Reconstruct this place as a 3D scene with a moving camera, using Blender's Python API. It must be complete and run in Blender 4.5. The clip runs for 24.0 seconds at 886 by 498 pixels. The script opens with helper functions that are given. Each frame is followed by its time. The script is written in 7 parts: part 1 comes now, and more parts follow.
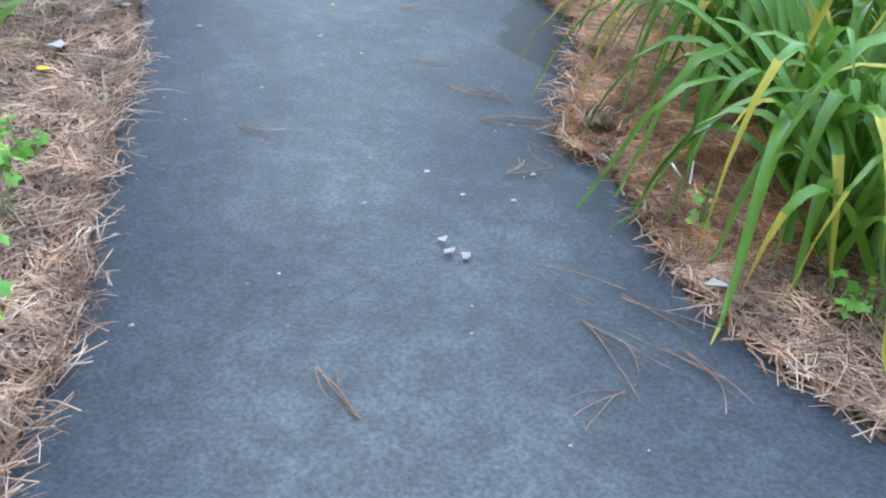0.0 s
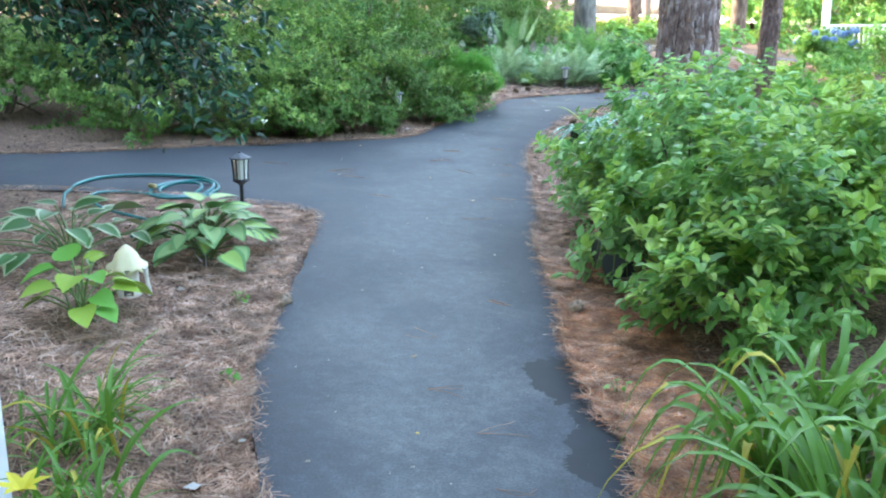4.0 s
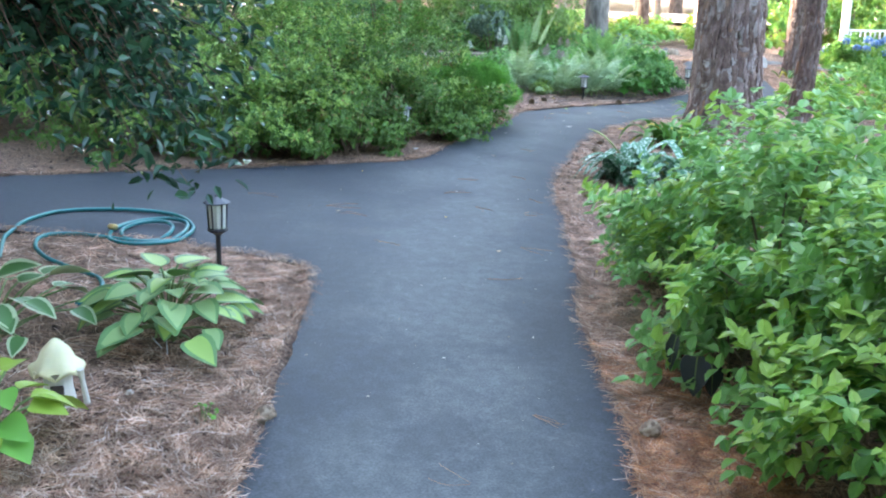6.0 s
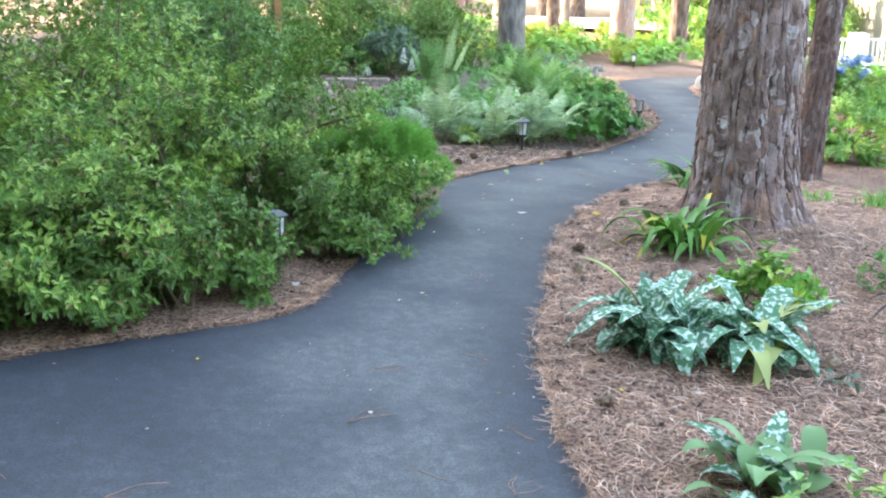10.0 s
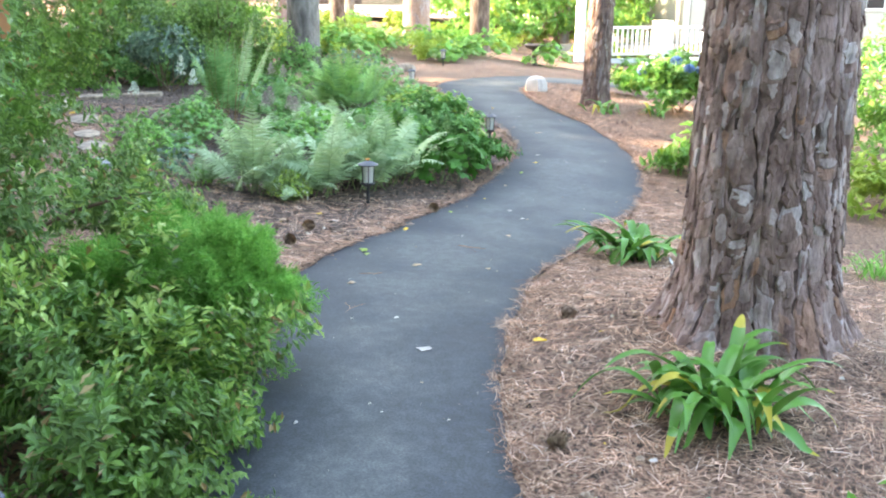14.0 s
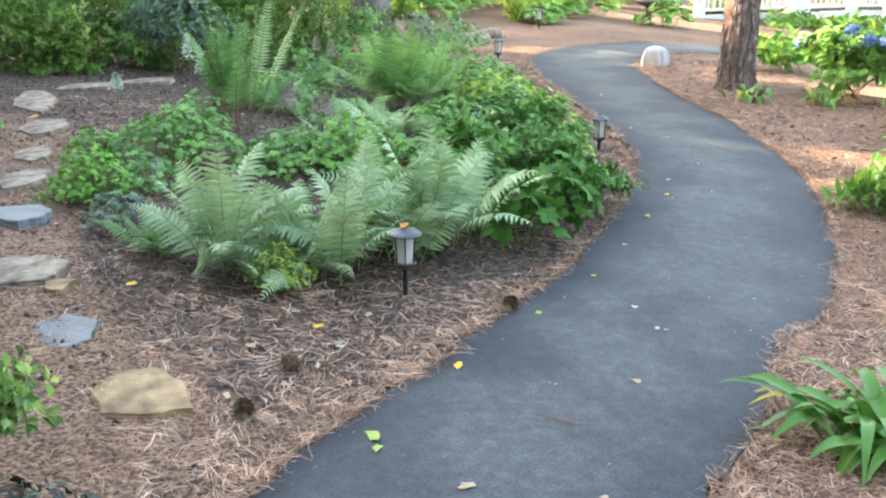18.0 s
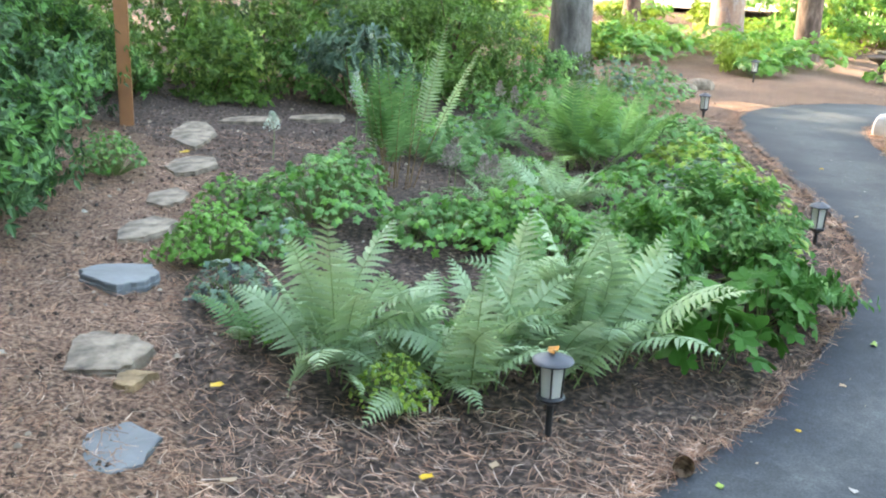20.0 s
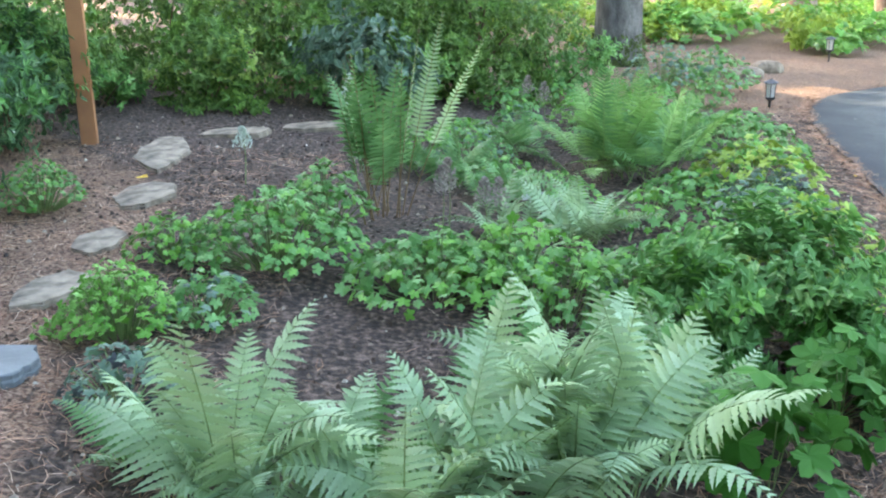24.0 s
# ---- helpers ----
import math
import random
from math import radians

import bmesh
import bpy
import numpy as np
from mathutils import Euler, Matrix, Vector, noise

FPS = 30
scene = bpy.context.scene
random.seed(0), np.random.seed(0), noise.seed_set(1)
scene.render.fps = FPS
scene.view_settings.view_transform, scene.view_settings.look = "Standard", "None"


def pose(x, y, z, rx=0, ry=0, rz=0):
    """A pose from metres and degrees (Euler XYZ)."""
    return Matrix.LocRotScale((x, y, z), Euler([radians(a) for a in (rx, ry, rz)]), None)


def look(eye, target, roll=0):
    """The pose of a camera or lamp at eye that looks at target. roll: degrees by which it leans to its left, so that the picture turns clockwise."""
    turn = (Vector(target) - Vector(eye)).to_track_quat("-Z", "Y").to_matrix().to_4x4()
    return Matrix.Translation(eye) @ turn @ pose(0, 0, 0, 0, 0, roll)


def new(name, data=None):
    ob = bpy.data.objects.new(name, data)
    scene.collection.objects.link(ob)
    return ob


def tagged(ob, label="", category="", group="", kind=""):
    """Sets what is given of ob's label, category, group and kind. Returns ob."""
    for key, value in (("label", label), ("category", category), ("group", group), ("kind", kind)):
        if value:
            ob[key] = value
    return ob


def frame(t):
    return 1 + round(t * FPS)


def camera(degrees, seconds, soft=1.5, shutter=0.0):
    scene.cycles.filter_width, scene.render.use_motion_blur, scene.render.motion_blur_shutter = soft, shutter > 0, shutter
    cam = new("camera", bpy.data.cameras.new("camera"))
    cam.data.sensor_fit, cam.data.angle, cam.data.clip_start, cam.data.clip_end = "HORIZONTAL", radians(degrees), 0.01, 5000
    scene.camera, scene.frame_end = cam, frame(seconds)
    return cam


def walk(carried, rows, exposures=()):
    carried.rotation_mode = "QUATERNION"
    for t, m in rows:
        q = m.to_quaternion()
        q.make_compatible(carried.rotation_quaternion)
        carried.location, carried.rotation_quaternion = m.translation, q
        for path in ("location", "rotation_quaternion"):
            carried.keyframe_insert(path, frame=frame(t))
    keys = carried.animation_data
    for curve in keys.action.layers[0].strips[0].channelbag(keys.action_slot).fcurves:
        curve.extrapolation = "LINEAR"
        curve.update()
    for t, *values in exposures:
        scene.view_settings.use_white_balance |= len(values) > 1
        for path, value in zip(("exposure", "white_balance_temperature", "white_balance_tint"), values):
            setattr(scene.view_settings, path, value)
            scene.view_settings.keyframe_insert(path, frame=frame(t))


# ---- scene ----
cam = camera(46.3, 24.0, soft=2.1)
PATH = [  # seconds, eye, target, roll
    (0, (0.338, -0.437, 1.050), (0.340, 1.252, -0.021), 1.38),
    (0.5, (0.265, -0.314, 1.026), (0.214, 1.355, -0.073), -0.61),
    (1, (0.231, -0.192, 1.026), (0.313, 1.516, -0.012), 1.90),
    (1.5, (0.237, -0.031, 1.013), (0.192, 1.768, 0.140), 0.31),
    (2, (0.228, 0.092, 1.010), (0.135, 1.929, 0.223), -1.06),
    (2.5, (0.150, 0.060, 1.060), (0.220, 1.955, 0.425), -0.75),
    (3, (0.090, -0.144, 1.257), (0.200, 1.778, 0.717), 0.20),
    (3.5, (0.150, -0.560, 1.380), (0.144, 1.367, 0.848), -0.10),
    (4.4, (0.064, -0.720, 1.520), (0.067, 1.215, 1.030), -0.22),
    (5.5, (0.000, 0.000, 1.534), (0.000, 1.940, 1.049), -0.31),
    (6, (-0.022, 0.424, 1.541), (-0.010, 2.354, 1.018), 1.07),
    (6.5, (-0.033, 0.817, 1.566), (-0.058, 2.744, 1.029), 1.09),
    (7, (-0.100, 1.196, 1.599), (-0.026, 3.124, 1.070), 0.63),
    (7.5, (-0.116, 1.569, 1.602), (-0.002, 3.486, 1.044), 0.82),
    (8, (-0.111, 2.029, 1.606), (0.017, 3.941, 1.032), 0.97),
    (8.5, (-0.146, 2.452, 1.602), (0.014, 4.365, 1.042), 0.27),
    (9, (-0.128, 2.838, 1.628), (0.085, 4.748, 1.072), -0.13),
    (9.5, (-0.055, 3.251, 1.660), (0.149, 5.172, 1.141), 0.72),
    (11.5, (-0.003, 4.752, 1.550), (0.296, 6.654, 1.009), 1.72),
    (12, (-0.060, 5.076, 1.617), (0.313, 6.977, 1.122), 1.63),
    (12.5, (-0.041, 5.455, 1.598), (0.380, 7.346, 1.101), 2.57),
    (13, (-0.046, 5.795, 1.610), (0.428, 7.662, 1.072), 2.28),
    (13.5, (-0.066, 6.123, 1.640), (0.553, 7.958, 1.139), 0.52),
    (14, (-0.009, 6.431, 1.630), (0.624, 8.249, 1.087), 1.00),
    (14.5, (0.110, 6.720, 1.642), (0.681, 8.562, 1.111), 1.02),
    (15, (0.183, 7.040, 1.628), (0.753, 8.876, 1.074), 1.17),
    (15.5, (0.264, 7.345, 1.640), (0.850, 9.179, 1.098), -0.51),
    (16, (0.413, 7.674, 1.625), (1.003, 9.505, 1.077), 1.51),
    (16.5, (0.528, 8.021, 1.599), (1.120, 9.836, 1.002), 0.02),
    (17, (0.636, 8.370, 1.613), (1.258, 10.174, 1.011), -1.60),
    (17.5, (0.804, 8.690, 1.614), (1.338, 10.536, 1.059), 0.47),
    (18, (0.917, 8.959, 1.596), (1.362, 10.801, 0.956), -0.15),
    (18.5, (0.967, 9.249, 1.601), (1.378, 11.111, 0.996), 0.05),
    (19, (1.033, 9.524, 1.604), (1.335, 11.409, 1.008), 0.86),
    (19.5, (1.117, 9.696, 1.617), (1.288, 11.601, 1.032), 1.41),
    (21.5, (1.358, 10.381, 1.540), (1.342, 12.277, 0.901), 1.24),
    (22, (1.359, 10.525, 1.544), (1.334, 12.415, 0.891), -0.82),
    (22.5, (1.383, 10.636, 1.560), (1.414, 12.524, 0.901), -1.36),
    (23, (1.471, 10.743, 1.571), (1.452, 12.645, 0.953), -0.57),
    (23.5, (1.564, 10.845, 1.570), (1.496, 12.753, 0.976), 0.37),
    (24, (1.596, 10.953, 1.562), (1.544, 12.852, 0.938), -0.54),
]
EXPOSURES = [(0, 4.46, 8000, 9), (2, 4.22, 7800, 7), (3, 4.24, 7500, 6), (5, 4.2, 7300, 9), (9, 4.15, 7900, 13), (12, 4.36, 8200, 12), (14, 4.27, 8300, 11), (18, 3.98, 8700, 11), (20, 3.95, 8500, 9), (24, 3.88, 7700, 8)]  # seconds, stops, kelvin, tint
walk(cam, [(t, look(e, g, r)) for t, e, g, r in PATH], EXPOSURES)

# ---- light ----
SUN_ELEV, SUN_AZ = radians(31), radians(300)  # azimuth clockwise from +y: the sun stands to the left, a little ahead
world = bpy.data.worlds.new("world")
scene.world = world
world.use_nodes = True
wn = world.node_tree.nodes
sky = wn.new("ShaderNodeTexSky")
sky.sky_type, sky.sun_disc = "NISHITA", False
sky.sun_elevation, sky.sun_rotation = SUN_ELEV, SUN_AZ
world.node_tree.links.new(sky.outputs[0], wn["Background"].inputs[0])
wn["Background"].inputs[1].default_value = 0.15
sun = new("sun", bpy.data.lights.new("sun", "SUN"))
sun.data.energy, sun.data.angle, sun.data.color = 2.2, radians(0.6), (1.0, 0.9, 0.76)
SUN_DIR = Vector((math.sin(SUN_AZ) * math.cos(SUN_ELEV), math.cos(SUN_AZ) * math.cos(SUN_ELEV), math.sin(SUN_ELEV)))
sun.matrix_world = look(SUN_DIR * 60, (0, 0, 0))

# sun flecks made by leaving leaves out of the crowns: x, y on the ground and half widths
GAPS = [(4.2, 14.42, 0.2, -0.12), (4.7, 13.4, 0.12, 0.1), (5.0, 14.9, 0.1, 0.1), (5.3, 20.7, 0.9, 0.2), (5.0, 22.5, 0.6, 0.15), (6.6, 21.3, 0.4, 0.1), (2.1, 7.5, 0.3, 0.3), (1.5, 10.4, 0.12, 0.08),
        (2.55, 9.65, 0.05, 0.05), (6.7, 16.9, 0.3, 0.3)]


def shaded(p, margin=0.62):
    """False for points of a crown that stand in one of the gaps."""
    keep = np.ones(len(p), bool)
    gx_, gy_ = p[:, 0] - p[:, 2] * SUN_DIR.x / SUN_DIR.z, p[:, 1] - p[:, 2] * SUN_DIR.y / SUN_DIR.z
    for x, y, rx, ry in GAPS:
        keep &= ((gx_ - x) / (rx + margin)) ** 2 + ((gy_ - y) / (ry + margin)) ** 2 > 1
    return keep


# ---- terrain ----
KY = [-8, -5, -2, 1, 4, 7, 10, 13, 16, 19, 22, 40]
KH = [0.0, 0.01, 0.04, 0.08, 0.11, 0.13, 0.15, 0.17, 0.2, 0.2, 0.19, 0.25]
KS = [-0.015, -0.015, -0.02, -0.032, -0.042, -0.04, -0.042, -0.076, -0.055, -0.061, -0.069, -0.06]


def plane_z(x, y):
    """The smooth lie of the land; it falls away to the right."""
    x = np.asarray(x, float)
    across = 6 * np.tanh(x / 6) + 1.3 * np.clip(x - 6.5, 0, 8)
    return np.interp(y, KY, KH) + np.interp(y, KY, KS) * across


LEFT_EDGE = [(-0.5, -8), (-0.35, -2), (-0.2, 0.3), (-0.2, 0.7), (-0.24, 0.96), (-0.31, 1.35), (-0.39, 1.75), (-0.44, 2.1), (-0.52, 2.5), (-0.57, 2.95), (-0.56, 3.4),
             (-0.55, 4.2), (-0.59, 5.13), (-0.84, 5.32), (-1.2, 5.43), (-2.5, 5.6), (-4.5, 5.3), (-9, 4.2)]
FAR_EDGE = [(-9, 5.2), (-4.6, 6.35), (-2.92, 6.72), (-1.92, 7.17), (-1.42, 7.4), (-1.0, 7.65), (-0.5, 7.85), (-0.16, 8.1), (0.08, 8.85),
            (0.25, 9.4), (0.55, 10.1), (0.85, 11.15), (1.05, 11.5), (1.35, 11.85), (1.8, 12.3), (2.2, 12.8), (2.6, 13.25), (3.2, 14.1),
            (3.62, 14.8), (3.82, 15.6), (3.95, 16.9), (4.1, 18.0), (4.25, 19.1), (4.7, 20.2), (5.7, 21.1), (8, 21.7), (14, 22.2)]
RIGHT_EDGE = [(1.5, -8), (1.3, -2), (1.08, 0.4), (0.97, 0.66), (0.8, 0.86), (0.73, 1.1), (0.72, 1.26), (0.66, 1.4), (0.55, 1.53), (0.62, 1.75),
              (0.67, 1.98), (0.66, 2.3), (0.61, 2.65), (0.59, 3.1), (0.62, 3.7), (0.59, 4.3), (0.66, 5.2), (0.72, 6.2), (0.74, 7.0),
              (0.8, 7.7), (1.02, 8.4), (1.1, 9.0), (1.5, 10.05), (1.8, 10.6), (2.15, 11.15), (2.72, 11.7), (2.9, 12.1), (3.4, 12.45),
              (3.95, 13.2), (4.4, 14.0), (4.75, 15.05), (4.9, 16.3), (5.05, 17.5), (5.25, 18.5), (5.7, 19.65), (6.8, 20.3), (14, 20.9)]


def resample(pts, step):
    p = np.array(pts, float)
    # corners rounded once by cutting
    q = [p[0]]
    for a, b in zip(p[:-1], p[1:]):
        q += [a * 0.75 + b * 0.25, a * 0.25 + b * 0.75]
    q = np.array(q + [p[-1]])
    d = np.r_[0, np.cumsum(np.hypot(*np.diff(q, axis=0).T))]
    s = np.arange(0, d[-1], step)
    return np.c_[np.interp(s, d, q[:, 0]), np.interp(s, d, q[:, 1])]


def rough_edge(pts, step=0.035, amount=0.03):
    """A path's edge with the small bites and bulges of rolled asphalt."""
    e = resample(pts, step)
    n = np.c_[np.gradient(e[:, 1]), -np.gradient(e[:, 0])]
    n /= np.hypot(*n.T)[:, None] + 1e-9
    w = np.array([noise.noise((x * 3, y * 3, 7)) + 0.6 * noise.noise((x * 11, y * 11, 3)) for x, y in e])
    return e + n * (w * amount)[:, None]


OUTLINE = np.vstack([rough_edge(LEFT_EDGE), rough_edge(FAR_EDGE), rough_edge(RIGHT_EDGE)[::-1]])


def inside_path(px, py):
    px, py = np.atleast_1d(px), np.atleast_1d(py)
    r = np.zeros(len(px), bool)
    a, b = OUTLINE[::2], np.roll(OUTLINE[::2], -1, axis=0)
    for (x0, y0), (x1, y1) in zip(a, b):
        if y0 != y1:
            c = ((y0 > py) != (y1 > py)) & (px < (x1 - x0) * (py - y0) / (y1 - y0) + x0)
            r ^= c
    return r


# distance to the path's edge on a coarse lattice, for banking the beds against it
LX, LY = np.linspace(-10, 14, 161), np.linspace(-9, 31, 267)
_gx, _gy = np.meshgrid(LX, LY)
_f = np.c_[_gx.ravel(), _gy.ravel()]
_e = OUTLINE[::4]
EDGE_D = np.array([np.hypot(_e[:, 0] - x, _e[:, 1] - y).min() for x, y in _f])
EDGE_D = np.where(inside_path(_f[:, 0], _f[:, 1]), -EDGE_D, EDGE_D).reshape(_gx.shape)


def edge_distance(x, y):
    """Metres from the path's edge, below zero on the path."""
    x, y = np.asarray(x, float), np.asarray(y, float)
    i = np.clip((x - LX[0]) / (LX[1] - LX[0]), 0, len(LX) - 1.001)
    j = np.clip((y - LY[0]) / (LY[1] - LY[0]), 0, len(LY) - 1.001)
    a, b = i.astype(int), j.astype(int)
    u, v = i - a, j - b
    return (EDGE_D[b, a] * (1 - u) + EDGE_D[b, a + 1] * u) * (1 - v) + (EDGE_D[b + 1, a] * (1 - u) + EDGE_D[b + 1, a + 1] * u) * v


def ground_z(x, y):
    """The soil and straw: sunk under the path, a little banked beside it."""
    x, y = np.asarray(x, float), np.asarray(y, float)
    d = edge_distance(x, y)
    near = np.clip(1 - np.abs(x - 2) / 60, 0, 1)
    lump = 0.012 * np.sin(x * 5.1 + 2 * np.sin(y * 3.3)) * np.sin(y * 4.7 + 1.5 * np.sin(x * 2.9)) * near
    bank = 0.1 * np.exp(-((x - 2.6) ** 2 + (y - 9.9) ** 2) / 0.85) * np.tanh(np.clip(d, 0, 9) / 0.35)  # straw heaped round the old pine
    return plane_z(x, y) + bank + np.where(d > 0, 0.004 + 0.008 * np.tanh(d / 0.15) + lump * np.tanh(d), -0.045 * np.tanh(-d / 0.05))


def gz(x, y):
    return float(ground_z(x, y))


# ---- materials ----
def material(name):
    m = bpy.data.materials.new(name)
    m.use_nodes = True
    return m, m.node_tree.nodes, m.node_tree.links, m.node_tree.nodes["Principled BSDF"]


def ramp(n, stops):
    r = n.new("ShaderNodeValToRGB")
    e = r.color_ramp.elements
    while len(e) < len(stops):
        e.new(0.5)
    for el, (p, c) in zip(e, stops):
        el.position, el.color = p, (*c, 1)
    return r


def tex(n, l, scale, detail=4, kind="ShaderNodeTexNoise", coord="Object", stretch=None):
    c = n.new("ShaderNodeTexCoord")
    t = n.new(kind)
    t.inputs["Scale"].default_value = scale
    if "Detail" in t.inputs:
        t.inputs["Detail"].default_value = detail
    if stretch:
        mp = n.new("ShaderNodeMapping")
        mp.inputs["Scale"].default_value = stretch
        l.new(c.outputs[coord], mp.inputs[0])
        l.new(mp.outputs[0], t.inputs[0])
    else:
        l.new(c.outputs[coord], t.inputs[0])
    return t


def mix(n, l, a, b, fac, mode="MIX"):
    m = n.new("ShaderNodeMix")
    m.data_type, m.blend_type = "RGBA", mode
    for socket, v in ((m.inputs[6], a), (m.inputs[7], b), (m.inputs[0], fac)):
        if isinstance(v, (int, float)):
            socket.default_value = v
        elif isinstance(v, tuple):
            socket.default_value = (*v, 1)
        else:
            l.new(v, socket)
    return m.outputs[2]


def bump(n, l, p, height, strength=0.4, distance=0.01):
    b = n.new("ShaderNodeBump")
    b.inputs["Strength"].default_value, b.inputs["Distance"].default_value = strength, distance
    l.new(height, b.inputs["Height"])
    l.new(b.outputs[0], p.inputs["Normal"])


LEAF = 0.8  # leaf albedo against the colours named below


def leaf_material(name, dark, mid, light, rough=0.45, blotch=None, blotch_scale=60, translucence=0.18, gloss=0.4):
    """Leaves: colour varies leaf by leaf, light passes through the blade."""
    m, n, l, p = material(name)
    dark, mid, light = ((c[0] * LEAF * 0.9, c[1] * LEAF, c[2] * LEAF * 0.9) for c in (dark, mid, light))
    geo = n.new("ShaderNodeNewGeometry")
    r = ramp(n, [(0.0, dark), (0.55, mid), (1.0, light)])
    l.new(geo.outputs["Random Per Island"], r.inputs[0])
    big = tex(n, l, 2.2, 2)
    col = mix(n, l, r.outputs[0], mid, 0.0)
    hs = n.new("ShaderNodeHueSaturation")
    mr = n.new("ShaderNodeMapRange")
    mr.inputs[3].default_value, mr.inputs[4].default_value = 0.7, 1.35
    l.new(big.outputs[0], mr.inputs[0])
    l.new(mr.outputs[0], hs.inputs["Value"])
    l.new(col, hs.inputs["Color"])
    out = hs.outputs[0]
    if blotch:
        v = tex(n, l, blotch_scale, 2)
        r2 = ramp(n, [(0.5, (0, 0, 0)), (0.6, (1, 1, 1))])
        l.new(v.outputs[0], r2.inputs[0])
        out = mix(n, l, out, blotch, r2.outputs[0])
    l.new(out, p.inputs["Base Color"])
    p.inputs["Roughness"].default_value = rough
    p.inputs["Specular IOR Level"].default_value = gloss
    tr = n.new("ShaderNodeBsdfTranslucent")
    l.new(out, tr.inputs[0])
    ms = n.new("ShaderNodeMixShader")
    ms.inputs[0].default_value = translucence
    l.new(p.outputs[0], ms.inputs[1])
    l.new(tr.outputs[0], ms.inputs[2])
    l.new(ms.outputs[0], n["Material Output"].inputs[0])
    return m


def plain_material(name, color, rough=0.6, metal=0.0, vary=0.25, scale=8, relief=0.2, fine=60):
    m, n, l, p = material(name)
    t = tex(n, l, scale, 5)
    f = tex(n, l, fine, 3)
    d, b = tuple(c * (1 - vary) for c in color), tuple(min(1, c * (1 + vary)) for c in color)
    r = ramp(n, [(0.3, d), (0.7, b)])
    l.new(t.outputs[0], r.inputs[0])
    l.new(mix(n, l, r.outputs[0], f.outputs[1], 0.06, "OVERLAY"), p.inputs["Base Color"])
    p.inputs["Roughness"].default_value, p.inputs["Metallic"].default_value = rough, metal
    if relief:
        bump(n, l, p, f.outputs[0], relief, 0.003)
    return m


def island_material(name, stops, rough=0.8, tufts=False):
    m, n, l, p = material(name)
    geo = n.new("ShaderNodeNewGeometry")
    r = ramp(n, stops)
    l.new(geo.outputs["Random Per Island"], r.inputs[0])
    out = r.outputs[0]
    if tufts:  # whole tufts lighter or darker
        t = tex(n, l, 11, 4)
        r2 = ramp(n, [(0.34, (0.5, 0.46, 0.44)), (0.5, (0.95, 0.93, 0.92)), (0.66, (1.5, 1.45, 1.4))])
        l.new(t.outputs[0], r2.inputs[0])
        out = mix(n, l, out, r2.outputs[0], 0.85, "MULTIPLY")
    l.new(out, p.inputs["Base Color"])
    p.inputs["Roughness"].default_value = rough
    return m


def asphalt_material():
    m, n, l, p = material("asphalt")
    big, mid, fine, spk = tex(n, l, 2.1, 9), tex(n, l, 19, 9), tex(n, l, 130, 4), tex(n, l, 150, 2, "ShaderNodeTexVoronoi")
    grey = n.new("ShaderNodeAttribute")
    grey.attribute_name = "wear_shade"  # 0 at the path's edge, 1 where feet have worn it pale; also holds the side arm's shade
    uneven = n.new("ShaderNodeMath")
    uneven.operation = "MULTIPLY_ADD"
    uneven.inputs[1].default_value, uneven.inputs[2].default_value = 2.3, -1.25
    l.new(big.outputs[0], uneven.inputs[0])
    level = n.new("ShaderNodeMath")
    l.new(grey.outputs["Fac"], level.inputs[0])
    l.new(uneven.outputs[0], level.inputs[1])
    r = ramp(n, [(0.0, (0.032, 0.038, 0.047)), (0.5, (0.047, 0.054, 0.061)), (1.0, (0.079, 0.086, 0.089))])
    l.new(level.outputs[0], r.inputs[0])
    r2 = ramp(n, [(0.36, (0.5, 0.5, 0.51)), (0.5, (0.95, 0.95, 0.95)), (0.66, (1.6, 1.6, 1.58))])
    l.new(mid.outputs[0], r2.inputs[0])
    c = mix(n, l, r.outputs[0], r2.outputs[0], 0.42, "MULTIPLY")
    r3 = ramp(n, [(0.36, (0.5, 0.5, 0.5)), (0.7, (1.6, 1.6, 1.6))])
    l.new(fine.outputs[0], r3.inputs[0])
    c = mix(n, l, c, r3.outputs[0], 0.6, "MULTIPLY")
    r4 = ramp(n, [(0.04, (1, 1, 1)), (0.08, (0, 0, 0))])
    l.new(spk.outputs[0], r4.inputs[0])
    c = mix(n, l, c, (0.2, 0.2, 0.2), mix(n, l, (0.0, 0.0, 0.0), r4.outputs[0], 0.35))
    l.new(c, p.inputs["Base Color"])
    rr = ramp(n, [(0.3, (0.66, 0.66, 0.66)), (0.7, (0.76, 0.76, 0.76))])
    l.new(mid.outputs[0], rr.inputs[0])
    l.new(rr.outputs[0], p.inputs["Roughness"])
    p.inputs["Specular IOR Level"].default_value = 0.38
    bump(n, l, p, fine.outputs[0], 0.1, 0.002)
    return m


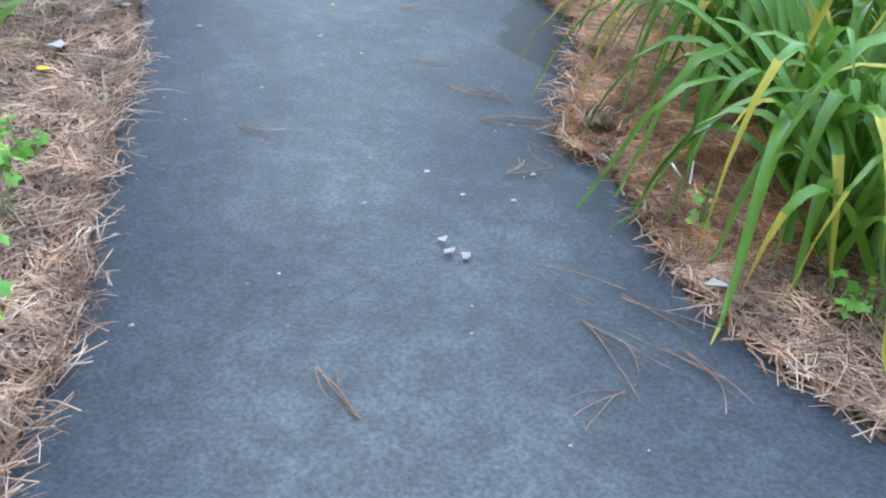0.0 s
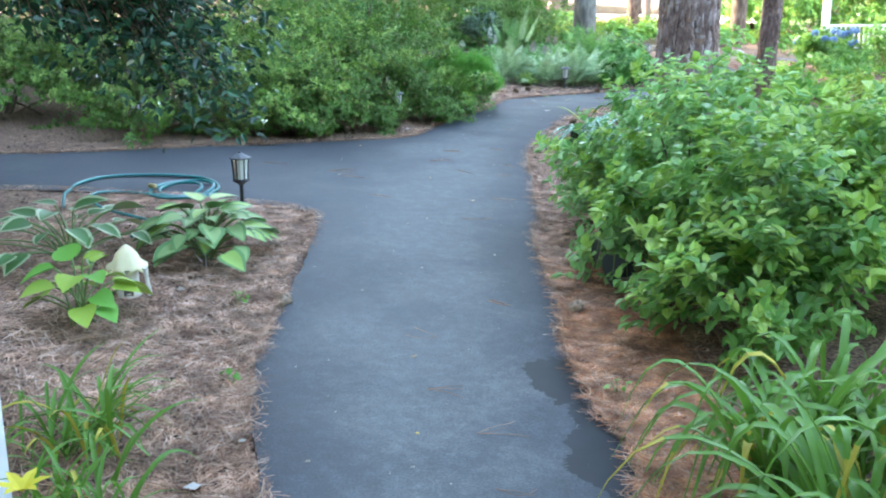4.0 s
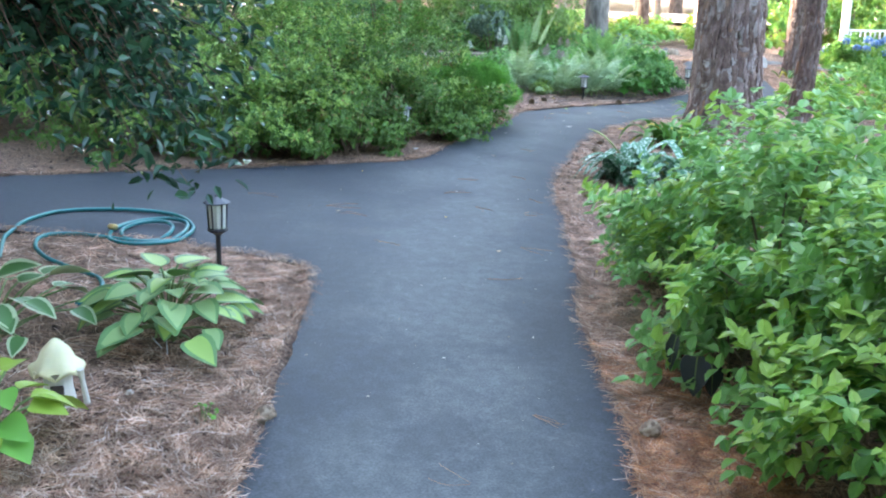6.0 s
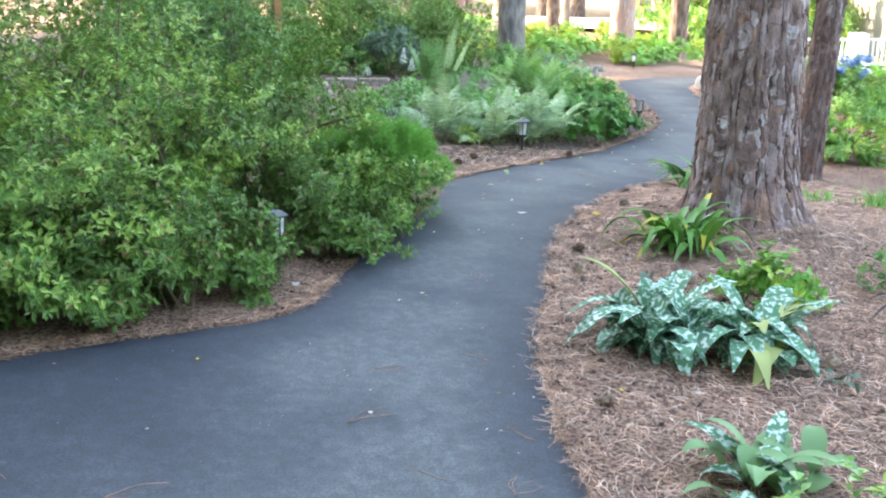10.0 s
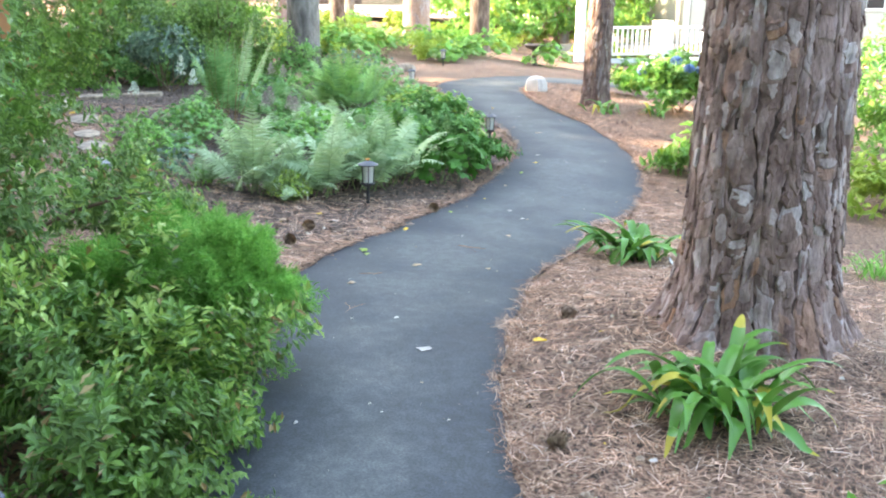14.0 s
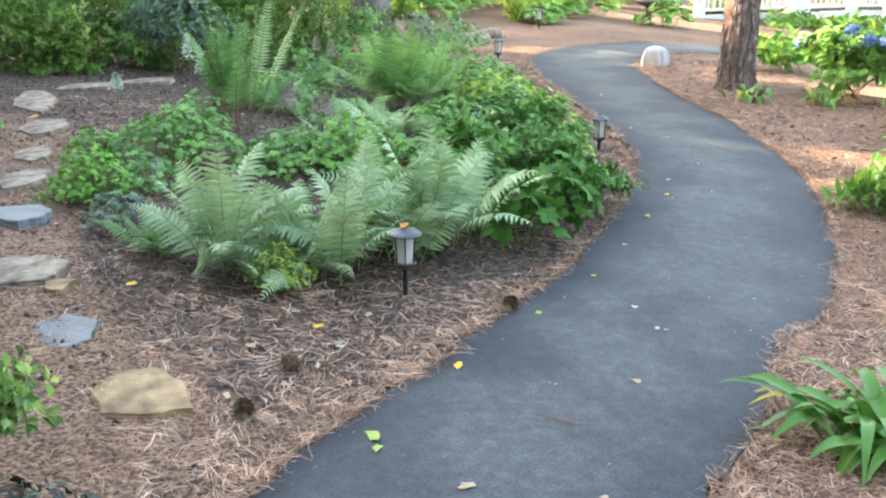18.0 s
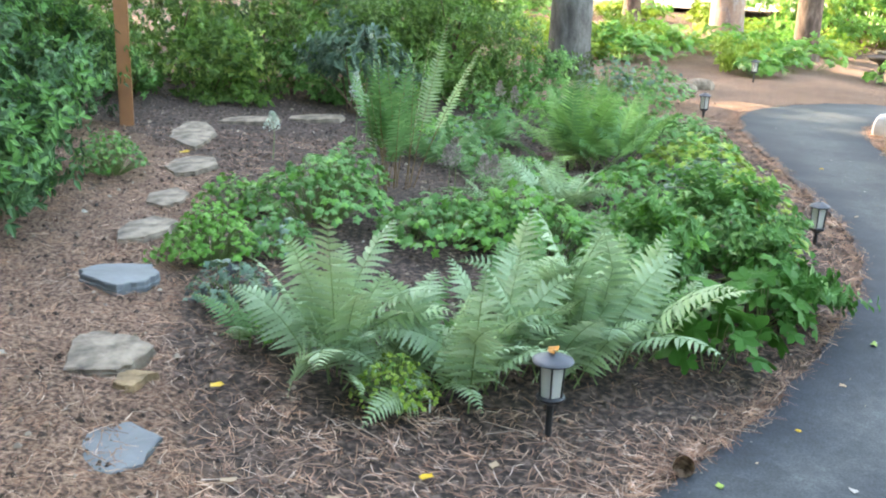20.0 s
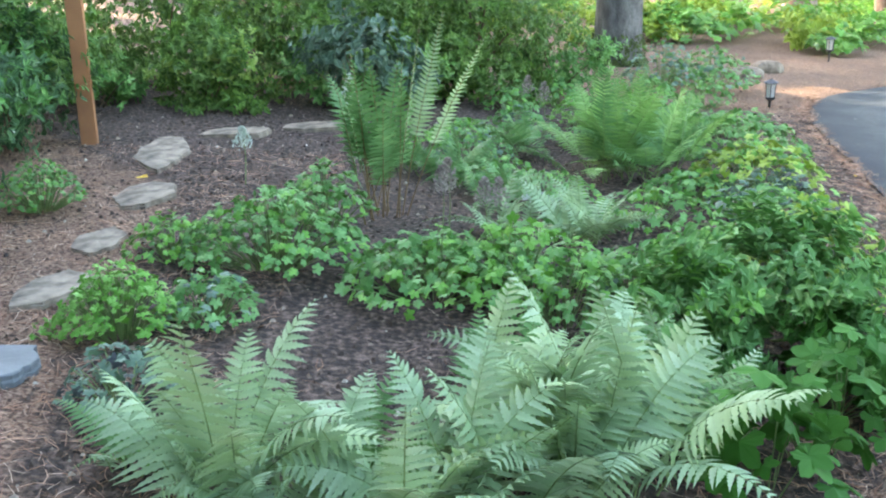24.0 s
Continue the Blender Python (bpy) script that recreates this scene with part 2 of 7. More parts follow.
def soil_material():
    m, n, l, p = material("straw_soil")
    big, fib, fine = tex(n, l, 0.8, 4), tex(n, l, 60, 6), tex(n, l, 120, 3)
    r = ramp(n, [(0.36, (0.05, 0.028, 0.02)), (0.5, (0.185, 0.105, 0.07)), (0.66, (0.36, 0.235, 0.165))])
    l.new(fib.outputs[0], r.inputs[0])
    r2 = ramp(n, [(0.35, (0.6, 0.58, 0.56)), (0.65, (1.15, 1.1, 1.05))])
    l.new(big.outputs[0], r2.inputs[0])
    c = mix(n, l, r.outputs[0], r2.outputs[0], 0.8, "MULTIPLY")
    clod = tex(n, l, 38, 8)
    r3 = ramp(n, [(0.38, (0.022, 0.014, 0.011)), (0.52, (0.068, 0.043, 0.033)), (0.68, (0.19, 0.128, 0.1))])
    l.new(clod.outputs[0], r3.inputs[0])
    at = n.new("ShaderNodeAttribute")
    at.attribute_name = "mulch"  # 1 where the bed is dressed with dark mulch
    ragged = tex(n, l, 9, 6)
    add = n.new("ShaderNodeMath")
    l.new(at.outputs["Fac"], add.inputs[0])
    l.new(ragged.outputs[0], add.inputs[1])
    r4 = ramp(n, [(0.42, (0, 0, 0)), (0.58, (1, 1, 1))])
    half = n.new("ShaderNodeMath")
    half.operation = "MULTIPLY"
    half.inputs[1].default_value = 0.5
    l.new(add.outputs[0], half.inputs[0])
    l.new(half.outputs[0], r4.inputs[0])
    c = mix(n, l, c, r3.outputs[0], r4.outputs[0])
    l.new(c, p.inputs["Base Color"])
    p.inputs["Roughness"].default_value = 0.95
    bump(n, l, p, mix(n, l, fib.outputs[0], fine.outputs[0], 0.4), 0.8, 0.02)
    return m


def bark_material(name, dark, mid, light, scale=1.0, patches=None):
    m, n, l, p = material(name)
    st = tex(n, l, 9 * scale, 5, stretch=(1, 1, 0.35))
    fine = tex(n, l, 45 * scale, 6, stretch=(1, 1, 0.6))
    r = ramp(n, [(0.32, dark), (0.52, mid), (0.72, light)])
    l.new(st.outputs[0], r.inputs[0])
    c = r.outputs[0]
    if patches:  # single plates that differ in colour
        cell = tex(n, l, 13, kind="ShaderNodeTexVoronoi", stretch=(1, 1, 0.3))
        pr = ramp(n, patches)
        l.new(cell.outputs["Color"], pr.inputs[0])
        c = mix(n, l, c, pr.outputs[0], 0.6)
    c = mix(n, l, c, fine.outputs[0], 0.4, "OVERLAY")
    # hollows between ridges get their shade painted into the bark colour
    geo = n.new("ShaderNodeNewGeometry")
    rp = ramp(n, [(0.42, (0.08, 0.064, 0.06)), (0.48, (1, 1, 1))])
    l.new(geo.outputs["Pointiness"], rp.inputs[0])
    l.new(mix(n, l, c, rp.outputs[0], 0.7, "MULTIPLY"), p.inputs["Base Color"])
    p.inputs["Roughness"].default_value = 0.9
    bump(n, l, p, fine.outputs[0], 0.8, 0.012)
    return m


def plate_material(name, tone):
    """Pine bark plates: each plate has its own tone, with grain and weathered scales on it."""
    m, n, l, p = material(name)
    geo = n.new("ShaderNodeNewGeometry")
    stops = [(0.0, (0.17, 0.105, 0.09)), (0.35, (0.225, 0.145, 0.125)), (0.62, (0.28, 0.19, 0.168)), (0.8, (0.32, 0.245, 0.23)), (0.9, (0.42, 0.36, 0.345)), (0.94, (0.25, 0.16, 0.135)), (1.0, (0.36, 0.19, 0.12))]
    r = ramp(n, [(at, tuple(tone * q for q in c)) for at, c in stops])
    l.new(geo.outputs["Random Per Island"], r.inputs[0])
    g1, g2 = tex(n, l, 22, 6, stretch=(1, 1, 0.45)), tex(n, l, 90, 5, stretch=(1, 1, 0.5))
    r1 = ramp(n, [(0.33, (0.5, 0.45, 0.43)), (0.5, (0.95, 0.93, 0.92)), (0.68, (1.45, 1.47, 1.52))])
    l.new(g1.outputs[0], r1.inputs[0])
    c = mix(n, l, r.outputs[0], r1.outputs[0], 0.85, "MULTIPLY")
    l.new(mix(n, l, c, g2.outputs[0], 0.35, "OVERLAY"), p.inputs["Base Color"])
    p.inputs["Roughness"].default_value = 0.9
    bump(n, l, p, mix(n, l, g1.outputs[0], g2.outputs[0], 0.4), 0.9, 0.02)
    return m


BARK_PLATE = plate_material("bark_plate", 1.0)
YOUNG_PLATE = plate_material("young_bark_plate", 0.72)
FURROW = plain_material("bark_furrow", (0.075, 0.047, 0.04), 0.95, vary=0.4, scale=20, relief=0.6)
ASPHALT, SOIL = asphalt_material(), soil_material()
WET = plain_material("wet_asphalt", (0.006, 0.009, 0.014), 0.55, vary=0.3, scale=9, relief=0)
WET.node_tree.nodes["Principled BSDF"].inputs["Specular IOR Level"].default_value = 0.25
STRAW = island_material("pine_straw", [(0, (0.1, 0.042, 0.024)), (0.35, (0.32, 0.16, 0.092)), (0.8, (0.46, 0.28, 0.19)), (1, (0.6, 0.45, 0.35))], tufts=True)
RED_STRAW = island_material("fresh_pine_straw", [(0, (0.14, 0.042, 0.018)), (0.4, (0.34, 0.12, 0.045)), (0.75, (0.46, 0.19, 0.08)), (1, (0.6, 0.33, 0.17))], tufts=True)
PALE_STRAW = island_material("pale_pine_straw", [(0, (0.25, 0.115, 0.07)), (0.35, (0.51, 0.285, 0.185)), (0.8, (0.67, 0.44, 0.325)), (1, (0.78, 0.62, 0.52))], tufts=True)
DRY_LEAF = island_material("fallen_leaf", [(0, (0.25, 0.13, 0.06)), (0.5, (0.45, 0.3, 0.18)), (1, (0.6, 0.5, 0.4))])
DEAD_GRASS = island_material("dead_grass", [(0, (0.3, 0.2, 0.11)), (0.6, (0.46, 0.35, 0.22)), (1, (0.6, 0.5, 0.36))])
PALE = plain_material("pale_chip", (0.45, 0.41, 0.37), 0.8)
PETAL = plain_material("faded_petal", (0.4, 0.3, 0.28), 0.8)
YELLOW_LEAF = plain_material("yellow_leaf", (0.75, 0.45, 0.03), 0.6)
GREEN_LEAF = plain_material("fallen_green_leaf", (0.3, 0.42, 0.08), 0.6)
CONE = island_material("cone_scale", [(0, (0.16, 0.1, 0.07)), (0.6, (0.36, 0.25, 0.17)), (1, (0.52, 0.4, 0.3))])
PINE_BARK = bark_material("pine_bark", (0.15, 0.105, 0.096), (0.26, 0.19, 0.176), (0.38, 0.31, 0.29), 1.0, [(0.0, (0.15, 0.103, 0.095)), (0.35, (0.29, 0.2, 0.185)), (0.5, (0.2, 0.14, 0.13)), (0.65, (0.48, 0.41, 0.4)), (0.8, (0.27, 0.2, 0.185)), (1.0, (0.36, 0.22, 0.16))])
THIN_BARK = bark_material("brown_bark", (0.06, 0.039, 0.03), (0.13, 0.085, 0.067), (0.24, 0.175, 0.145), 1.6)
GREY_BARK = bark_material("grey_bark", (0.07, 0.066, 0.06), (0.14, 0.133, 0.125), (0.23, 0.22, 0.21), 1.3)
MOSS = plain_material("moss", (0.07, 0.1, 0.03), 0.95, vary=0.5, scale=20)
TWIG = plain_material("twig", (0.14, 0.095, 0.06), 0.85)
STEM = plain_material("green_stem", (0.16, 0.24, 0.08), 0.6)
RUST_STEM = plain_material("russet_stem", (0.2, 0.12, 0.05), 0.7)
BLACK_PAINT = plain_material("black_paint", (0.02, 0.02, 0.022), 0.45, vary=0.3)
ROOF_GREY = plain_material("lantern_cap_grey", (0.09, 0.095, 0.11), 0.5)
FROST, _n, _l, _p = material("frosted_glass")
_p.inputs["Base Color"].default_value = (0.66, 0.66, 0.61, 1)
_p.inputs["Roughness"].default_value, _p.inputs["Transmission Weight"].default_value = 0.35, 0.15
WHITE_PAINT = plain_material("white_paint", (0.66, 0.66, 0.66), 0.5, vary=0.05, scale=3)
HOSE = plain_material("hose_rubber", (0.005, 0.16, 0.16), 0.35, vary=0.15)
BRASS = plain_material("brass", (0.6, 0.45, 0.2), 0.35, 0.9)
CREAM = plain_material("cream_resin", (0.75, 0.66, 0.4), 0.6, vary=0.12)
CREAM_PALE = plain_material("pale_resin", (0.72, 0.68, 0.6), 0.7, vary=0.12)
CEDAR = plain_material("cedar", (0.33, 0.14, 0.06), 0.75, vary=0.2, scale=5)
STONE = plain_material("flagstone", (0.235, 0.185, 0.14), 0.9, vary=0.6, scale=14, relief=0.7)
SAND_STONE = plain_material("sandstone", (0.3, 0.2, 0.11), 0.92, vary=0.55, scale=11, relief=0.7)
SLATE = plain_material("slate", (0.125, 0.14, 0.148), 0.6, vary=0.2, scale=5, relief=0.5)
BOULDER = plain_material("pale_boulder", (0.5, 0.48, 0.46), 0.9, vary=0.2, scale=9, relief=0.6)
BIRDBATH = plain_material("dark_concrete", (0.08, 0.06, 0.05), 0.8)
BRICK = plain_material("brick_red", (0.3, 0.09, 0.05), 0.85)
SHUTTER = plain_material("shutter_green", (0.03, 0.05, 0.035), 0.5, vary=0.1)
DECK = plain_material("deck_grey", (0.11, 0.1, 0.09), 0.85, vary=0.3, scale=6)
SIDING = plain_material("siding_cream", (0.42, 0.39, 0.33), 0.6, vary=0.04, scale=2)
GLASS_DARK, _n, _l, _p = material("window_glass")
_p.inputs["Base Color"].default_value = (0.02, 0.025, 0.03, 1)
_p.inputs["Roughness"].default_value = 0.05
AZALEA = leaf_material("azalea_leaf", (0.08, 0.17, 0.035), (0.15, 0.29, 0.06), (0.26, 0.42, 0.1), 0.38, translucence=0.3)
AZALEA_TIP = leaf_material("azalea_tip", (0.32, 0.46, 0.09), (0.42, 0.56, 0.14), (0.52, 0.64, 0.21), 0.4, translucence=0.3)
SPENT = leaf_material("spent_flower", (0.3, 0.16, 0.06), (0.42, 0.26, 0.12), (0.55, 0.38, 0.22), 0.7)
MINT = leaf_material("mint_green_leaf", (0.2, 0.41, 0.12), (0.31, 0.55, 0.18), (0.43, 0.64, 0.25), 0.32, translucence=0.38, gloss=0.5)
AZALEA_DARK = leaf_material("deep_azalea_leaf", (0.08, 0.16, 0.04), (0.16, 0.28, 0.07), (0.26, 0.39, 0.12), translucence=0.3)
DEEP = leaf_material("deep_green_leaf", (0.05, 0.12, 0.05), (0.085, 0.19, 0.08), (0.15, 0.28, 0.12), 0.5)
FINE_GREEN = leaf_material("feathery_leaf", (0.15, 0.4, 0.08), (0.25, 0.54, 0.12), (0.36, 0.65, 0.18), 0.55, translucence=0.4)
OVATE = leaf_material("ovate_leaf", (0.14, 0.32, 0.075), (0.23, 0.44, 0.1), (0.35, 0.56, 0.15), 0.33, translucence=0.38, gloss=0.5)
OVATE_TIP = leaf_material("young_sunlit_ovate_leaf", (0.33, 0.49, 0.08), (0.44, 0.61, 0.12), (0.54, 0.69, 0.18), 0.3, translucence=0.4, gloss=0.5)
HOLLY = leaf_material("glossy_dark_leaf", (0.018, 0.06, 0.034), (0.035, 0.1, 0.055), (0.07, 0.17, 0.085), 0.24, translucence=0.08)
LILY = leaf_material("daylily_blade", (0.08, 0.19, 0.025), (0.15, 0.31, 0.045), (0.23, 0.41, 0.08), 0.36, translucence=0.3)
LILY_DRY = leaf_material("yellowed_blade", (0.5, 0.4, 0.05), (0.6, 0.45, 0.06), (0.55, 0.5, 0.2), 0.6)
CASTIRON = leaf_material("broad_blade", (0.07, 0.2, 0.035), (0.12, 0.3, 0.055), (0.2, 0.4, 0.09), 0.38)
HOSTA_LEAF = leaf_material("hosta_leaf", (0.16, 0.3, 0.13), (0.22, 0.38, 0.16), (0.32, 0.47, 0.2), 0.5)
HOSTA_PALE = leaf_material("hosta_pale_leaf", (0.34, 0.48, 0.2), (0.42, 0.55, 0.24), (0.5, 0.6, 0.28), 0.5)
HOSTA_CENTRE = leaf_material("hosta_yellow_green_centre", (0.42, 0.58, 0.14), (0.52, 0.67, 0.19), (0.6, 0.7, 0.25), 0.45, translucence=0.25)
HOSTA_GREEN = leaf_material("hosta_green_leaf", (0.06, 0.16, 0.05), (0.1, 0.22, 0.07), (0.15, 0.3, 0.1), 0.5)
HOSTA_RIM = leaf_material("hosta_cream_rim", (0.5, 0.55, 0.33), (0.58, 0.62, 0.4), (0.62, 0.65, 0.45), 0.5)
LUNGWORT = leaf_material("spotted_leaf", (0.07, 0.2, 0.1), (0.1, 0.27, 0.14), (0.15, 0.33, 0.19), 0.55, (0.55, 0.7, 0.6), 48)
# lungwort leaves with the yellow of sunlight put into their colour
LUNGWORT_SUNLIT = leaf_material("sunlit_yellow_leaf", (0.42, 0.44, 0.12), (0.5, 0.5, 0.18), (0.55, 0.56, 0.28), 0.55)
FERN_SILVER = leaf_material("silver_fern", (0.33, 0.45, 0.26), (0.45, 0.58, 0.36), (0.58, 0.69, 0.48), 0.5, translucence=0.3)
FERN_MID = leaf_material("mid_green_fern", (0.14, 0.29, 0.1), (0.2, 0.38, 0.15), (0.29, 0.47, 0.2), 0.55, translucence=0.3)
FERN_PALE = leaf_material("pale_fern_tip", (0.42, 0.54, 0.28), (0.5, 0.61, 0.35), (0.57, 0.66, 0.42), 0.6, translucence=0.25)
FERN_BRIGHT = leaf_material("bright_fern", (0.24, 0.43, 0.13), (0.33, 0.54, 0.18), (0.41, 0.62, 0.24), 0.55, translucence=0.35)
MOUND = leaf_material("lobed_leaf", (0.1, 0.26, 0.07), (0.16, 0.36, 0.1), (0.25, 0.47, 0.17), 0.5, translucence=0.25)
MAPLE = leaf_material("maple_like_leaf", (0.04, 0.15, 0.022), (0.065, 0.205, 0.034), (0.1, 0.265, 0.055), 0.6, translucence=0.2, gloss=0.2)
MOUND_BRIGHT = leaf_material("bright_lobed_leaf", (0.14, 0.36, 0.05), (0.2, 0.46, 0.08), (0.29, 0.56, 0.13), 0.5, translucence=0.25)
CHARTREUSE = leaf_material("chartreuse_leaf", (0.3, 0.42, 0.05), (0.4, 0.52, 0.08), (0.5, 0.6, 0.14), 0.5)
BLUE_LEAF = leaf_material("blue_grey_leaf", (0.09, 0.16, 0.12), (0.14, 0.23, 0.165), (0.25, 0.34, 0.25), 0.5)
PURPLE_LEAF = leaf_material("dark_purple_leaf", (0.02, 0.025, 0.03), (0.04, 0.045, 0.05), (0.07, 0.08, 0.07), 0.5)
# leaves whose colour already holds the yellow of sunlight
SUN_YELLOW = leaf_material("sunny_leaf", (0.25, 0.36, 0.05), (0.38, 0.47, 0.08), (0.5, 0.56, 0.14), 0.6, translucence=0.35)
CROWN = leaf_material("canopy_leaf", (0.05, 0.11, 0.025), (0.08, 0.16, 0.035), (0.14, 0.22, 0.05), 0.6)
BLUE_PETAL = leaf_material("blue_petal", (0.13, 0.24, 0.58), (0.2, 0.34, 0.68), (0.34, 0.47, 0.78), 0.6)
PINK_PETAL = leaf_material("pink_plume", (0.4, 0.28, 0.3), (0.5, 0.36, 0.38), (0.6, 0.48, 0.48), 0.8)
WHITE_PETAL = leaf_material("white_petal", (0.7, 0.72, 0.68), (0.78, 0.78, 0.75), (0.82, 0.82, 0.8), 0.7)
YELLOW_PETAL = leaf_material("yellow_petal", (0.75, 0.5, 0.03), (0.8, 0.6, 0.05), (0.85, 0.7, 0.1), 0.6)


# ---- building blocks ----
def mesh_of(name, verts, faces, mats, index=None, smooth=False):
    me = bpy.data.meshes.new(name)
    me.from_pydata([tuple(v) for v in verts], [], faces)
    for m in mats if isinstance(mats, (list, tuple)) else [mats]:
        me.materials.append(m)
    if index is not None:
        me.polygons.foreach_set("material_index", np.asarray(index, dtype=np.int32))
    if smooth:
        me.polygons.foreach_set("use_smooth", np.ones(len(me.polygons), dtype=bool))
    me.update()
    return me


def thing(name, x, y, z, label, category, group="", kind="", rz=0.0):
    ob = new(name)
    ob.matrix_world = pose(x, y, z, 0, 0, rz)
    return tagged(ob, label, category, group, kind)


def piece(name, me, parent, label="", m=None):
    ob = new(name, me)
    ob.parent = parent
    if m is not None:
        ob.matrix_basis = m
    return tagged(ob, label)


def part(name, bm, mat, parent, label="", smooth=False, m=None):
    me = bpy.data.meshes.new(name)
    bm.to_mesh(me)
    bm.free()
    for k in mat if isinstance(mat, (list, tuple)) else [mat]:
        me.materials.append(k)
    if smooth:
        me.polygons.foreach_set("use_smooth", np.ones(len(me.polygons), dtype=bool))
    return piece(name, me, parent, label, m)


def box(w, d, h, bevel=0.004, at=(0, 0, 0)):
    bm = bmesh.new()
    bmesh.ops.create_cube(bm, size=1, matrix=Matrix.Translation(at) @ Matrix.Diagonal((w, d, h, 1)))
    if bevel:
        bmesh.ops.bevel(bm, geom=bm.edges[:], offset=bevel, segments=2, affect="EDGES")
    return bm


def lathe(profile, sides=24):
    """A body turned from (radius, z) rows."""
    bm = bmesh.new()
    rings = [[bm.verts.new((r * math.cos(2 * math.pi * k / sides), r * math.sin(2 * math.pi * k / sides), z)) for k in range(sides)] for r, z in profile]
    for a, b in zip(rings[:-1], rings[1:]):
        for k in range(sides):
            bm.faces.new((a[k], a[(k + 1) % sides], b[(k + 1) % sides], b[k]))
    bm.faces.new(rings[0][::-1])
    bm.faces.new(rings[-1])
    return bm


class Blades:
    """Gathers leaves, blades and stems into one mesh."""

    def __init__(self):
        self.v, self.f, self.i = [], [], []
        self.n = 0

    def add(self, verts, faces, mat=0):
        self.v.append(np.asarray(verts, float))
        self.f += [tuple(k + self.n for k in f) for f in faces]
        self.i += [mat] * len(faces)
        self.n += len(verts)

    def strip(self, mid, half, side, up=None, fold=0.0, mat=0):
        """A ribbon along the points mid, of the half widths, spread along side; fold lifts its edges."""
        mid, half, side = np.asarray(mid, float), np.asarray(half, float), np.asarray(side, float)
        lift = 0 if up is None else np.asarray(up) * (half * fold)[:, None]
        a, b = mid - side * half[:, None] + lift, mid + side * half[:, None] + lift
        n = len(mid)
        if up is None or fold == 0:
            self.add(np.vstack([a, b]), [(k, k + 1, n + k + 1, n + k) for k in range(n - 1)], mat)
        else:
            self.add(np.vstack([a, mid, b]), [(k, k + 1, n + k + 1, n + k) for k in range(n - 1)] + [(n + k, n + k + 1, 2 * n + k + 1, 2 * n + k) for k in range(n - 1)], mat)

    def tube(self, pts, radii, sides=5, mat=0):
        pts = np.asarray(pts, float)
        radii = np.broadcast_to(radii, len(pts))
        d = np.gradient(pts, axis=0)
        d /= np.linalg.norm(d, axis=1)[:, None] + 1e-9
        ref = np.array([0, 0, 1.0]) if abs(d[0][2]) < 0.9 else np.array([1.0, 0, 0])
        s = np.cross(d, ref)
        s /= np.linalg.norm(s, axis=1)[:, None] + 1e-9
        t = np.cross(d, s)
        ang = np.arange(sides) * 2 * np.pi / sides
        rings = pts[:, None] + radii[:, None, None] * (np.cos(ang)[None, :, None] * s[:, None] + np.sin(ang)[None, :, None] * t[:, None])
        n = len(pts)
        self.add(rings.reshape(-1, 3), [(i * sides + k, i * sides + (k + 1) % sides, (i + 1) * sides + (k + 1) % sides, (i + 1) * sides + k)
                                        for i in range(n - 1) for k in range(sides)] + [tuple((n - 1) * sides + k for k in range(sides))], mat)

    def leaves(self, pos, axis, normal, length, width, shape=((0, 0.1), (0.35, 1), (0.7, 0.75), (1, 0.02)), cup=0.15, bend=0.2, mat=0):
        """Many leaves at once: at pos, pointing along axis, facing normal; shape rows are (along, half width)."""
        pos, axis, normal = (np.asarray(q, float) for q in (pos, axis, normal))
        axis = axis / (np.linalg.norm(axis, axis=1)[:, None] + 1e-9)
        side = np.cross(axis, normal)
        side /= np.linalg.norm(side, axis=1)[:, None] + 1e-9
        normal = np.cross(side, axis)
        length, width = np.broadcast_to(length, len(pos)), np.broadcast_to(width, len(pos))
        rows = []
        for s, w in shape:
            c = pos + axis * (length * s)[:, None] - normal * (length * bend * s * s)[:, None]
            h = width * w * 0.5
            rows += [c - side * h[:, None] + normal * (h * cup * 2)[:, None], c, c + side * h[:, None] + normal * (h * cup * 2)[:, None]]
        k, r = len(shape), np.stack(rows, 1)
        faces = []
        for i in range(k - 1):
            a, b = 3 * i, 3 * i + 3
            faces += [(a, b, b + 1, a + 1), (a + 1, b + 1, b + 2, a + 2)]
        base = self.n + np.arange(len(pos)) * 3 * k
        self.v.append(r.reshape(-1, 3))
        fa = np.array(faces)
        self.f += [tuple(q) for q in (base[:, None, None] + fa[None]).reshape(-1, 4).tolist()]
        self.i += [mat] * (len(pos) * len(faces)) if np.isscalar(mat) else np.repeat(mat, len(faces)).tolist()
        self.n += len(pos) * 3 * k

    def flat_leaves(self, pos, axis, normal, length, width, mat=0):
        """Small leaves as bent lozenges of two faces."""
        pos, axis, normal = (np.asarray(q, float) for q in (pos, axis, normal))
        axis = unit(axis)
        side = unit(np.cross(axis, normal))
        normal = np.cross(side, axis)
        length, width = np.broadcast_to(length, len(pos))[:, None], np.broadcast_to(width, len(pos))[:, None]
        mid = pos + axis * length * 0.52
        r = np.stack([pos, mid - side * width * 0.5 + normal * width * 0.12, pos + axis * length - normal * length * 0.15, mid + side * width * 0.5 + normal * width * 0.12], 1)
        base = self.n + np.arange(len(pos))[:, None] * 4
        self.v.append(r.reshape(-1, 3))
        self.f += [tuple(q) for q in np.stack([base + [0, 1, 2], base + [0, 2, 3]], 1).reshape(-1, 3).tolist()]
        self.i += np.repeat(np.broadcast_to(mat, len(pos)), 2).tolist()
        self.n += len(pos) * 4

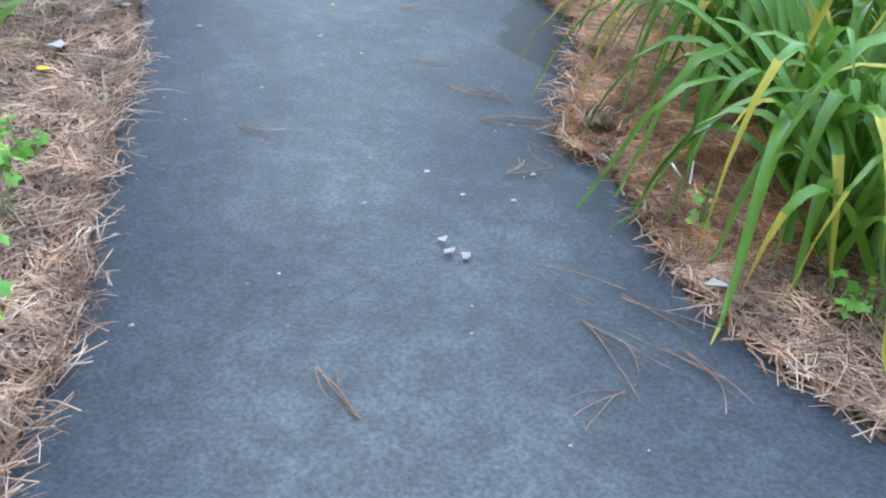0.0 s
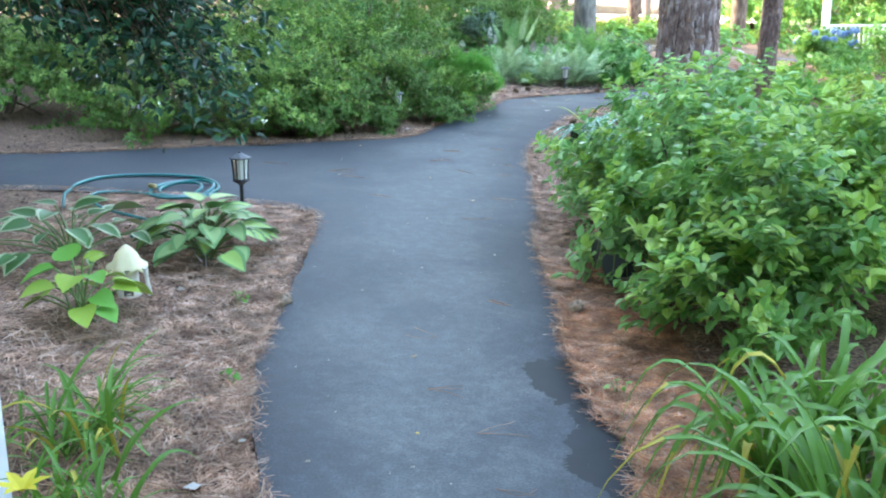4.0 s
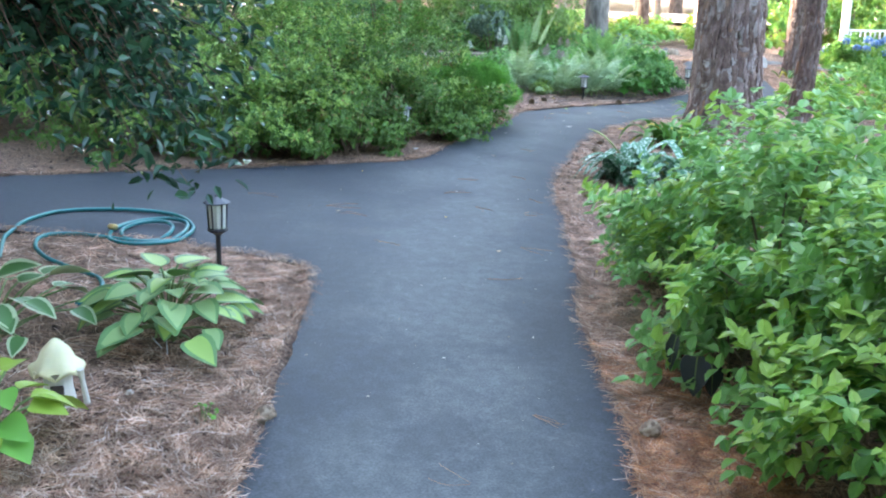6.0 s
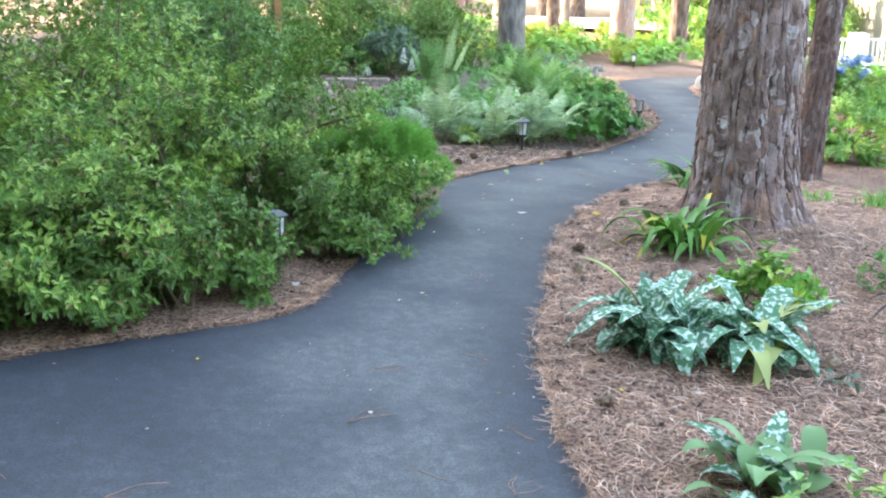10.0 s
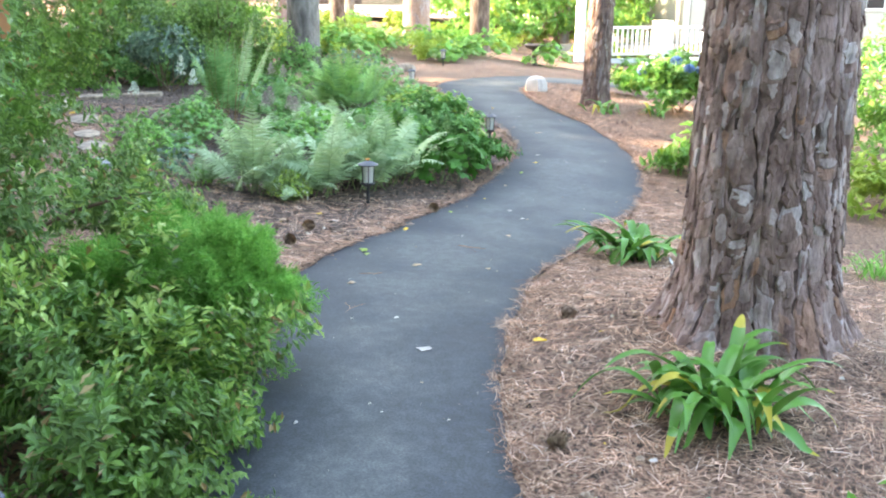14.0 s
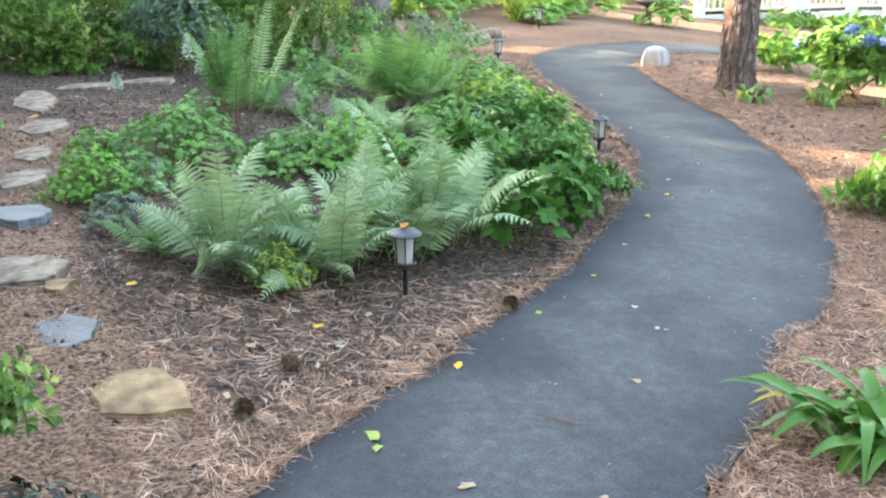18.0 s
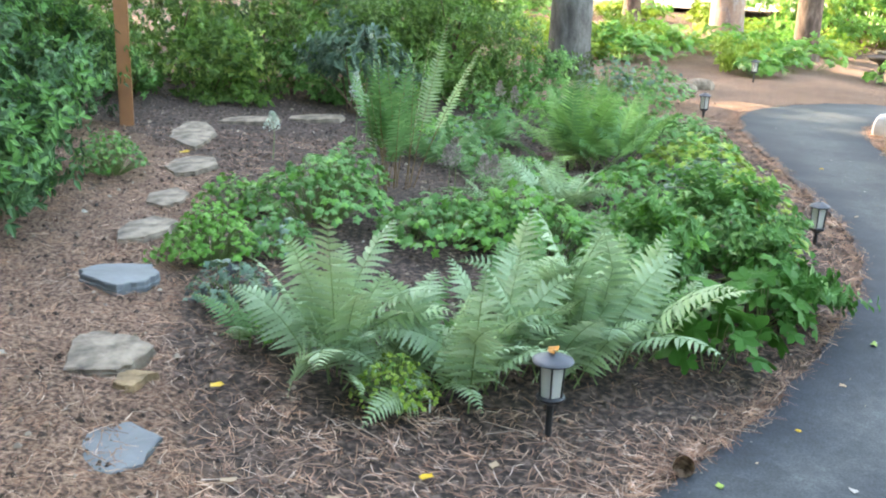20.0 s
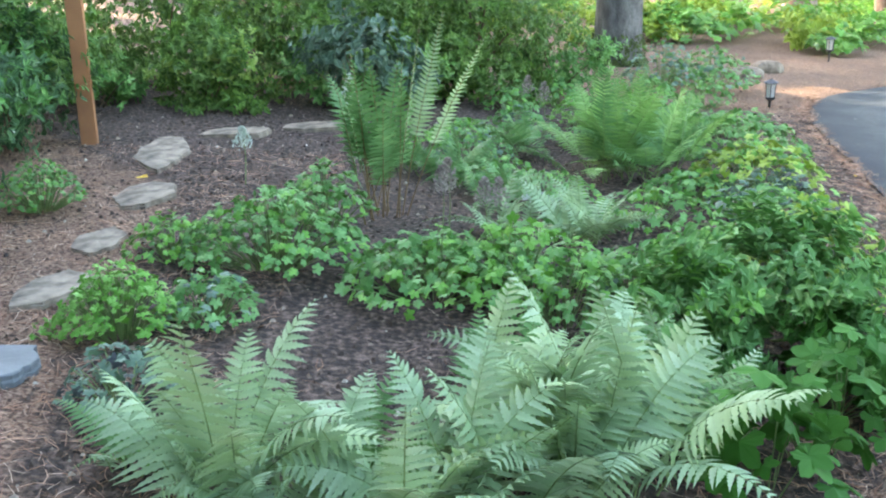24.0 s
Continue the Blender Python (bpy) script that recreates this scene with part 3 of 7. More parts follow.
    def ovate_leaves(self, pos, axis, normal, length, width, mat=0):
        """Middle-sized leaves: six corners, folded along the midrib."""
        pos, axis, normal = (np.asarray(q, float) for q in (pos, axis, normal))
        axis = unit(axis)
        side = unit(np.cross(axis, normal))
        normal = np.cross(side, axis)
        length, width = np.broadcast_to(length, len(pos))[:, None], np.broadcast_to(width, len(pos))[:, None]
        lift = normal * width * 0.14
        q1, q2 = pos + axis * length * 0.28 + lift, pos + axis * length * 0.68 + lift - normal * length * 0.06
        r = np.stack([pos, q1 - side * width * 0.48, q2 - side * width * 0.36, pos + axis * length - normal * length * 0.16, q2 + side * width * 0.36, q1 + side * width * 0.48], 1)
        base = self.n + np.arange(len(pos))[:, None] * 6
        self.v.append(r.reshape(-1, 3))
        self.f += [tuple(q) for q in np.stack([base + [0, 1, 2, 3], base + [0, 3, 4, 5]], 1).reshape(-1, 4).tolist()]
        self.i += np.repeat(np.broadcast_to(mat, len(pos)), 2).tolist()
        self.n += len(pos) * 6

    def mesh(self, name, mats, smooth=False):
        return mesh_of(name, np.vstack(self.v), self.f, mats, self.i, smooth)


rng = np.random.default_rng(5)


def unit(v):
    return v / (np.linalg.norm(v, axis=-1, keepdims=True) + 1e-9)


def sphere_points(n, lowest=-0.2):
    z = rng.uniform(lowest, 1, n)
    a = rng.uniform(0, 2 * np.pi, n)
    r = np.sqrt(np.maximum(0, 1 - z * z))
    return np.c_[r * np.cos(a), r * np.sin(a), z]

# ---- ground and path ----
def graded(lo, hi, fine, coarse_to):
    inner = np.arange(lo, hi + 1e-6, fine)
    out = [0.5]
    while sum(out) < coarse_to:
        out.append(out[-1] * 1.35)
    o = np.cumsum(out)
    return np.r_[(lo - o)[::-1], inner, hi + o]


xs, ys = graded(-5, 9, 0.1, 900), graded(-4, 26, 0.12, 900)
gx, gy = np.meshgrid(xs, ys)
gzz = ground_z(gx.ravel(), gy.ravel())
nx, ny = len(xs), len(ys)
idx = np.arange(nx * ny).reshape(ny, nx)
quads = np.stack([idx[:-1, :-1], idx[:-1, 1:], idx[1:, 1:], idx[1:, :-1]], -1).reshape(-1, 4)


def mulch_amount(x, y):
    """The fern bed between stepping stones and path is dressed with dark mulch."""
    x, y = np.asarray(x, float), np.asarray(y, float)
    left = np.interp(y, [11.9, 12.6, 13.2, 14, 15, 16, 17.4, 18.6], [0.95, 0.62, 0.42, 0.3, 0.2, 0.1, -1.2, -2.0])
    return np.clip(np.minimum(np.minimum((x - left) / 0.4, (np.interp(y, [p[1] for p in FAR_EDGE[8:]], [p[0] for p in FAR_EDGE[8:]]) + 0.3 - x) / 0.2), np.minimum((y - 11.9) / 0.4, (19.2 - y) / 0.5)) + 0.5, 0, 1)


def in_mulch(x, y):
    return float(mulch_amount(x, y)) > 0.5


ground = new("ground", mesh_of("ground", np.c_[gx.ravel(), gy.ravel(), gzz], quads.tolist(), SOIL, smooth=True))
ground.data.attributes.new("mulch", "FLOAT", "POINT").data.foreach_set("value", mulch_amount(gx.ravel(), gy.ravel()).astype(np.float32))
tagged(ground, "brown woodland soil covered with pine straw mulch", "ground", kind="structure")

from mathutils.geometry import delaunay_2d_cdt

inner = np.c_[gx.ravel()[::1], gy.ravel()[::1]]
keep = (np.abs(inner[:, 0] - 2) < 9) & (inner[:, 1] > -8) & (inner[:, 1] < 24)
inner = inner[keep]
inner = inner[edge_distance(inner[:, 0], inner[:, 1]) < -0.08][::2]
wx, wy = np.meshgrid(np.arange(0.3, 0.72, 0.018), np.arange(1.75, 3.05, 0.018))
fine = np.c_[wx.ravel(), wy.ravel()] + rng.uniform(-0.004, 0.004, (wx.size, 2))
inner = np.vstack([inner, fine[edge_distance(fine[:, 0], fine[:, 1]) < -0.03]])
pts = [Vector((float(x), float(y))) for x, y in np.vstack([OUTLINE, inner])]
ov, _, of, *_ = delaunay_2d_cdt(pts, [], [list(range(len(OUTLINE)))], 1, 1e-5)
pv = np.array([(v[0], v[1]) for v in ov])
d_in = np.clip(-edge_distance(pv[:, 0], pv[:, 1]), 0, 1)
pz = plane_z(pv[:, 0], pv[:, 1]) + 0.004 + 0.014 * np.tanh(d_in / 0.06) + 0.004 * np.sin(pv[:, 0] * 4) * np.sin(pv[:, 1] * 2.3)
k0 = len(OUTLINE)
skirt = np.c_[OUTLINE, plane_z(OUTLINE[:, 0], OUTLINE[:, 1]) - 0.05]
pverts = np.vstack([np.c_[pv, pz], np.c_[OUTLINE, plane_z(OUTLINE[:, 0], OUTLINE[:, 1]) + 0.004], skirt])
n0 = len(pv)
pfaces = [tuple(f) for f in of] + [(n0 + i, n0 + (i + 1) % k0, n0 + k0 + (i + 1) % k0, n0 + k0 + i) for i in range(k0)]


def damp(x, y):
    """Where the asphalt is still wet, with a ragged outline."""
    w = 0.25 * noise.noise((x * 9, y * 9, 2)) + 0.12 * noise.noise((x * 30, y * 30, 5))
    return min(math.hypot((x - a) / ra, (y - b) / rb) for a, b, ra, rb in ((0.53, 2.74, 0.13, 0.2), (0.63, 2.15, 0.15, 0.25), (0.6, 2.42, 0.07, 0.16))) < 1 + w


wet_face = [0 if pv[list(f)].mean(0)[0] < 0.3 or not damp(*pv[list(f)].mean(0)) else 1 for f in of] + [0] * k0
path_ob = new("pavement", mesh_of("pavement", pverts, pfaces, [ASPHALT, WET], wet_face, smooth=True))
wear_shade = np.r_[np.clip(d_in / 0.4, 0, 1) ** 0.8, np.zeros(2 * k0)]
wear_shade *= (1 - 0.9 * np.clip((-0.15 - pverts[:, 0]) / 0.7, 0, 1) * np.clip((pverts[:, 1] - 4.4) / 0.8, 0, 1))[:len(wear_shade)]  # the side arm's shade, painted in as a darker tone
path_ob.data.attributes.new("wear_shade", "FLOAT", "POINT").data.foreach_set("value", wear_shade[:len(path_ob.data.vertices)].astype(np.float32))
tagged(path_ob, "weathered dark blue-grey asphalt garden path", "path", kind="structure")


def path_z(x, y):
    """The asphalt's surface."""
    return float(plane_z(x, y) + 0.004 + 0.014 * np.tanh(np.clip(-edge_distance(x, y), 0, 1) / 0.06) + 0.004 * math.sin(x * 4) * math.sin(y * 2.3))


# cracks in the asphalt
for pts_c, w in (([(-0.08, 0.72), (0.0, 0.8), (0.05, 0.83), (0.1, 0.9), (0.12, 0.96)], 0.0008), ([(0.16, 0.9), (0.2, 0.94), (0.23, 0.97)], 0.0014),
                 ([(0.25, 1.0), (0.32, 1.03), (0.36, 1.05)], 0.001)):
    c = resample(pts_c, 0.012)
    c += np.array([[0.007 * noise.noise((x * 60, y * 60, 1)), 0.007 * noise.noise((x * 60, y * 60, 9))] for x, y in c])
    b = Blades()
    side = np.c_[-np.gradient(c[:, 1]), np.gradient(c[:, 0]), 0 * c[:, 0]]
    b.strip(np.c_[c, [path_z(x, y) + 0.004 for x, y in c]], w * (0.4 + 0.6 * rng.random(len(c))), unit(side))
    tagged(new("crack", b.mesh("crack", WET)), "thin dark crack in the asphalt", "crack", "cracks in the asphalt")


# ---- pine straw ----
def straw_mesh(name, count, where, length=(0.05, 0.17), lift=0.012, mat=None):
    xy = where(count)
    n = len(xy)
    a = np.array([3.5 * noise.noise((px * 4.5, py * 4.5, 11)) + 1.5 * noise.noise((px * 13, py * 13, 4)) for px, py in xy]) * np.pi + rng.normal(0, 0.55, n)
    ln = rng.uniform(*length, n)
    bend = rng.normal(0, 0.35, n)
    w = rng.uniform(0.0006, 0.0013, n)
    d1 = np.c_[np.cos(a), np.sin(a)]
    d2 = np.c_[np.cos(a + bend), np.sin(a + bend)]
    p0, p1 = xy - d1 * ln[:, None] / 2, xy
    p2 = xy + d2 * ln[:, None] / 2
    over = np.minimum(edge_distance(p0[:, 0], p0[:, 1]), edge_distance(p2[:, 0], p2[:, 1])) > -0.012
    pick = over | (rng.random(n) < 0.45)  # few needles reach over the asphalt
    p0, p1, p2, d1, d2, w = (q[pick] for q in (p0, p1, p2, d1, d2, w))
    n = len(w)
    rows = []
    tilt = rng.uniform(0, lift, (n, 3))
    for k, (p, d) in enumerate(((p0, d1), (p1, d1), (p2, d2))):
        s = np.c_[-d[:, 1], d[:, 0]] * w[:, None]
        on = np.maximum(plane_z(p[:, 0], p[:, 1]) + np.where(edge_distance(p[:, 0], p[:, 1]) < 0.02, 0.021, 0), ground_z(p[:, 0], p[:, 1]) + 0.003)
        z = on + tilt[:, k]
        rows += [np.c_[p - s, z], np.c_[p + s, z + 0.0006]]
    v = np.stack(rows, 1).reshape(-1, 3)
    base = np.arange(n) * 6
    f = np.vstack([np.c_[base, base + 1, base + 3, base + 2], np.c_[base + 2, base + 3, base + 5, base + 4]])
    return mesh_of(name, v, f.tolist(), mat or STRAW)


def bare(p):
    """Drops most of the straw from the mulched bed."""
    keep = np.array([rng.random() < 0.72 or not in_mulch(x, y) for x, y in p])
    return p[keep | (np.abs(edge_distance(p[:, 0], p[:, 1])) < 0.25)]


def beside(lo, hi, spread, ylo=-1.0, yhi=20.0):
    """Places in the beds, thinning away from the path's edge."""
    edge = np.vstack([resample(e, 0.03) for e in (LEFT_EDGE, FAR_EDGE, RIGHT_EDGE)])
    edge = edge[(edge[:, 1] > ylo) & (edge[:, 1] < yhi) & (edge[:, 0] > -3.5)]

    def where(count):
        e = edge[rng.integers(0, len(edge), count * 2)]
        p = e + rng.normal(0, spread, e.shape)
        d = edge_distance(p[:, 0], p[:, 1])
        return bare(p[(d > lo) & (d < hi)][:count])
    return where


def area(x0, x1, y0, y1):
    def where(count):
        p = np.c_[rng.uniform(x0, x1, count), rng.uniform(y0, y1, count)]
        return bare(p[edge_distance(p[:, 0], p[:, 1]) > 0.0])
    return where


for me in (straw_mesh("straw_edge", 26000, beside(-0.035, 0.2, 0.06), (0.035, 0.11)), straw_mesh("straw_near", 20000, beside(0.0, 0.7, 0.3, -0.5, 5.5), (0.04, 0.14)),
           straw_mesh("straw_bed", 34000, beside(0.0, 2.2, 0.7), (0.03, 0.1)), straw_mesh("straw_right", 46000, area(0.7, 4.2, 5.6, 13), (0.03, 0.11), mat=PALE_STRAW), straw_mesh("straw_bend", 18000, area(3.4, 6.8, 12.3, 19.5), (0.04, 0.13)),
           straw_mesh("straw_fern_bed", 16000, area(-1.1, 0.9, 11.5, 17), (0.03, 0.1)), straw_mesh("straw_first", 20000, area(-1.3, 1.3, 0.5, 3.6), (0.04, 0.14)), straw_mesh("straw_fresh", 13000, area(0.55, 1.05, 1.1, 3.5), (0.05, 0.16), mat=RED_STRAW), straw_mesh("straw_fresh", 3500, area(0.55, 1.02, 3.1, 4.3), (0.05, 0.16), mat=RED_STRAW), straw_mesh("straw_pale", 5000, area(0.5, 1.1, 3.6, 6.2), (0.05, 0.16), mat=PALE_STRAW), straw_mesh("straw_pale", 15000, area(-2.2, -0.4, 2.3, 5.3), (0.04, 0.13), mat=PALE_STRAW)):
    tagged(new("pine_straw", me), "loose brown pine needles spread over the beds", "pine straw", kind="stuff")


# ---- plants ----
def lumps(d, seed, amount=0.2):
    p = seed * 1.7
    return 1 + amount * (0.6 * np.sin(d[:, 0] * 5 + p) * np.sin(d[:, 1] * 4.3 + 2 * p) + 0.5 * np.sin(d[:, 2] * 7 + p + d[:, 0] * 6) + 0.35 * np.sin(d[:, 0] * 13 + d[:, 1] * 11 + p))


def shrub(name, label, x, y, rx, ry, h, mats, tips, leaf, wide, per=6, seed=1, group="", inner=0.5, category="shrub", base=0.12, shape=None, twigs=8, upright=0.35, stem_mat=None, low=-0.25, tip_share=0.3, ragged=0.07, clump=22, puff=0.3, spent=0.0, flat=0.7):
    """A bush: branching stems and shoots that end in whorls of leaves."""
    z0 = gz(x, y)
    ob = thing(name, x, y, z0 - 0.01, label, category, group)
    d = sphere_points(tips, low)
    if clump:
        hub = sphere_points(max(6, tips // clump), low)
        pick = rng.integers(0, len(hub), tips)
        loose = rng.random((tips, 1)) < 0.2
        d = np.where(loose, d, unit(hub[pick] + rng.normal(0, 0.5 / math.sqrt(len(hub)) + 0.03, (tips, 3))))
    r = lumps(d, seed) * (1 + np.clip(rng.normal(0, ragged, tips), -0.25, 0.13))
    if clump:  # each billow bulges in its middle and falls back at its rim
        sig = 1.5 / math.sqrt(len(hub))
        far = np.linalg.norm(d - hub[pick], axis=1) / sig
        r = r * (1 + puff * (0.35 - np.clip(far, 0, 1.2) ** 2) * np.where(loose[:, 0], 0.5, 1) + 0.1 * (rng.random(len(hub))[pick] - 0.5))
    rr = np.array([rx, ry, h * (1 - base) * 0.62])
    c = np.array([0, 0, h * (base + (1 - base) * 0.38)])
    d2 = d.copy()
    d2[:, :2] *= (1 / np.maximum(0.35, np.sqrt(1 - d[:, 2:] ** 2))) ** (0.75 * (d[:, 2:] < 0.1))
    tip = c + d2 * rr * r[:, None]
    depth = np.where(rng.random(tips) < inner, rng.uniform(0.55, 0.95, tips), 1.0)
    tip = c + (tip - c) * depth[:, None]
    tip[:, 2] = np.maximum(tip[:, 2], 0.04)
    out = unit(d * np.array([1 / rx, 1 / ry, 1 / h]) * h + np.array([0, 0, upright]))
    b = Blades()
    t = np.repeat(tip, per, 0)
    o = np.repeat(out, per, 0)
    rnd = unit(rng.normal(0, 1, t.shape))
    nrm = o + rnd * 0.35 + np.array([0, 0, flat])
    axis = unit(o * rng.uniform(0.1, 0.9, (len(t), 1)) + unit(np.cross(o, rnd)))
    pos = t - o * rng.uniform(0, leaf * 1.3, (len(t), 1))
    young = np.repeat((rng.random(tips) < tip_share) & (depth > 0.97) & (d[:, 2] > -0.05), per)
    mi = np.where(young & (len(mats) > 1), 1, 0)
    if spent:
        mi = np.where(rng.random(len(mi)) < spent, len(mats) - 1, mi)
    ln = leaf * rng.uniform(0.65, 1.2, len(t))
    kw = {"shape": shape} if shape else {}
    if (leaf < 0.055 and not shape) or shape == "thread":
        b.flat_leaves(pos, axis, nrm, ln, ln * wide, mi)
    elif not shape:
        b.ovate_leaves(pos, axis, nrm, ln, ln * wide, mi)
    else:
        b.leaves(pos, axis, nrm, ln, ln * wide, mat=mi, **kw)
    for k in range(twigs):
        s = Blades()
        e = tip[rng.integers(tips)]
        q = np.linspace(0, 1, 6)[:, None]
        root = np.array([rng.normal(0, rx * 0.12), rng.normal(0, ry * 0.12), 0])
        mid = root * 0.5 + e * 0.5 + np.array([0, 0, h * 0.12])
        s.tube((1 - q) ** 2 * root + 2 * q * (1 - q) * mid + q * q * e, np.linspace(0.011, 0.003, 6) * min(1.5, h), 5)
        piece("stem", s.mesh("stem", stem_mat or TWIG), ob)
    piece("foliage", b.mesh("foliage", list(mats)), ob)
    return ob


def arch(base, yaw, length, rise, droop, n=9, out=0.75, power=2.2):
    """A stem's curve that rises and arches over."""
    s = np.linspace(0, 1, n)
    hor = length * out * (s ** 1.15) * (1 - 0.1 * (power - 2.2) * s ** 2)
    z = length * (rise * s - droop * s ** power)
    return np.c_[base[0] + hor * math.cos(yaw), base[1] + hor * math.sin(yaw), base[2] + z]


TOOTHED = ((0, 0.5), (0.08, 1), (0.13, 0.62), (0.23, 1.0), (0.28, 0.6), (0.39, 0.9), (0.44, 0.5), (0.56, 0.72), (0.61, 0.38), (0.74, 0.46), (0.79, 0.24), (1, 0.02))


def fern(name, label, x, y, fronds, length, mats, seed=0, width=0.17, rise=1.0, droop=0.45, pinnae=17, group="ferns in the bed", spread=(0, 2 * math.pi), stem=None, out=0.75, pwide=0.34, bare=0.2, leaning=(0.3, 1.55), tuft=0.05, hang=0.22, taper=1.0):
    """A fern: fronds from one crown, each a stalk, bare at its foot, with toothed pinnae that shorten to the tip."""
    ob = thing(name, x, y, gz(x, y) - 0.005, label, "fern", group)
    r = np.random.default_rng(seed + 40)
    for k in range(fronds):
        b = Blades()
        yaw = r.uniform(*spread)
        lean = leaning[0] + (leaning[1] - leaning[0]) * ((k + r.random()) / fronds)
        ln = length * r.uniform(0.75, 1.08) * (1 - 0.22 * (lean > 1.3))
        c = arch((r.normal(0, tuft), r.normal(0, tuft), 0), yaw, ln, rise * r.uniform(0.88, 1.08) * (1.12 - 0.24 * lean), droop * lean, 14, out * lean)
        c[:, 2] = np.maximum(c[:, 2], 0.01 + 0.02 * np.linspace(0, 1, 14))
        b.tube(c, np.linspace(0.0032, 0.0008, 14), 4, len(mats))
        q = np.linspace(bare, 0.99, pinnae)
        p = np.c_[[np.interp(q, np.linspace(0, 1, 14), c[:, i]) for i in range(3)]].T
        tan = unit(np.gradient(p, axis=0))
        flat = np.array([-math.sin(yaw), math.cos(yaw), 0.0])
        side = unit(flat - tan * (tan @ flat)[:, None])
        roll = r.normal(0, 0.55)
        nrm = np.cross(tan, side)
        nrm = np.where(nrm[:, 2:] < 0, -nrm, nrm)
        side, nrm = side * math.cos(roll) + nrm * math.sin(roll), nrm * math.cos(roll) - side * math.sin(roll)
        u = (q - bare) / (1 - bare)
        prof = np.clip(0.62 + 2.2 * u, 0, 1) * np.clip((1.02 - u) ** (0.8 * taper), 0.03, 1) * 1.12 * width * ln
        m = 1 if len(mats) > 1 and r.random() < 0.35 else 0
        for sg in (-1, 1):
            ax = side * sg + tan * (0.18 + 0.55 * u[:, None] ** 2) + nrm * 0.08 + r.normal(0, 0.05, nrm.shape)
            b.leaves(p, ax, nrm + r.normal(0, 0.16, nrm.shape), prof * r.uniform(0.86, 1.1, pinnae), np.minimum(prof * pwide, ln * (1 - bare) / pinnae * 1.0), shape=TOOTHED, cup=0.06, bend=hang, mat=m)
        piece("frond", b.mesh("frond", [*mats, stem or STEM]), ob)
    return ob


def blade_clump(name, label, x, y, count, length, width, mats, seed=0, category="plant", group="", rise=1.0, droop=0.75, dry=0.06, fold=0.5, shape="grass", out=0.6, base=0.07, z_base=0.0, tips=0.0, power=2.2):
    """Long arching leaves from one root."""
    ob = thing(name, x, y, gz(x, y) - 0.01, label, category, group)
    r = np.random.default_rng(seed + 90)
    for k in range(count):
        b = Blades()
        yaw = r.uniform(0, 2 * math.pi)
        ln = length * r.uniform(0.55, 1.15)
        c = arch((r.normal(0, base), r.normal(0, base), z_base), yaw, ln, rise * r.uniform(0.75, 1.1), droop * r.uniform(0.5, 1.35), 11, out * r.uniform(0.5, 1.3), power)
        c[:, 2] = np.maximum(c[:, 2], 0.015)
        tan = unit(np.gradient(c, axis=0))
        side = unit(np.cross(tan, [0, 0, 1.0]) + r.normal(0, 0.15, 3))
        up = np.cross(side, tan)
        s = np.linspace(0, 1, 11)
        prof = np.minimum(1, (1 - s) * 2.6) ** 0.8 * (0.75 + 0.25 * np.sin(s * 3)) if shape == "grass" else np.clip(np.sin(np.pi * np.clip(s * 0.93 + 0.03, 0, 1)), 0.12, 1) ** 1.1 * np.where(s < 0.28, 0.35 + 2.2 * s, 1)
        b.strip(c, width * 0.5 * np.maximum(prof, 0.03) * r.uniform(0.8, 1.15), side, up, fold, 1 if len(mats) > 1 and r.random() < dry else 0)
        if r.random() < tips:  # withered end
            for q in range(7 + int(r.integers(0, 3)), 10):
                b.i[q] = b.i[q + 10] = 1
        piece("leaf", b.mesh("leaf", list(mats), True), ob)
    return ob


HEART = ((0, 0.25), (0.03, 0.62), (0.12, 0.92), (0.28, 1.0), (0.48, 0.92), (0.68, 0.66), (0.85, 0.34), (1, 0.02))


def hosta(name, label, x, y, count, leaf, mats, seed=0, rim=None, height=0.3, spread=0.32, rim_mat=None, rim_label="cream leaf margin"):
    ob = thing(name, x, y, gz(x, y) - 0.01, label, "hosta", "hostas in the bed")
    r = np.random.default_rng(seed + 7)
    for k in range(count):
        b = Blades()
        ring = math.sqrt((k + 0.5) / count)
        yaw = k * 2.4 + r.normal(0, 0.2)
        rad = spread * ring * r.uniform(0.85, 1.15)
        tip = np.array([rad * math.cos(yaw), rad * math.sin(yaw), height * (1.0 - 0.62 * ring ** 2) * r.uniform(0.85, 1.1)])
        q = np.linspace(0, 1, 6)[:, None]
        root = np.array([r.normal(0, 0.025), r.normal(0, 0.025), 0])
        mid = np.array([tip[0] * 0.35, tip[1] * 0.35, tip[2] * 0.85])
        ln = leaf * r.uniform(0.6, 1.15)
        yaw += r.normal(0, 0.3)
        ax = np.array([[math.cos(yaw), math.sin(yaw), 0.5 - 0.8 * ring + r.normal(0, 0.15)]])
        nr = np.array([[0.9 * math.cos(yaw) * ring, 0.9 * math.sin(yaw) * ring, 0.8]]) + r.normal(0, 0.15, (1, 3))
        m = 1 if len(mats) > 1 and r.random() < 0.45 else 0
        if rim:
            b.leaves([tip + unit(nr)[0] * 0.0022], ax, nr, ln * 0.92, ln * 0.5, HEART, 0.12, 0.17, mat=m)
        else:
            b.leaves([tip], ax, nr, ln, ln * 0.9, HEART, 0.16, 0.16, mat=m)
        b.tube((1 - q) ** 2 * root + 2 * q * (1 - q) * mid + q * q * tip, 0.004, 5, len(mats))
        lf = piece("leaf", b.mesh("leaf", [*mats, STEM], True), ob)
        if rim:
            e = Blades()
            e.leaves([tip], ax, nr, ln, ln * 0.74, HEART, 0.12, 0.17)
            piece("margin", e.mesh("margin", rim_mat, True), lf, rim_label)
    return ob


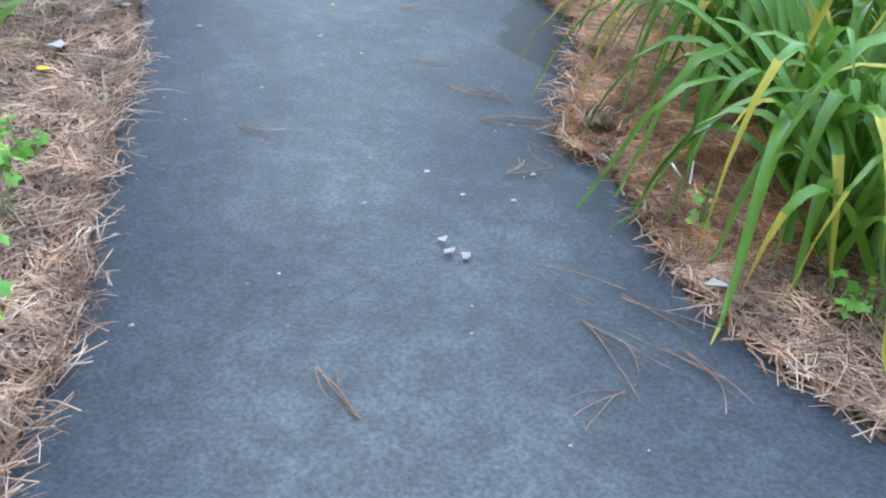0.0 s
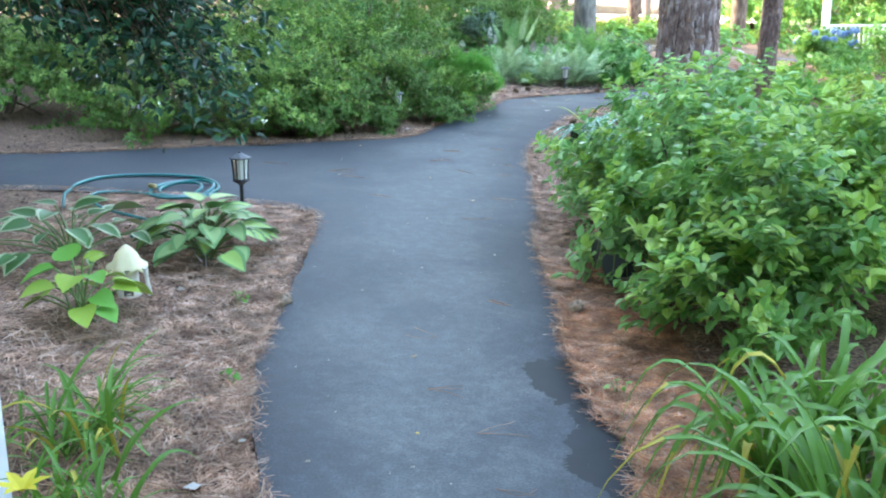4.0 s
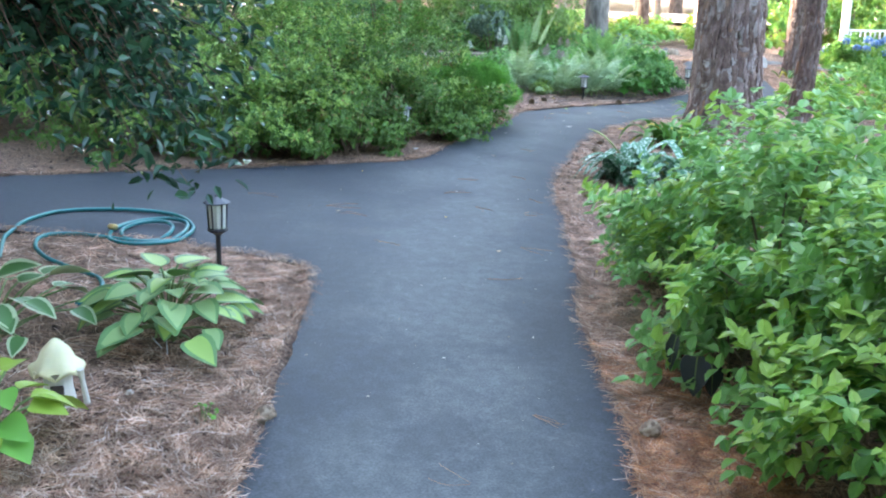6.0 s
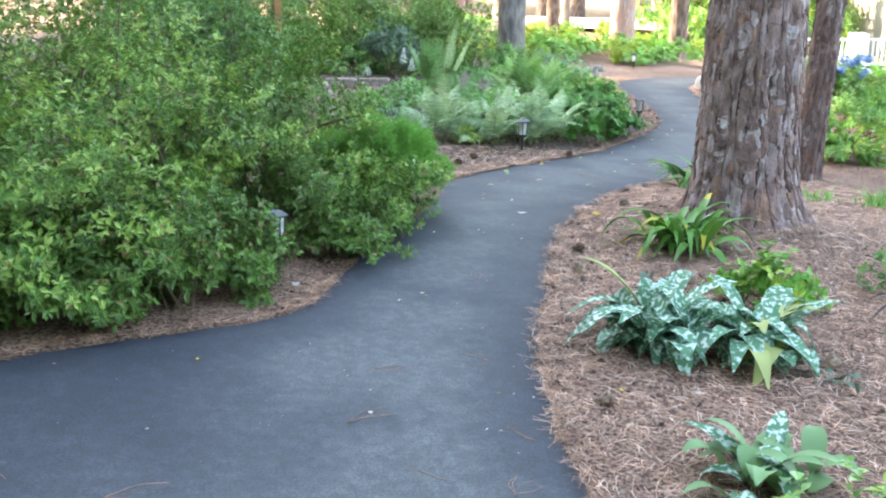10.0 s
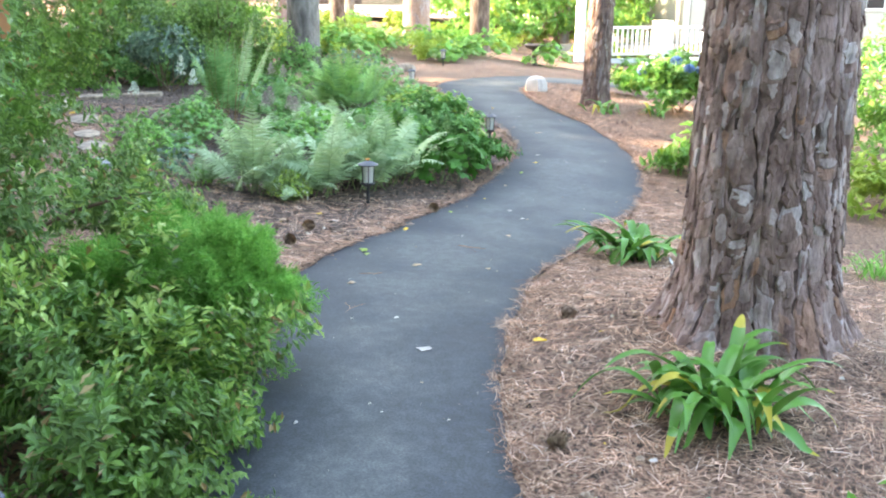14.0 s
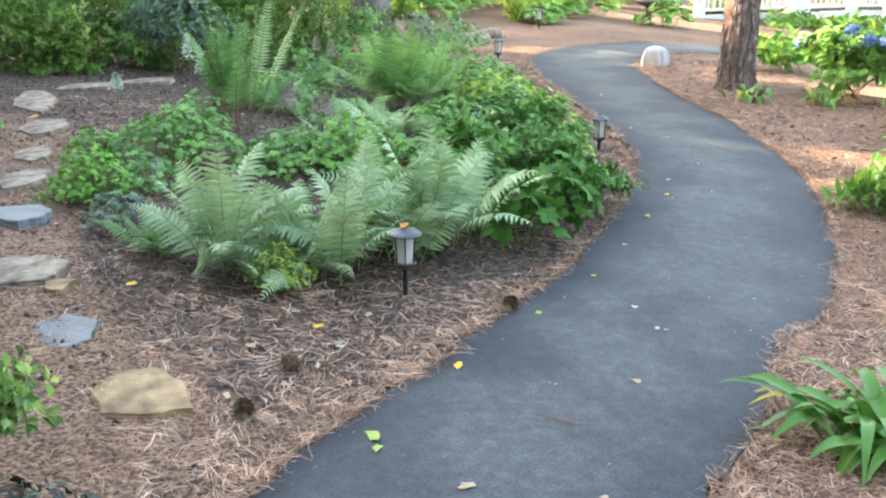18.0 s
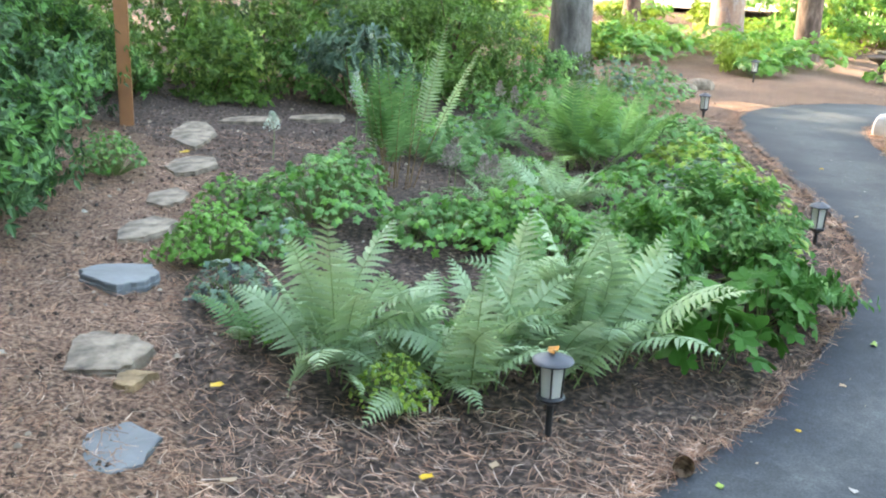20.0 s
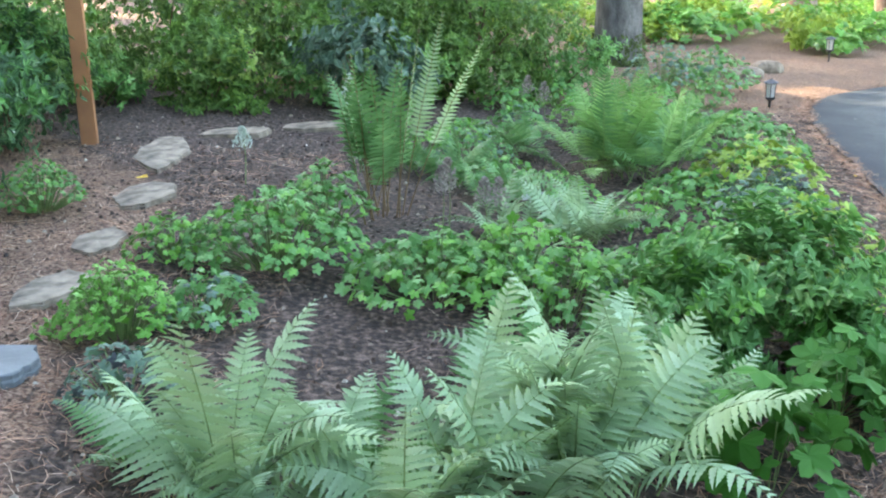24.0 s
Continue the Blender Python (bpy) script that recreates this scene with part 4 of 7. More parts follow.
def lobed_outline(kind):
    """(angle, radius) of a lobed leaf seen flat."""
    n = 30
    a = np.linspace(-math.pi * 0.93, math.pi * 0.93, n)
    if kind == "maple":
        r = 0.5 + 0.42 * np.abs(np.cos(a * 2.5)) ** 1.4 * np.cos(a * 0.42) + 0.05 * np.cos(a * 15)
    else:
        r = 0.72 + 0.2 * np.cos(a * 5) + 0.04 * np.cos(a * 15)
    return np.c_[np.cos(a) * r, np.sin(a) * r]


def mound(name, label, x, y, rx, ry, h, mats, count, leaf, seed=0, kind="round", group="perennials in the bed", category="plant", tip_share=0.2):
    """A low mound of lobed leaves on thin stalks."""
    ob = thing(name, x, y, gz(x, y) - 0.005, label, category, group)
    r = np.random.default_rng(seed + 300)
    o = lobed_outline(kind)[:: 1 if kind == "maple" else 2] * 0.5
    k = len(o)
    v, f, mi, n = [], [], [], 0
    s = Blades()
    for i in range(count):
        a, q = r.uniform(0, 2 * math.pi), math.sqrt(r.random())
        p = np.array([rx * q * math.cos(a), ry * q * math.sin(a), h * (1 - 0.75 * q ** 2) * r.uniform(0.6, 1.08) + 0.02])
        ln = leaf * r.uniform(0.6, 1.2)
        nr = unit(np.array([math.cos(a) * q * 0.7, math.sin(a) * q * 0.7, 1.0]) + r.normal(0, 0.42, 3))
        ax = unit(np.array([math.cos(a), math.sin(a), -0.2]) + r.normal(0, 0.4, 3))
        sd = unit(np.cross(nr, ax))
        ax = np.cross(sd, nr)
        z = -0.25 * (o ** 2).sum(1) * 2
        v.append(np.vstack([p, p + ln * (o[:, :1] * ax + o[:, 1:] * sd + z[:, None] * nr)]))
        f += [(n, n + 1 + j, n + 2 + j) for j in range(k - 1)]
        mi += [1 if len(mats) > 1 and r.random() < tip_share else 0] * (k - 1)
        n += k + 1
        if i % 4 == 0:
            s.tube([(p[0] * 0.3, p[1] * 0.3, 0), (p[0] * 0.7, p[1] * 0.7, p[2] * 0.7), tuple(p)], 0.0022, 4)
    piece("stalk_tuft", s.mesh("stalk_tuft", STEM), ob)
    piece("foliage", mesh_of("foliage", np.vstack(v), f, list(mats), mi), ob)
    return ob


# ---- trees ----
def trunk_mesh(name, radius, height, flare, mat, lean=(0, 0), plates=0.0, sides=64, rows=90, seed=0, taper=0.3, cell=(0.11, 0.24), lobes=5):
    """A trunk: root flare, taper and, for old pines, raised bark plates between furrows."""
    zz = np.r_[np.linspace(0, 3.6, rows) if height > 3.6 else np.linspace(0, height, rows), np.linspace(3.6, height, 14)[1:] if height > 3.6 else []]
    a = np.linspace(0, 2 * np.pi, sides, endpoint=False)
    A, Z = np.meshgrid(a, zz)
    r0 = radius * (1 - taper * Z / height) + flare * np.exp(-Z / 0.16) * (0.6 + 0.55 * np.maximum(0, np.sin(A * lobes + seed)) + 0.2 * np.sin(2 * A + seed))
    d = 0.02 * radius * np.sin(A * 3 + Z * 1.3 + seed)
    if plates:
        g = np.random.default_rng(seed + 1000)
        cw, ch = cell
        nc, nr = max(6, int(2 * np.pi * radius / cw)), int(3.9 / ch) + 3
        ph = g.uniform(0, 6.28, (3, nc))
        rise, brk = g.uniform(0, 1, (nr, nc)), g.uniform(-0.42, 0.42, (nr + 1, nc))
        deep = g.uniform(0.6, 1, nc)
        jag = g.uniform(-0.11, 0.11, (80, nc))
        u = A / (2 * np.pi) * nc + 0.04 * np.sin(Z * 61 + A * 23)

        def furrow(k):
            """Where the k-th furrow runs at each height, wandering sideways."""
            q = k % nc
            return k + 0.2 * np.sin(Z * 5.1 + ph[0, q]) + 0.15 * np.sin(Z * 13 + ph[1, q]) + jag[np.clip(Z / 0.085 + ph[2, q], 0, 79).astype(int), q]

        k0 = np.floor(u).astype(int)
        k0 = np.where(u < furrow(k0), k0 - 1, k0)
        k0 = np.where(u >= furrow(k0 + 1), k0 + 1, k0)
        left, right = u - furrow(k0), furrow(k0 + 1) - u
        col = k0 % nc
        open_l = deep[col] * (0.7 + 0.3 * np.sin(Z * 4 + ph[0, col] * 3))
        open_r = deep[(col + 1) % nc] * (0.7 + 0.3 * np.sin(Z * 4 + ph[0, (col + 1) % nc] * 3))
        v = Z / ch + 0.5 * (col % 2) + 0.16 * np.sin(A * 57 + Z * 7) + 0.1 * np.sin(A * 131)
        j = np.clip(np.floor(v).astype(int), 0, nr - 1)
        j = np.clip(np.where(v < j + brk[j, col], j - 1, j), 0, nr - 1)
        j = np.clip(np.where(v >= j + 1 + brk[j + 1, col], j + 1, j), 0, nr - 1)
        up = (v - j - brk[j, col]) * ch
        side = np.minimum(np.clip(left * cw / 0.016, 0, 1) + (1 - open_l), np.clip(right * cw / 0.016, 0, 1) + (1 - open_r))
        side = np.clip(side, 0, 1) ** 0.7
        step = np.clip(up / 0.012, 0, 1)
        flake = np.floor(3 * (0.5 + 0.5 * np.sin(A * 29 + 4 * np.sin(Z * 11 + A * 5)) * np.sin(Z * 16 + 3 * np.sin(A * 17)))) / 3
        d = d + plates * (side * (0.5 + 0.3 * rise[j, col] + 0.14 * flake - 0.4 * np.clip(up / ch, 0, 1) + 0.4 * step) - 0.5) + plates * 0.03 * np.sin(A * 90 + Z * 50 + 9 * np.sin(Z * 31))
        d = np.where(Z > 3.6, 0, d)
    R = r0 + d
    x = R * np.cos(A) + lean[0] * Z
    y = R * np.sin(A) + lean[1] * Z
    n, s = len(zz), sides
    i = np.arange(n * s).reshape(n, s)
    q = np.stack([i[:-1], np.roll(i[:-1], -1, 1), np.roll(i[1:], -1, 1), i[1:]], -1).reshape(-1, 4)
    return mesh_of(name, np.c_[x.ravel(), y.ravel(), Z.ravel()], q.tolist(), mat, smooth=True)


def bark_plates(radius, height, flare, lean, seed, taper, lobes, width=0.066, top=3.5, mat=None):
    """Bark plates laid over a trunk: long, ragged scales between wandering furrows, some with a second flake on top."""
    g = np.random.default_rng(seed + 4000)
    nc = int(2 * np.pi * radius / width)
    ph = g.uniform(0, 6.28, (2, nc))
    v, f = [], []

    def furrow(k, z):
        q = k % nc
        return (k + 0.26 * np.sin(z * 4.3 + ph[0, q]) + 0.13 * np.sin(z * 11 + ph[1, q])) * 2 * np.pi / nc

    def surface(a, z, h):
        r0 = radius * (1 - taper * z / height) + flare * np.exp(-z / 0.16) * (0.6 + 0.55 * np.maximum(0, np.sin(a * lobes + seed)) + 0.2 * np.sin(2 * a + seed))
        r = r0 + 0.02 * radius * np.sin(a * 3 + z * 1.3 + seed) + h
        return np.c_[r * np.cos(a) + lean[0] * z, r * np.sin(a) + lean[1] * z, z]

    def slab(a, z, h0, h1, rim):
        """One plate: its outline given by angle and height, rising from h0 to h1."""
        n, k = len(a), len(v)
        ca, cz = a.mean(), z.mean()
        low = surface(a, z, h0)
        edge = surface(a, z, h1 - rim)
        inn = surface(ca + (a - ca) * 0.82, cz + (z - cz) * 0.9, h1)
        mid = surface(np.array([ca]), np.array([cz]), np.array([h1.mean() + 0.001]))
        v.extend(np.vstack([low, edge, inn, mid]).tolist())
        for i in range(n):
            j = (i + 1) % n
            f.append((k + i, k + j, k + n + j, k + n + i))
            f.append((k + n + i, k + n + j, k + 2 * n + j, k + 2 * n + i))
            f.append((k + 2 * n + i, k + 2 * n + j, k + 3 * n))

    for c in range(nc):
        z0 = g.uniform(-0.15, 0.0)
        while z0 < top:
            ln = 0.05 + 0.15 * g.random()
            z1 = z0 + ln
            k = 8
            s = np.linspace(0, 1, k)
            zz = np.clip(z0 - 0.025 + (ln + 0.05) * s, 0.0, None)
            tilt = g.normal(0, 0.012)
            la, ra = furrow(c, zz), furrow(c + 1, zz)
            wd = ra - la
            cut = np.abs(2 * s - 1) ** 3 * 0.24
            la = la + wd * (g.uniform(-0.08, 0.09) + cut * g.uniform(0.2, 1) + g.uniform(-0.11, 0.11, k))
            ra = ra - wd * (g.uniform(-0.08, 0.09) + cut * g.uniform(0.2, 1) + g.uniform(-0.11, 0.11, k))
            a = np.r_[la, (la[-1] + ra[-1]) / 2 + g.normal(0, 0.15) * wd[-1], ra[::-1], (la[0] + ra[0]) / 2 + g.normal(0, 0.15) * wd[0]]
            z = np.maximum(np.r_[zz - tilt, zz[-1] + g.uniform(-0.006, 0.02), zz[::-1] + tilt, zz[0] - g.uniform(-0.006, 0.02)], 0.0)
            h = g.uniform(0.003, 0.009) + 0.004 * (1 - (z - z0) / ln) + 0.004 * g.normal() * np.linspace(-1, 1, len(a))
            slab(a, z, np.full(len(a), -0.01), h, 0.005)
            for more in range(int(g.integers(1, 4))):
                q, w2 = g.uniform(0.25, 0.7), g.uniform(0.35, 0.75)
                ca, cz = a.mean() + g.normal(0, 0.16) * wd[0], z0 + ln * g.uniform(0.2, 0.8)
                slab(ca + (a - a.mean()) * w2 * g.uniform(0.75, 1.25, len(a)), np.maximum(0, cz + (z - z.mean()) * q), h - 0.004, h + g.uniform(0.002, 0.008), 0.002)
            z0 = z1
    return mesh_of("bark", v, f, mat or BARK_PLATE)


def crown_mesh(height, spread, depth, count, lean, size=0.95, seed=0, at=(0, 0, 0)):
    r = np.random.default_rng(seed + 5)
    b = Blades()
    c = np.array([lean[0] * height, lean[1] * height, height - depth * 0.4])
    k = 26
    hubs = c + unit(r.normal(0, 1, (k, 3))) * r.uniform(0.3, 1, (k, 1)) * np.array([spread, spread, depth * 0.5])
    p = hubs[r.integers(0, k, count)] + r.normal(0, 1, (count, 3)) * np.array([spread, spread, depth * 0.5]) * 0.26
    p = p[shaded(p + np.array(at))]
    count = len(p)
    b.flat_leaves(p, unit(r.normal(0, 1, (count, 3))), r.normal(0, 1, (count, 3)) + [0, 0, 1], size * r.uniform(0.5, 1.2, count), size * 0.5)
    return b.mesh("crown", CROWN), hubs


def tree(name, label, x, y, radius, height, mat, lean=(0, 0), flare=0.05, plates=0.0, sides=32, rows=40, seed=0, crown=(3.0, 5.0, 700), group="trees of the wood", cell=(0.11, 0.24), lobes=5, taper=0.35):
    ob = thing(name, x, y, gz(x, y) - 0.04, label, "tree", group)
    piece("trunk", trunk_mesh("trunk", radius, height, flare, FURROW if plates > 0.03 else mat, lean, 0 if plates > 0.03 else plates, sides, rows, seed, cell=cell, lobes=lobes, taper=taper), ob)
    me, hubs = crown_mesh(height + 1, crown[0], crown[1], crown[2], lean, seed=seed, at=(x, y, gz(x, y)))
    piece("crown", me, ob)
    if plates > 0.03:
        piece("bark", bark_plates(radius, height, flare, lean, seed, taper, lobes), ob, "thick grey-brown bark plates")
    elif name == "young_tree":
        piece("bark", bark_plates(radius, height, flare, lean, seed, taper, lobes, 0.045, 4.2, YOUNG_PLATE), ob, "small scaly bark plates")
    for hb in hubs[::6]:
        z = hb[2] - 1.5
        s = Blades()
        s.tube([(lean[0] * z, lean[1] * z, min(z, height - 0.5)), (hb[0] * 0.5 + lean[0] * z * 0.5, hb[1] * 0.5, (min(z, height) + hb[2]) * 0.5), tuple(hb)], np.array([0.07, 0.045, 0.02]), 5)
        piece("limb", s.mesh("limb", mat), ob)
    return ob

# ---- the trees ----
tree("pine_tree", "massive old pine with thick plated grey-brown bark", 2.575, 9.9, 0.305, 15, PINE_BARK, (0.003, 0.0), 0.13, 0.04, 96, 90, 3, (3.0, 5, 500), taper=0.9, cell=(0.088, 0.17))
tree("young_tree", "slim grey-brown tree leaning beside the old pine", 4.0, 12.0, 0.105, 11, THIN_BARK, (0.055, 0.02), 0.03, 0.012, 60, 90, 4, (2.2, 4, 250), cell=(0.06, 0.16))
tree("young_tree", "straight brown tree beside the bend of the path", 5.72, 17.5, 0.14, 13, THIN_BARK, (0.02, 0.0), 0.06, 0.018, 80, 100, 5, (2.4, 4, 250), cell=(0.07, 0.18))
tree("mossy_tree", "grey tree with a moss-covered foot behind the ferns", 3.15, 22.0, 0.24, 14, GREY_BARK, (0.0, 0.0), 0.06, 0.012, 60, 80, 6, (2.4, 4, 250), cell=(0.09, 0.2))
far_spots = [(5.8, 31, 0.17), (7.0, 28.6, 0.29), (7.75, 26.7, 0.2), (6.6, 33, 0.12), (10.5, 33, 0.25), (11.9, 31.5, 0.2), (9.2, 36, 0.2), (4.2, 29.5, 0.22), (2.4, 34, 0.25),
             (13.5, 36, 0.25), (12.5, 41, 0.3), (15.5, 33, 0.22), (8.0, 43, 0.28), (4.5, 41, 0.25), (0.5, 38, 0.3), (17, 38, 0.3), (10.5, 48, 0.3), (20, 34, 0.3), (6, 52, 0.3), (14, 50, 0.3)]
for k, (x, y, r) in enumerate(far_spots):
    tree("pine_tree", "straight pine trunk in the sunny wood beyond the garden", x, y, r, 16, PINE_BARK if k % 2 else THIN_BARK, (0.01 * (k % 3 - 1), 0), 0.05, 0.02 if r > 0.2 else 0.0, 48, 50, k + 20, (2.6, 5, 350), "pines of the far wood")
# unseen trees added round the garden, set up-sun to shade it
SHADE = [(-8, 12), (-9, 17.5), (-9.5, 5), (-8, -1), (-13, 8.5), (-13, 14), (-13.5, 20), (-13, 2), (-17.5, 11), (-18, 17), (-18, 23), (-17, 5), (-22, 14), (-22.5, 20), (-22, 27), (-22, 8), (-14, 26), (-26, 24), (-12.5, 11.5), (-10, 9.3), (-15.5, 11), (-11, 6.5), (-15.5, 17), (-10.5, 14.5), (-15, 5.5), (2.5, -7), (-3.5, -8), (-19.6, 14.4), (-13.6, 11), (-15.8, 12.2), (-15, 34)]
for k, (x, y) in enumerate(SHADE):
    tree("pine_tree", "unseen tall pine added to shade the garden", x, y, 0.24, 11 + 1.4 * (k % 4), PINE_BARK, (0, 0), 0.06, 0.0, 20, 12, k + 60, (3.4, 6.5, 3300), "pines round the garden")

# ---- azaleas and the hedge on the left ----
AZ = "azaleas along the path"
azaleas = [(-3.7, 8.45, 1.1, 0.95, 1.05, 0), (-2.45, 8.65, 0.9, 0.9, 1.15, 0), (-1.6, 8.35, 0.65, 0.6, 0.85, 0), (-0.9, 8.3, 0.5, 0.48, 0.66, 0), (-0.62, 8.42, 0.34, 0.3, 0.46, 1), (-0.43, 8.36, 0.2, 0.17, 0.3, 1), (-0.72, 8.1, 0.36, 0.26, 0.5, 1), (-1.1, 7.98, 0.36, 0.27, 0.5, 1), (-1.45, 7.9, 0.5, 0.36, 0.52, 0), (-2.2, 7.75, 0.6, 0.45, 0.6, 0), (-0.08, 8.95, 0.3, 0.26, 0.42, 1), (0.22, 9.3, 0.26, 0.3, 0.42, 0), (-0.85, 9.3, 0.62, 0.6, 1.0, 0), (-0.05, 9.3, 0.36, 0.38, 0.5, 1), (0.1, 9.75, 0.4, 0.4, 0.62, 0), (-0.4, 10.1, 0.5, 0.5, 1.0, 1),
           (-1.6, 10.2, 0.95, 0.9, 1.35, 0), (-0.62, 11.2, 0.78, 0.8, 1.45, 1), (-2.9, 10.6, 1.3, 1.2, 1.6, 0), (-1.9, 12.0, 1.0, 1.0, 1.75, 1), (-5.2, 9.5, 1.5, 1.3, 1.4, 1)]
for k, (x, y, rx, ry, h, dk) in enumerate(azaleas):
    shrub("azalea", "dense azalea bush with small pale green leaf tips" if not dk else "dense darker azalea bush with small leaves", x, y, rx, ry, h,
          (AZALEA, AZALEA_TIP, SPENT) if not dk else (AZALEA_DARK, AZALEA, SPENT), int((1750 if y < 10.15 else 850) * (rx * ry + rx * h)), 0.042, 0.44, 7, k + 1, AZ, 0.35, "azalea", 0.05, low=-0.6, ragged=0.1, upright=0.6, tip_share=0.55, clump=48, puff=0.75, spent=0.03)


def feathery_shrub(x, y, rx, ry, h, plumes, seed):
    """Soft plumes: arching sprays set all round with threadlike leaves."""
    ob = thing("feathery_shrub", x, y, gz(x, y) - 0.01, "bright green feathery shrub with soft threadlike foliage", "shrub")
    r = np.random.default_rng(seed)
    d = unit(np.c_[r.normal(0, 1, (plumes, 2)), r.uniform(-0.35, 1.3, plumes)])
    hub = unit(r.normal(0, 1, (40, 3)))
    billow = np.exp(-((d[:, None] - hub[None]) ** 2).sum(2).min(1) / 0.06)
    lump = lumps(d, seed, 0.2) * (0.74 + 0.3 * billow) * r.uniform(0.8, 1.06, plumes)
    tip = np.array([0, 0, h * 0.42]) + d * np.array([rx, ry, h * 0.56]) * lump[:, None]
    tip[:, 2] = np.maximum(tip[:, 2], 0.05)
    for k in range(12):
        s = Blades()
        e = tip[k * 7]
        q = np.linspace(0, 1, 6)[:, None]
        s.tube((1 - q) ** 2 * np.array([0, 0, 0]) + 2 * q * (1 - q) * (e * 0.4 + [0, 0, h * 0.3]) + q * q * e, np.linspace(0.008, 0.002, 6), 5)
        piece("stem", s.mesh("stem", STEM), ob)
    m = 30
    ax = unit(d + [0, 0, 0.25] + r.normal(0, 0.3, (plumes, 3)))
    u = r.random((plumes, m, 1))
    ln = 0.13 * r.uniform(0.7, 1.2, (plumes, 1, 1))
    p = tip[:, None] + ax[:, None] * (u - 0.7) * ln + np.array([0, 0, -0.035]) * u ** 2
    dirs = unit(ax[:, None] * 0.75 + unit(r.normal(0, 1, (plumes, m, 3))))
    b = Blades()
    n = plumes * m
    b.flat_leaves(p.reshape(-1, 3), dirs.reshape(-1, 3), r.normal(0, 1, (n, 3)) + [0, 0, 1.2], 0.034 * r.uniform(0.6, 1.2, n), 0.0032)
    piece("foliage", b.mesh("foliage", FINE_GREEN), ob)


feathery_shrub(0.3, 10.1, 0.42, 0.46, 0.68, 2600, 31)


# back shrubs beyond the stepping stones
for k, (x, y, rx, ry, h, mats) in enumerate(((-1.75, 16.3, 0.85, 0.9, 1.25, (DEEP, MOUND)), (-1.25, 15.75, 0.45, 0.5, 0.95, (DEEP, MOUND)), (-0.78, 15.25, 0.44, 0.5, 0.85, (DEEP, MOUND)), (-0.72, 14.65, 0.4, 0.45, 0.62, (DEEP, MOUND)), (-1.35, 17.6, 0.6, 0.6, 1.2, (AZALEA_DARK, AZALEA)), (-0.7, 18.9, 0.9, 0.8, 1.3, (AZALEA_DARK, AZALEA)), (0.45, 19.3, 0.9, 0.8, 1.25, (AZALEA_DARK, AZALEA)),
                                             (1.55, 19.7, 0.85, 0.8, 1.3, (AZALEA_DARK, AZALEA)), (-2.4, 18.4, 1.2, 1.0, 1.7, (AZALEA_DARK, AZALEA)), (-0.2, 21.3, 1.5, 1.0, 1.9, (DEEP, AZALEA)), (1.6, 22.4, 1.1, 1.0, 1.5, (AZALEA_DARK, AZALEA)), (-0.95, 18.0, 0.42, 0.35, 0.5, (MOUND, MINT)), (-0.25, 18.35, 0.4, 0.35, 0.55, (AZALEA, AZALEA_TIP)), (0.4, 18.65, 0.4, 0.35, 0.5, (MOUND, MINT)), (1.1, 18.95, 0.45, 0.35, 0.6, (AZALEA, MINT)), (1.75, 19.05, 0.4, 0.35, 0.5, (AZALEA_DARK, AZALEA)), (2.35, 19.75, 0.45, 0.4, 0.55, (MOUND, MINT)), (-1.0, 16.75, 0.4, 0.4, 0.7, (DEEP, MOUND)))):
    shrub("evergreen_shrub", "loose green shrub behind the stepping stones", x, y, rx, ry, h, mats, int(760 * (rx * ry + rx * h)), 0.056, 0.46, 7, 50 + k, "shrubs behind the fern bed", 0.35, low=-0.65, base=0.0, clump=60, puff=0.45, tip_share=0.5, flat=0.15, twigs=5)
shrub("broadleaf_shrub", "small shrub with blue-green rounded leaves", 0.85, 18.1, 0.4, 0.4, 0.75, (BLUE_LEAF,), 220, 0.07, 0.55, 6, 61, "", 0.4)

# ---- the leafy shrubs on the right ----
RS = "leafy shrubs along the path"
for k, (x, y, rx, ry, h) in enumerate(((1.5, 3.45, 0.62, 0.6, 0.92), (1.42, 4.5, 0.62, 0.75, 0.98), (2.35, 3.9, 0.8, 0.8, 1.1), (1.6, 5.5, 0.5, 0.5, 0.62), (2.5, 5.2, 0.8, 0.8, 0.78), (3.5, 4.6, 0.8, 0.9, 0.9),
                                        (2.4, 6.5, 0.45, 0.4, 0.42), (1.1, 3.95, 0.36, 0.5, 0.52), (1.06, 4.85, 0.32, 0.55, 0.52), (1.18, 5.5, 0.28, 0.4, 0.46), (1.25, 3.05, 0.36, 0.35, 0.55), (3.4, 6.1, 0.8, 0.8, 0.5), (4.3, 7.2, 0.8, 0.8, 0.5))):
    # from x = 2 on, more pale tips stand in for sunlight on the leaves
    shrub("leafy_shrub", "full shrub of ovate green leaves with fresh and sun-coloured yellow-green tips", x, y, rx, ry, h, (OVATE, OVATE_TIP) if y < 3.95 else (MINT, OVATE_TIP), int((980 if y < 4.75 else 1150) * (rx * ry + rx * h)), 0.06 if y < 4.75 else 0.05, 0.68, 5, 80 + k, RS, 0.4, base=0.08, low=-0.4, tip_share=0.5 if x < 2 else 0.7, ragged=0.14, upright=1.1, flat=2.6)

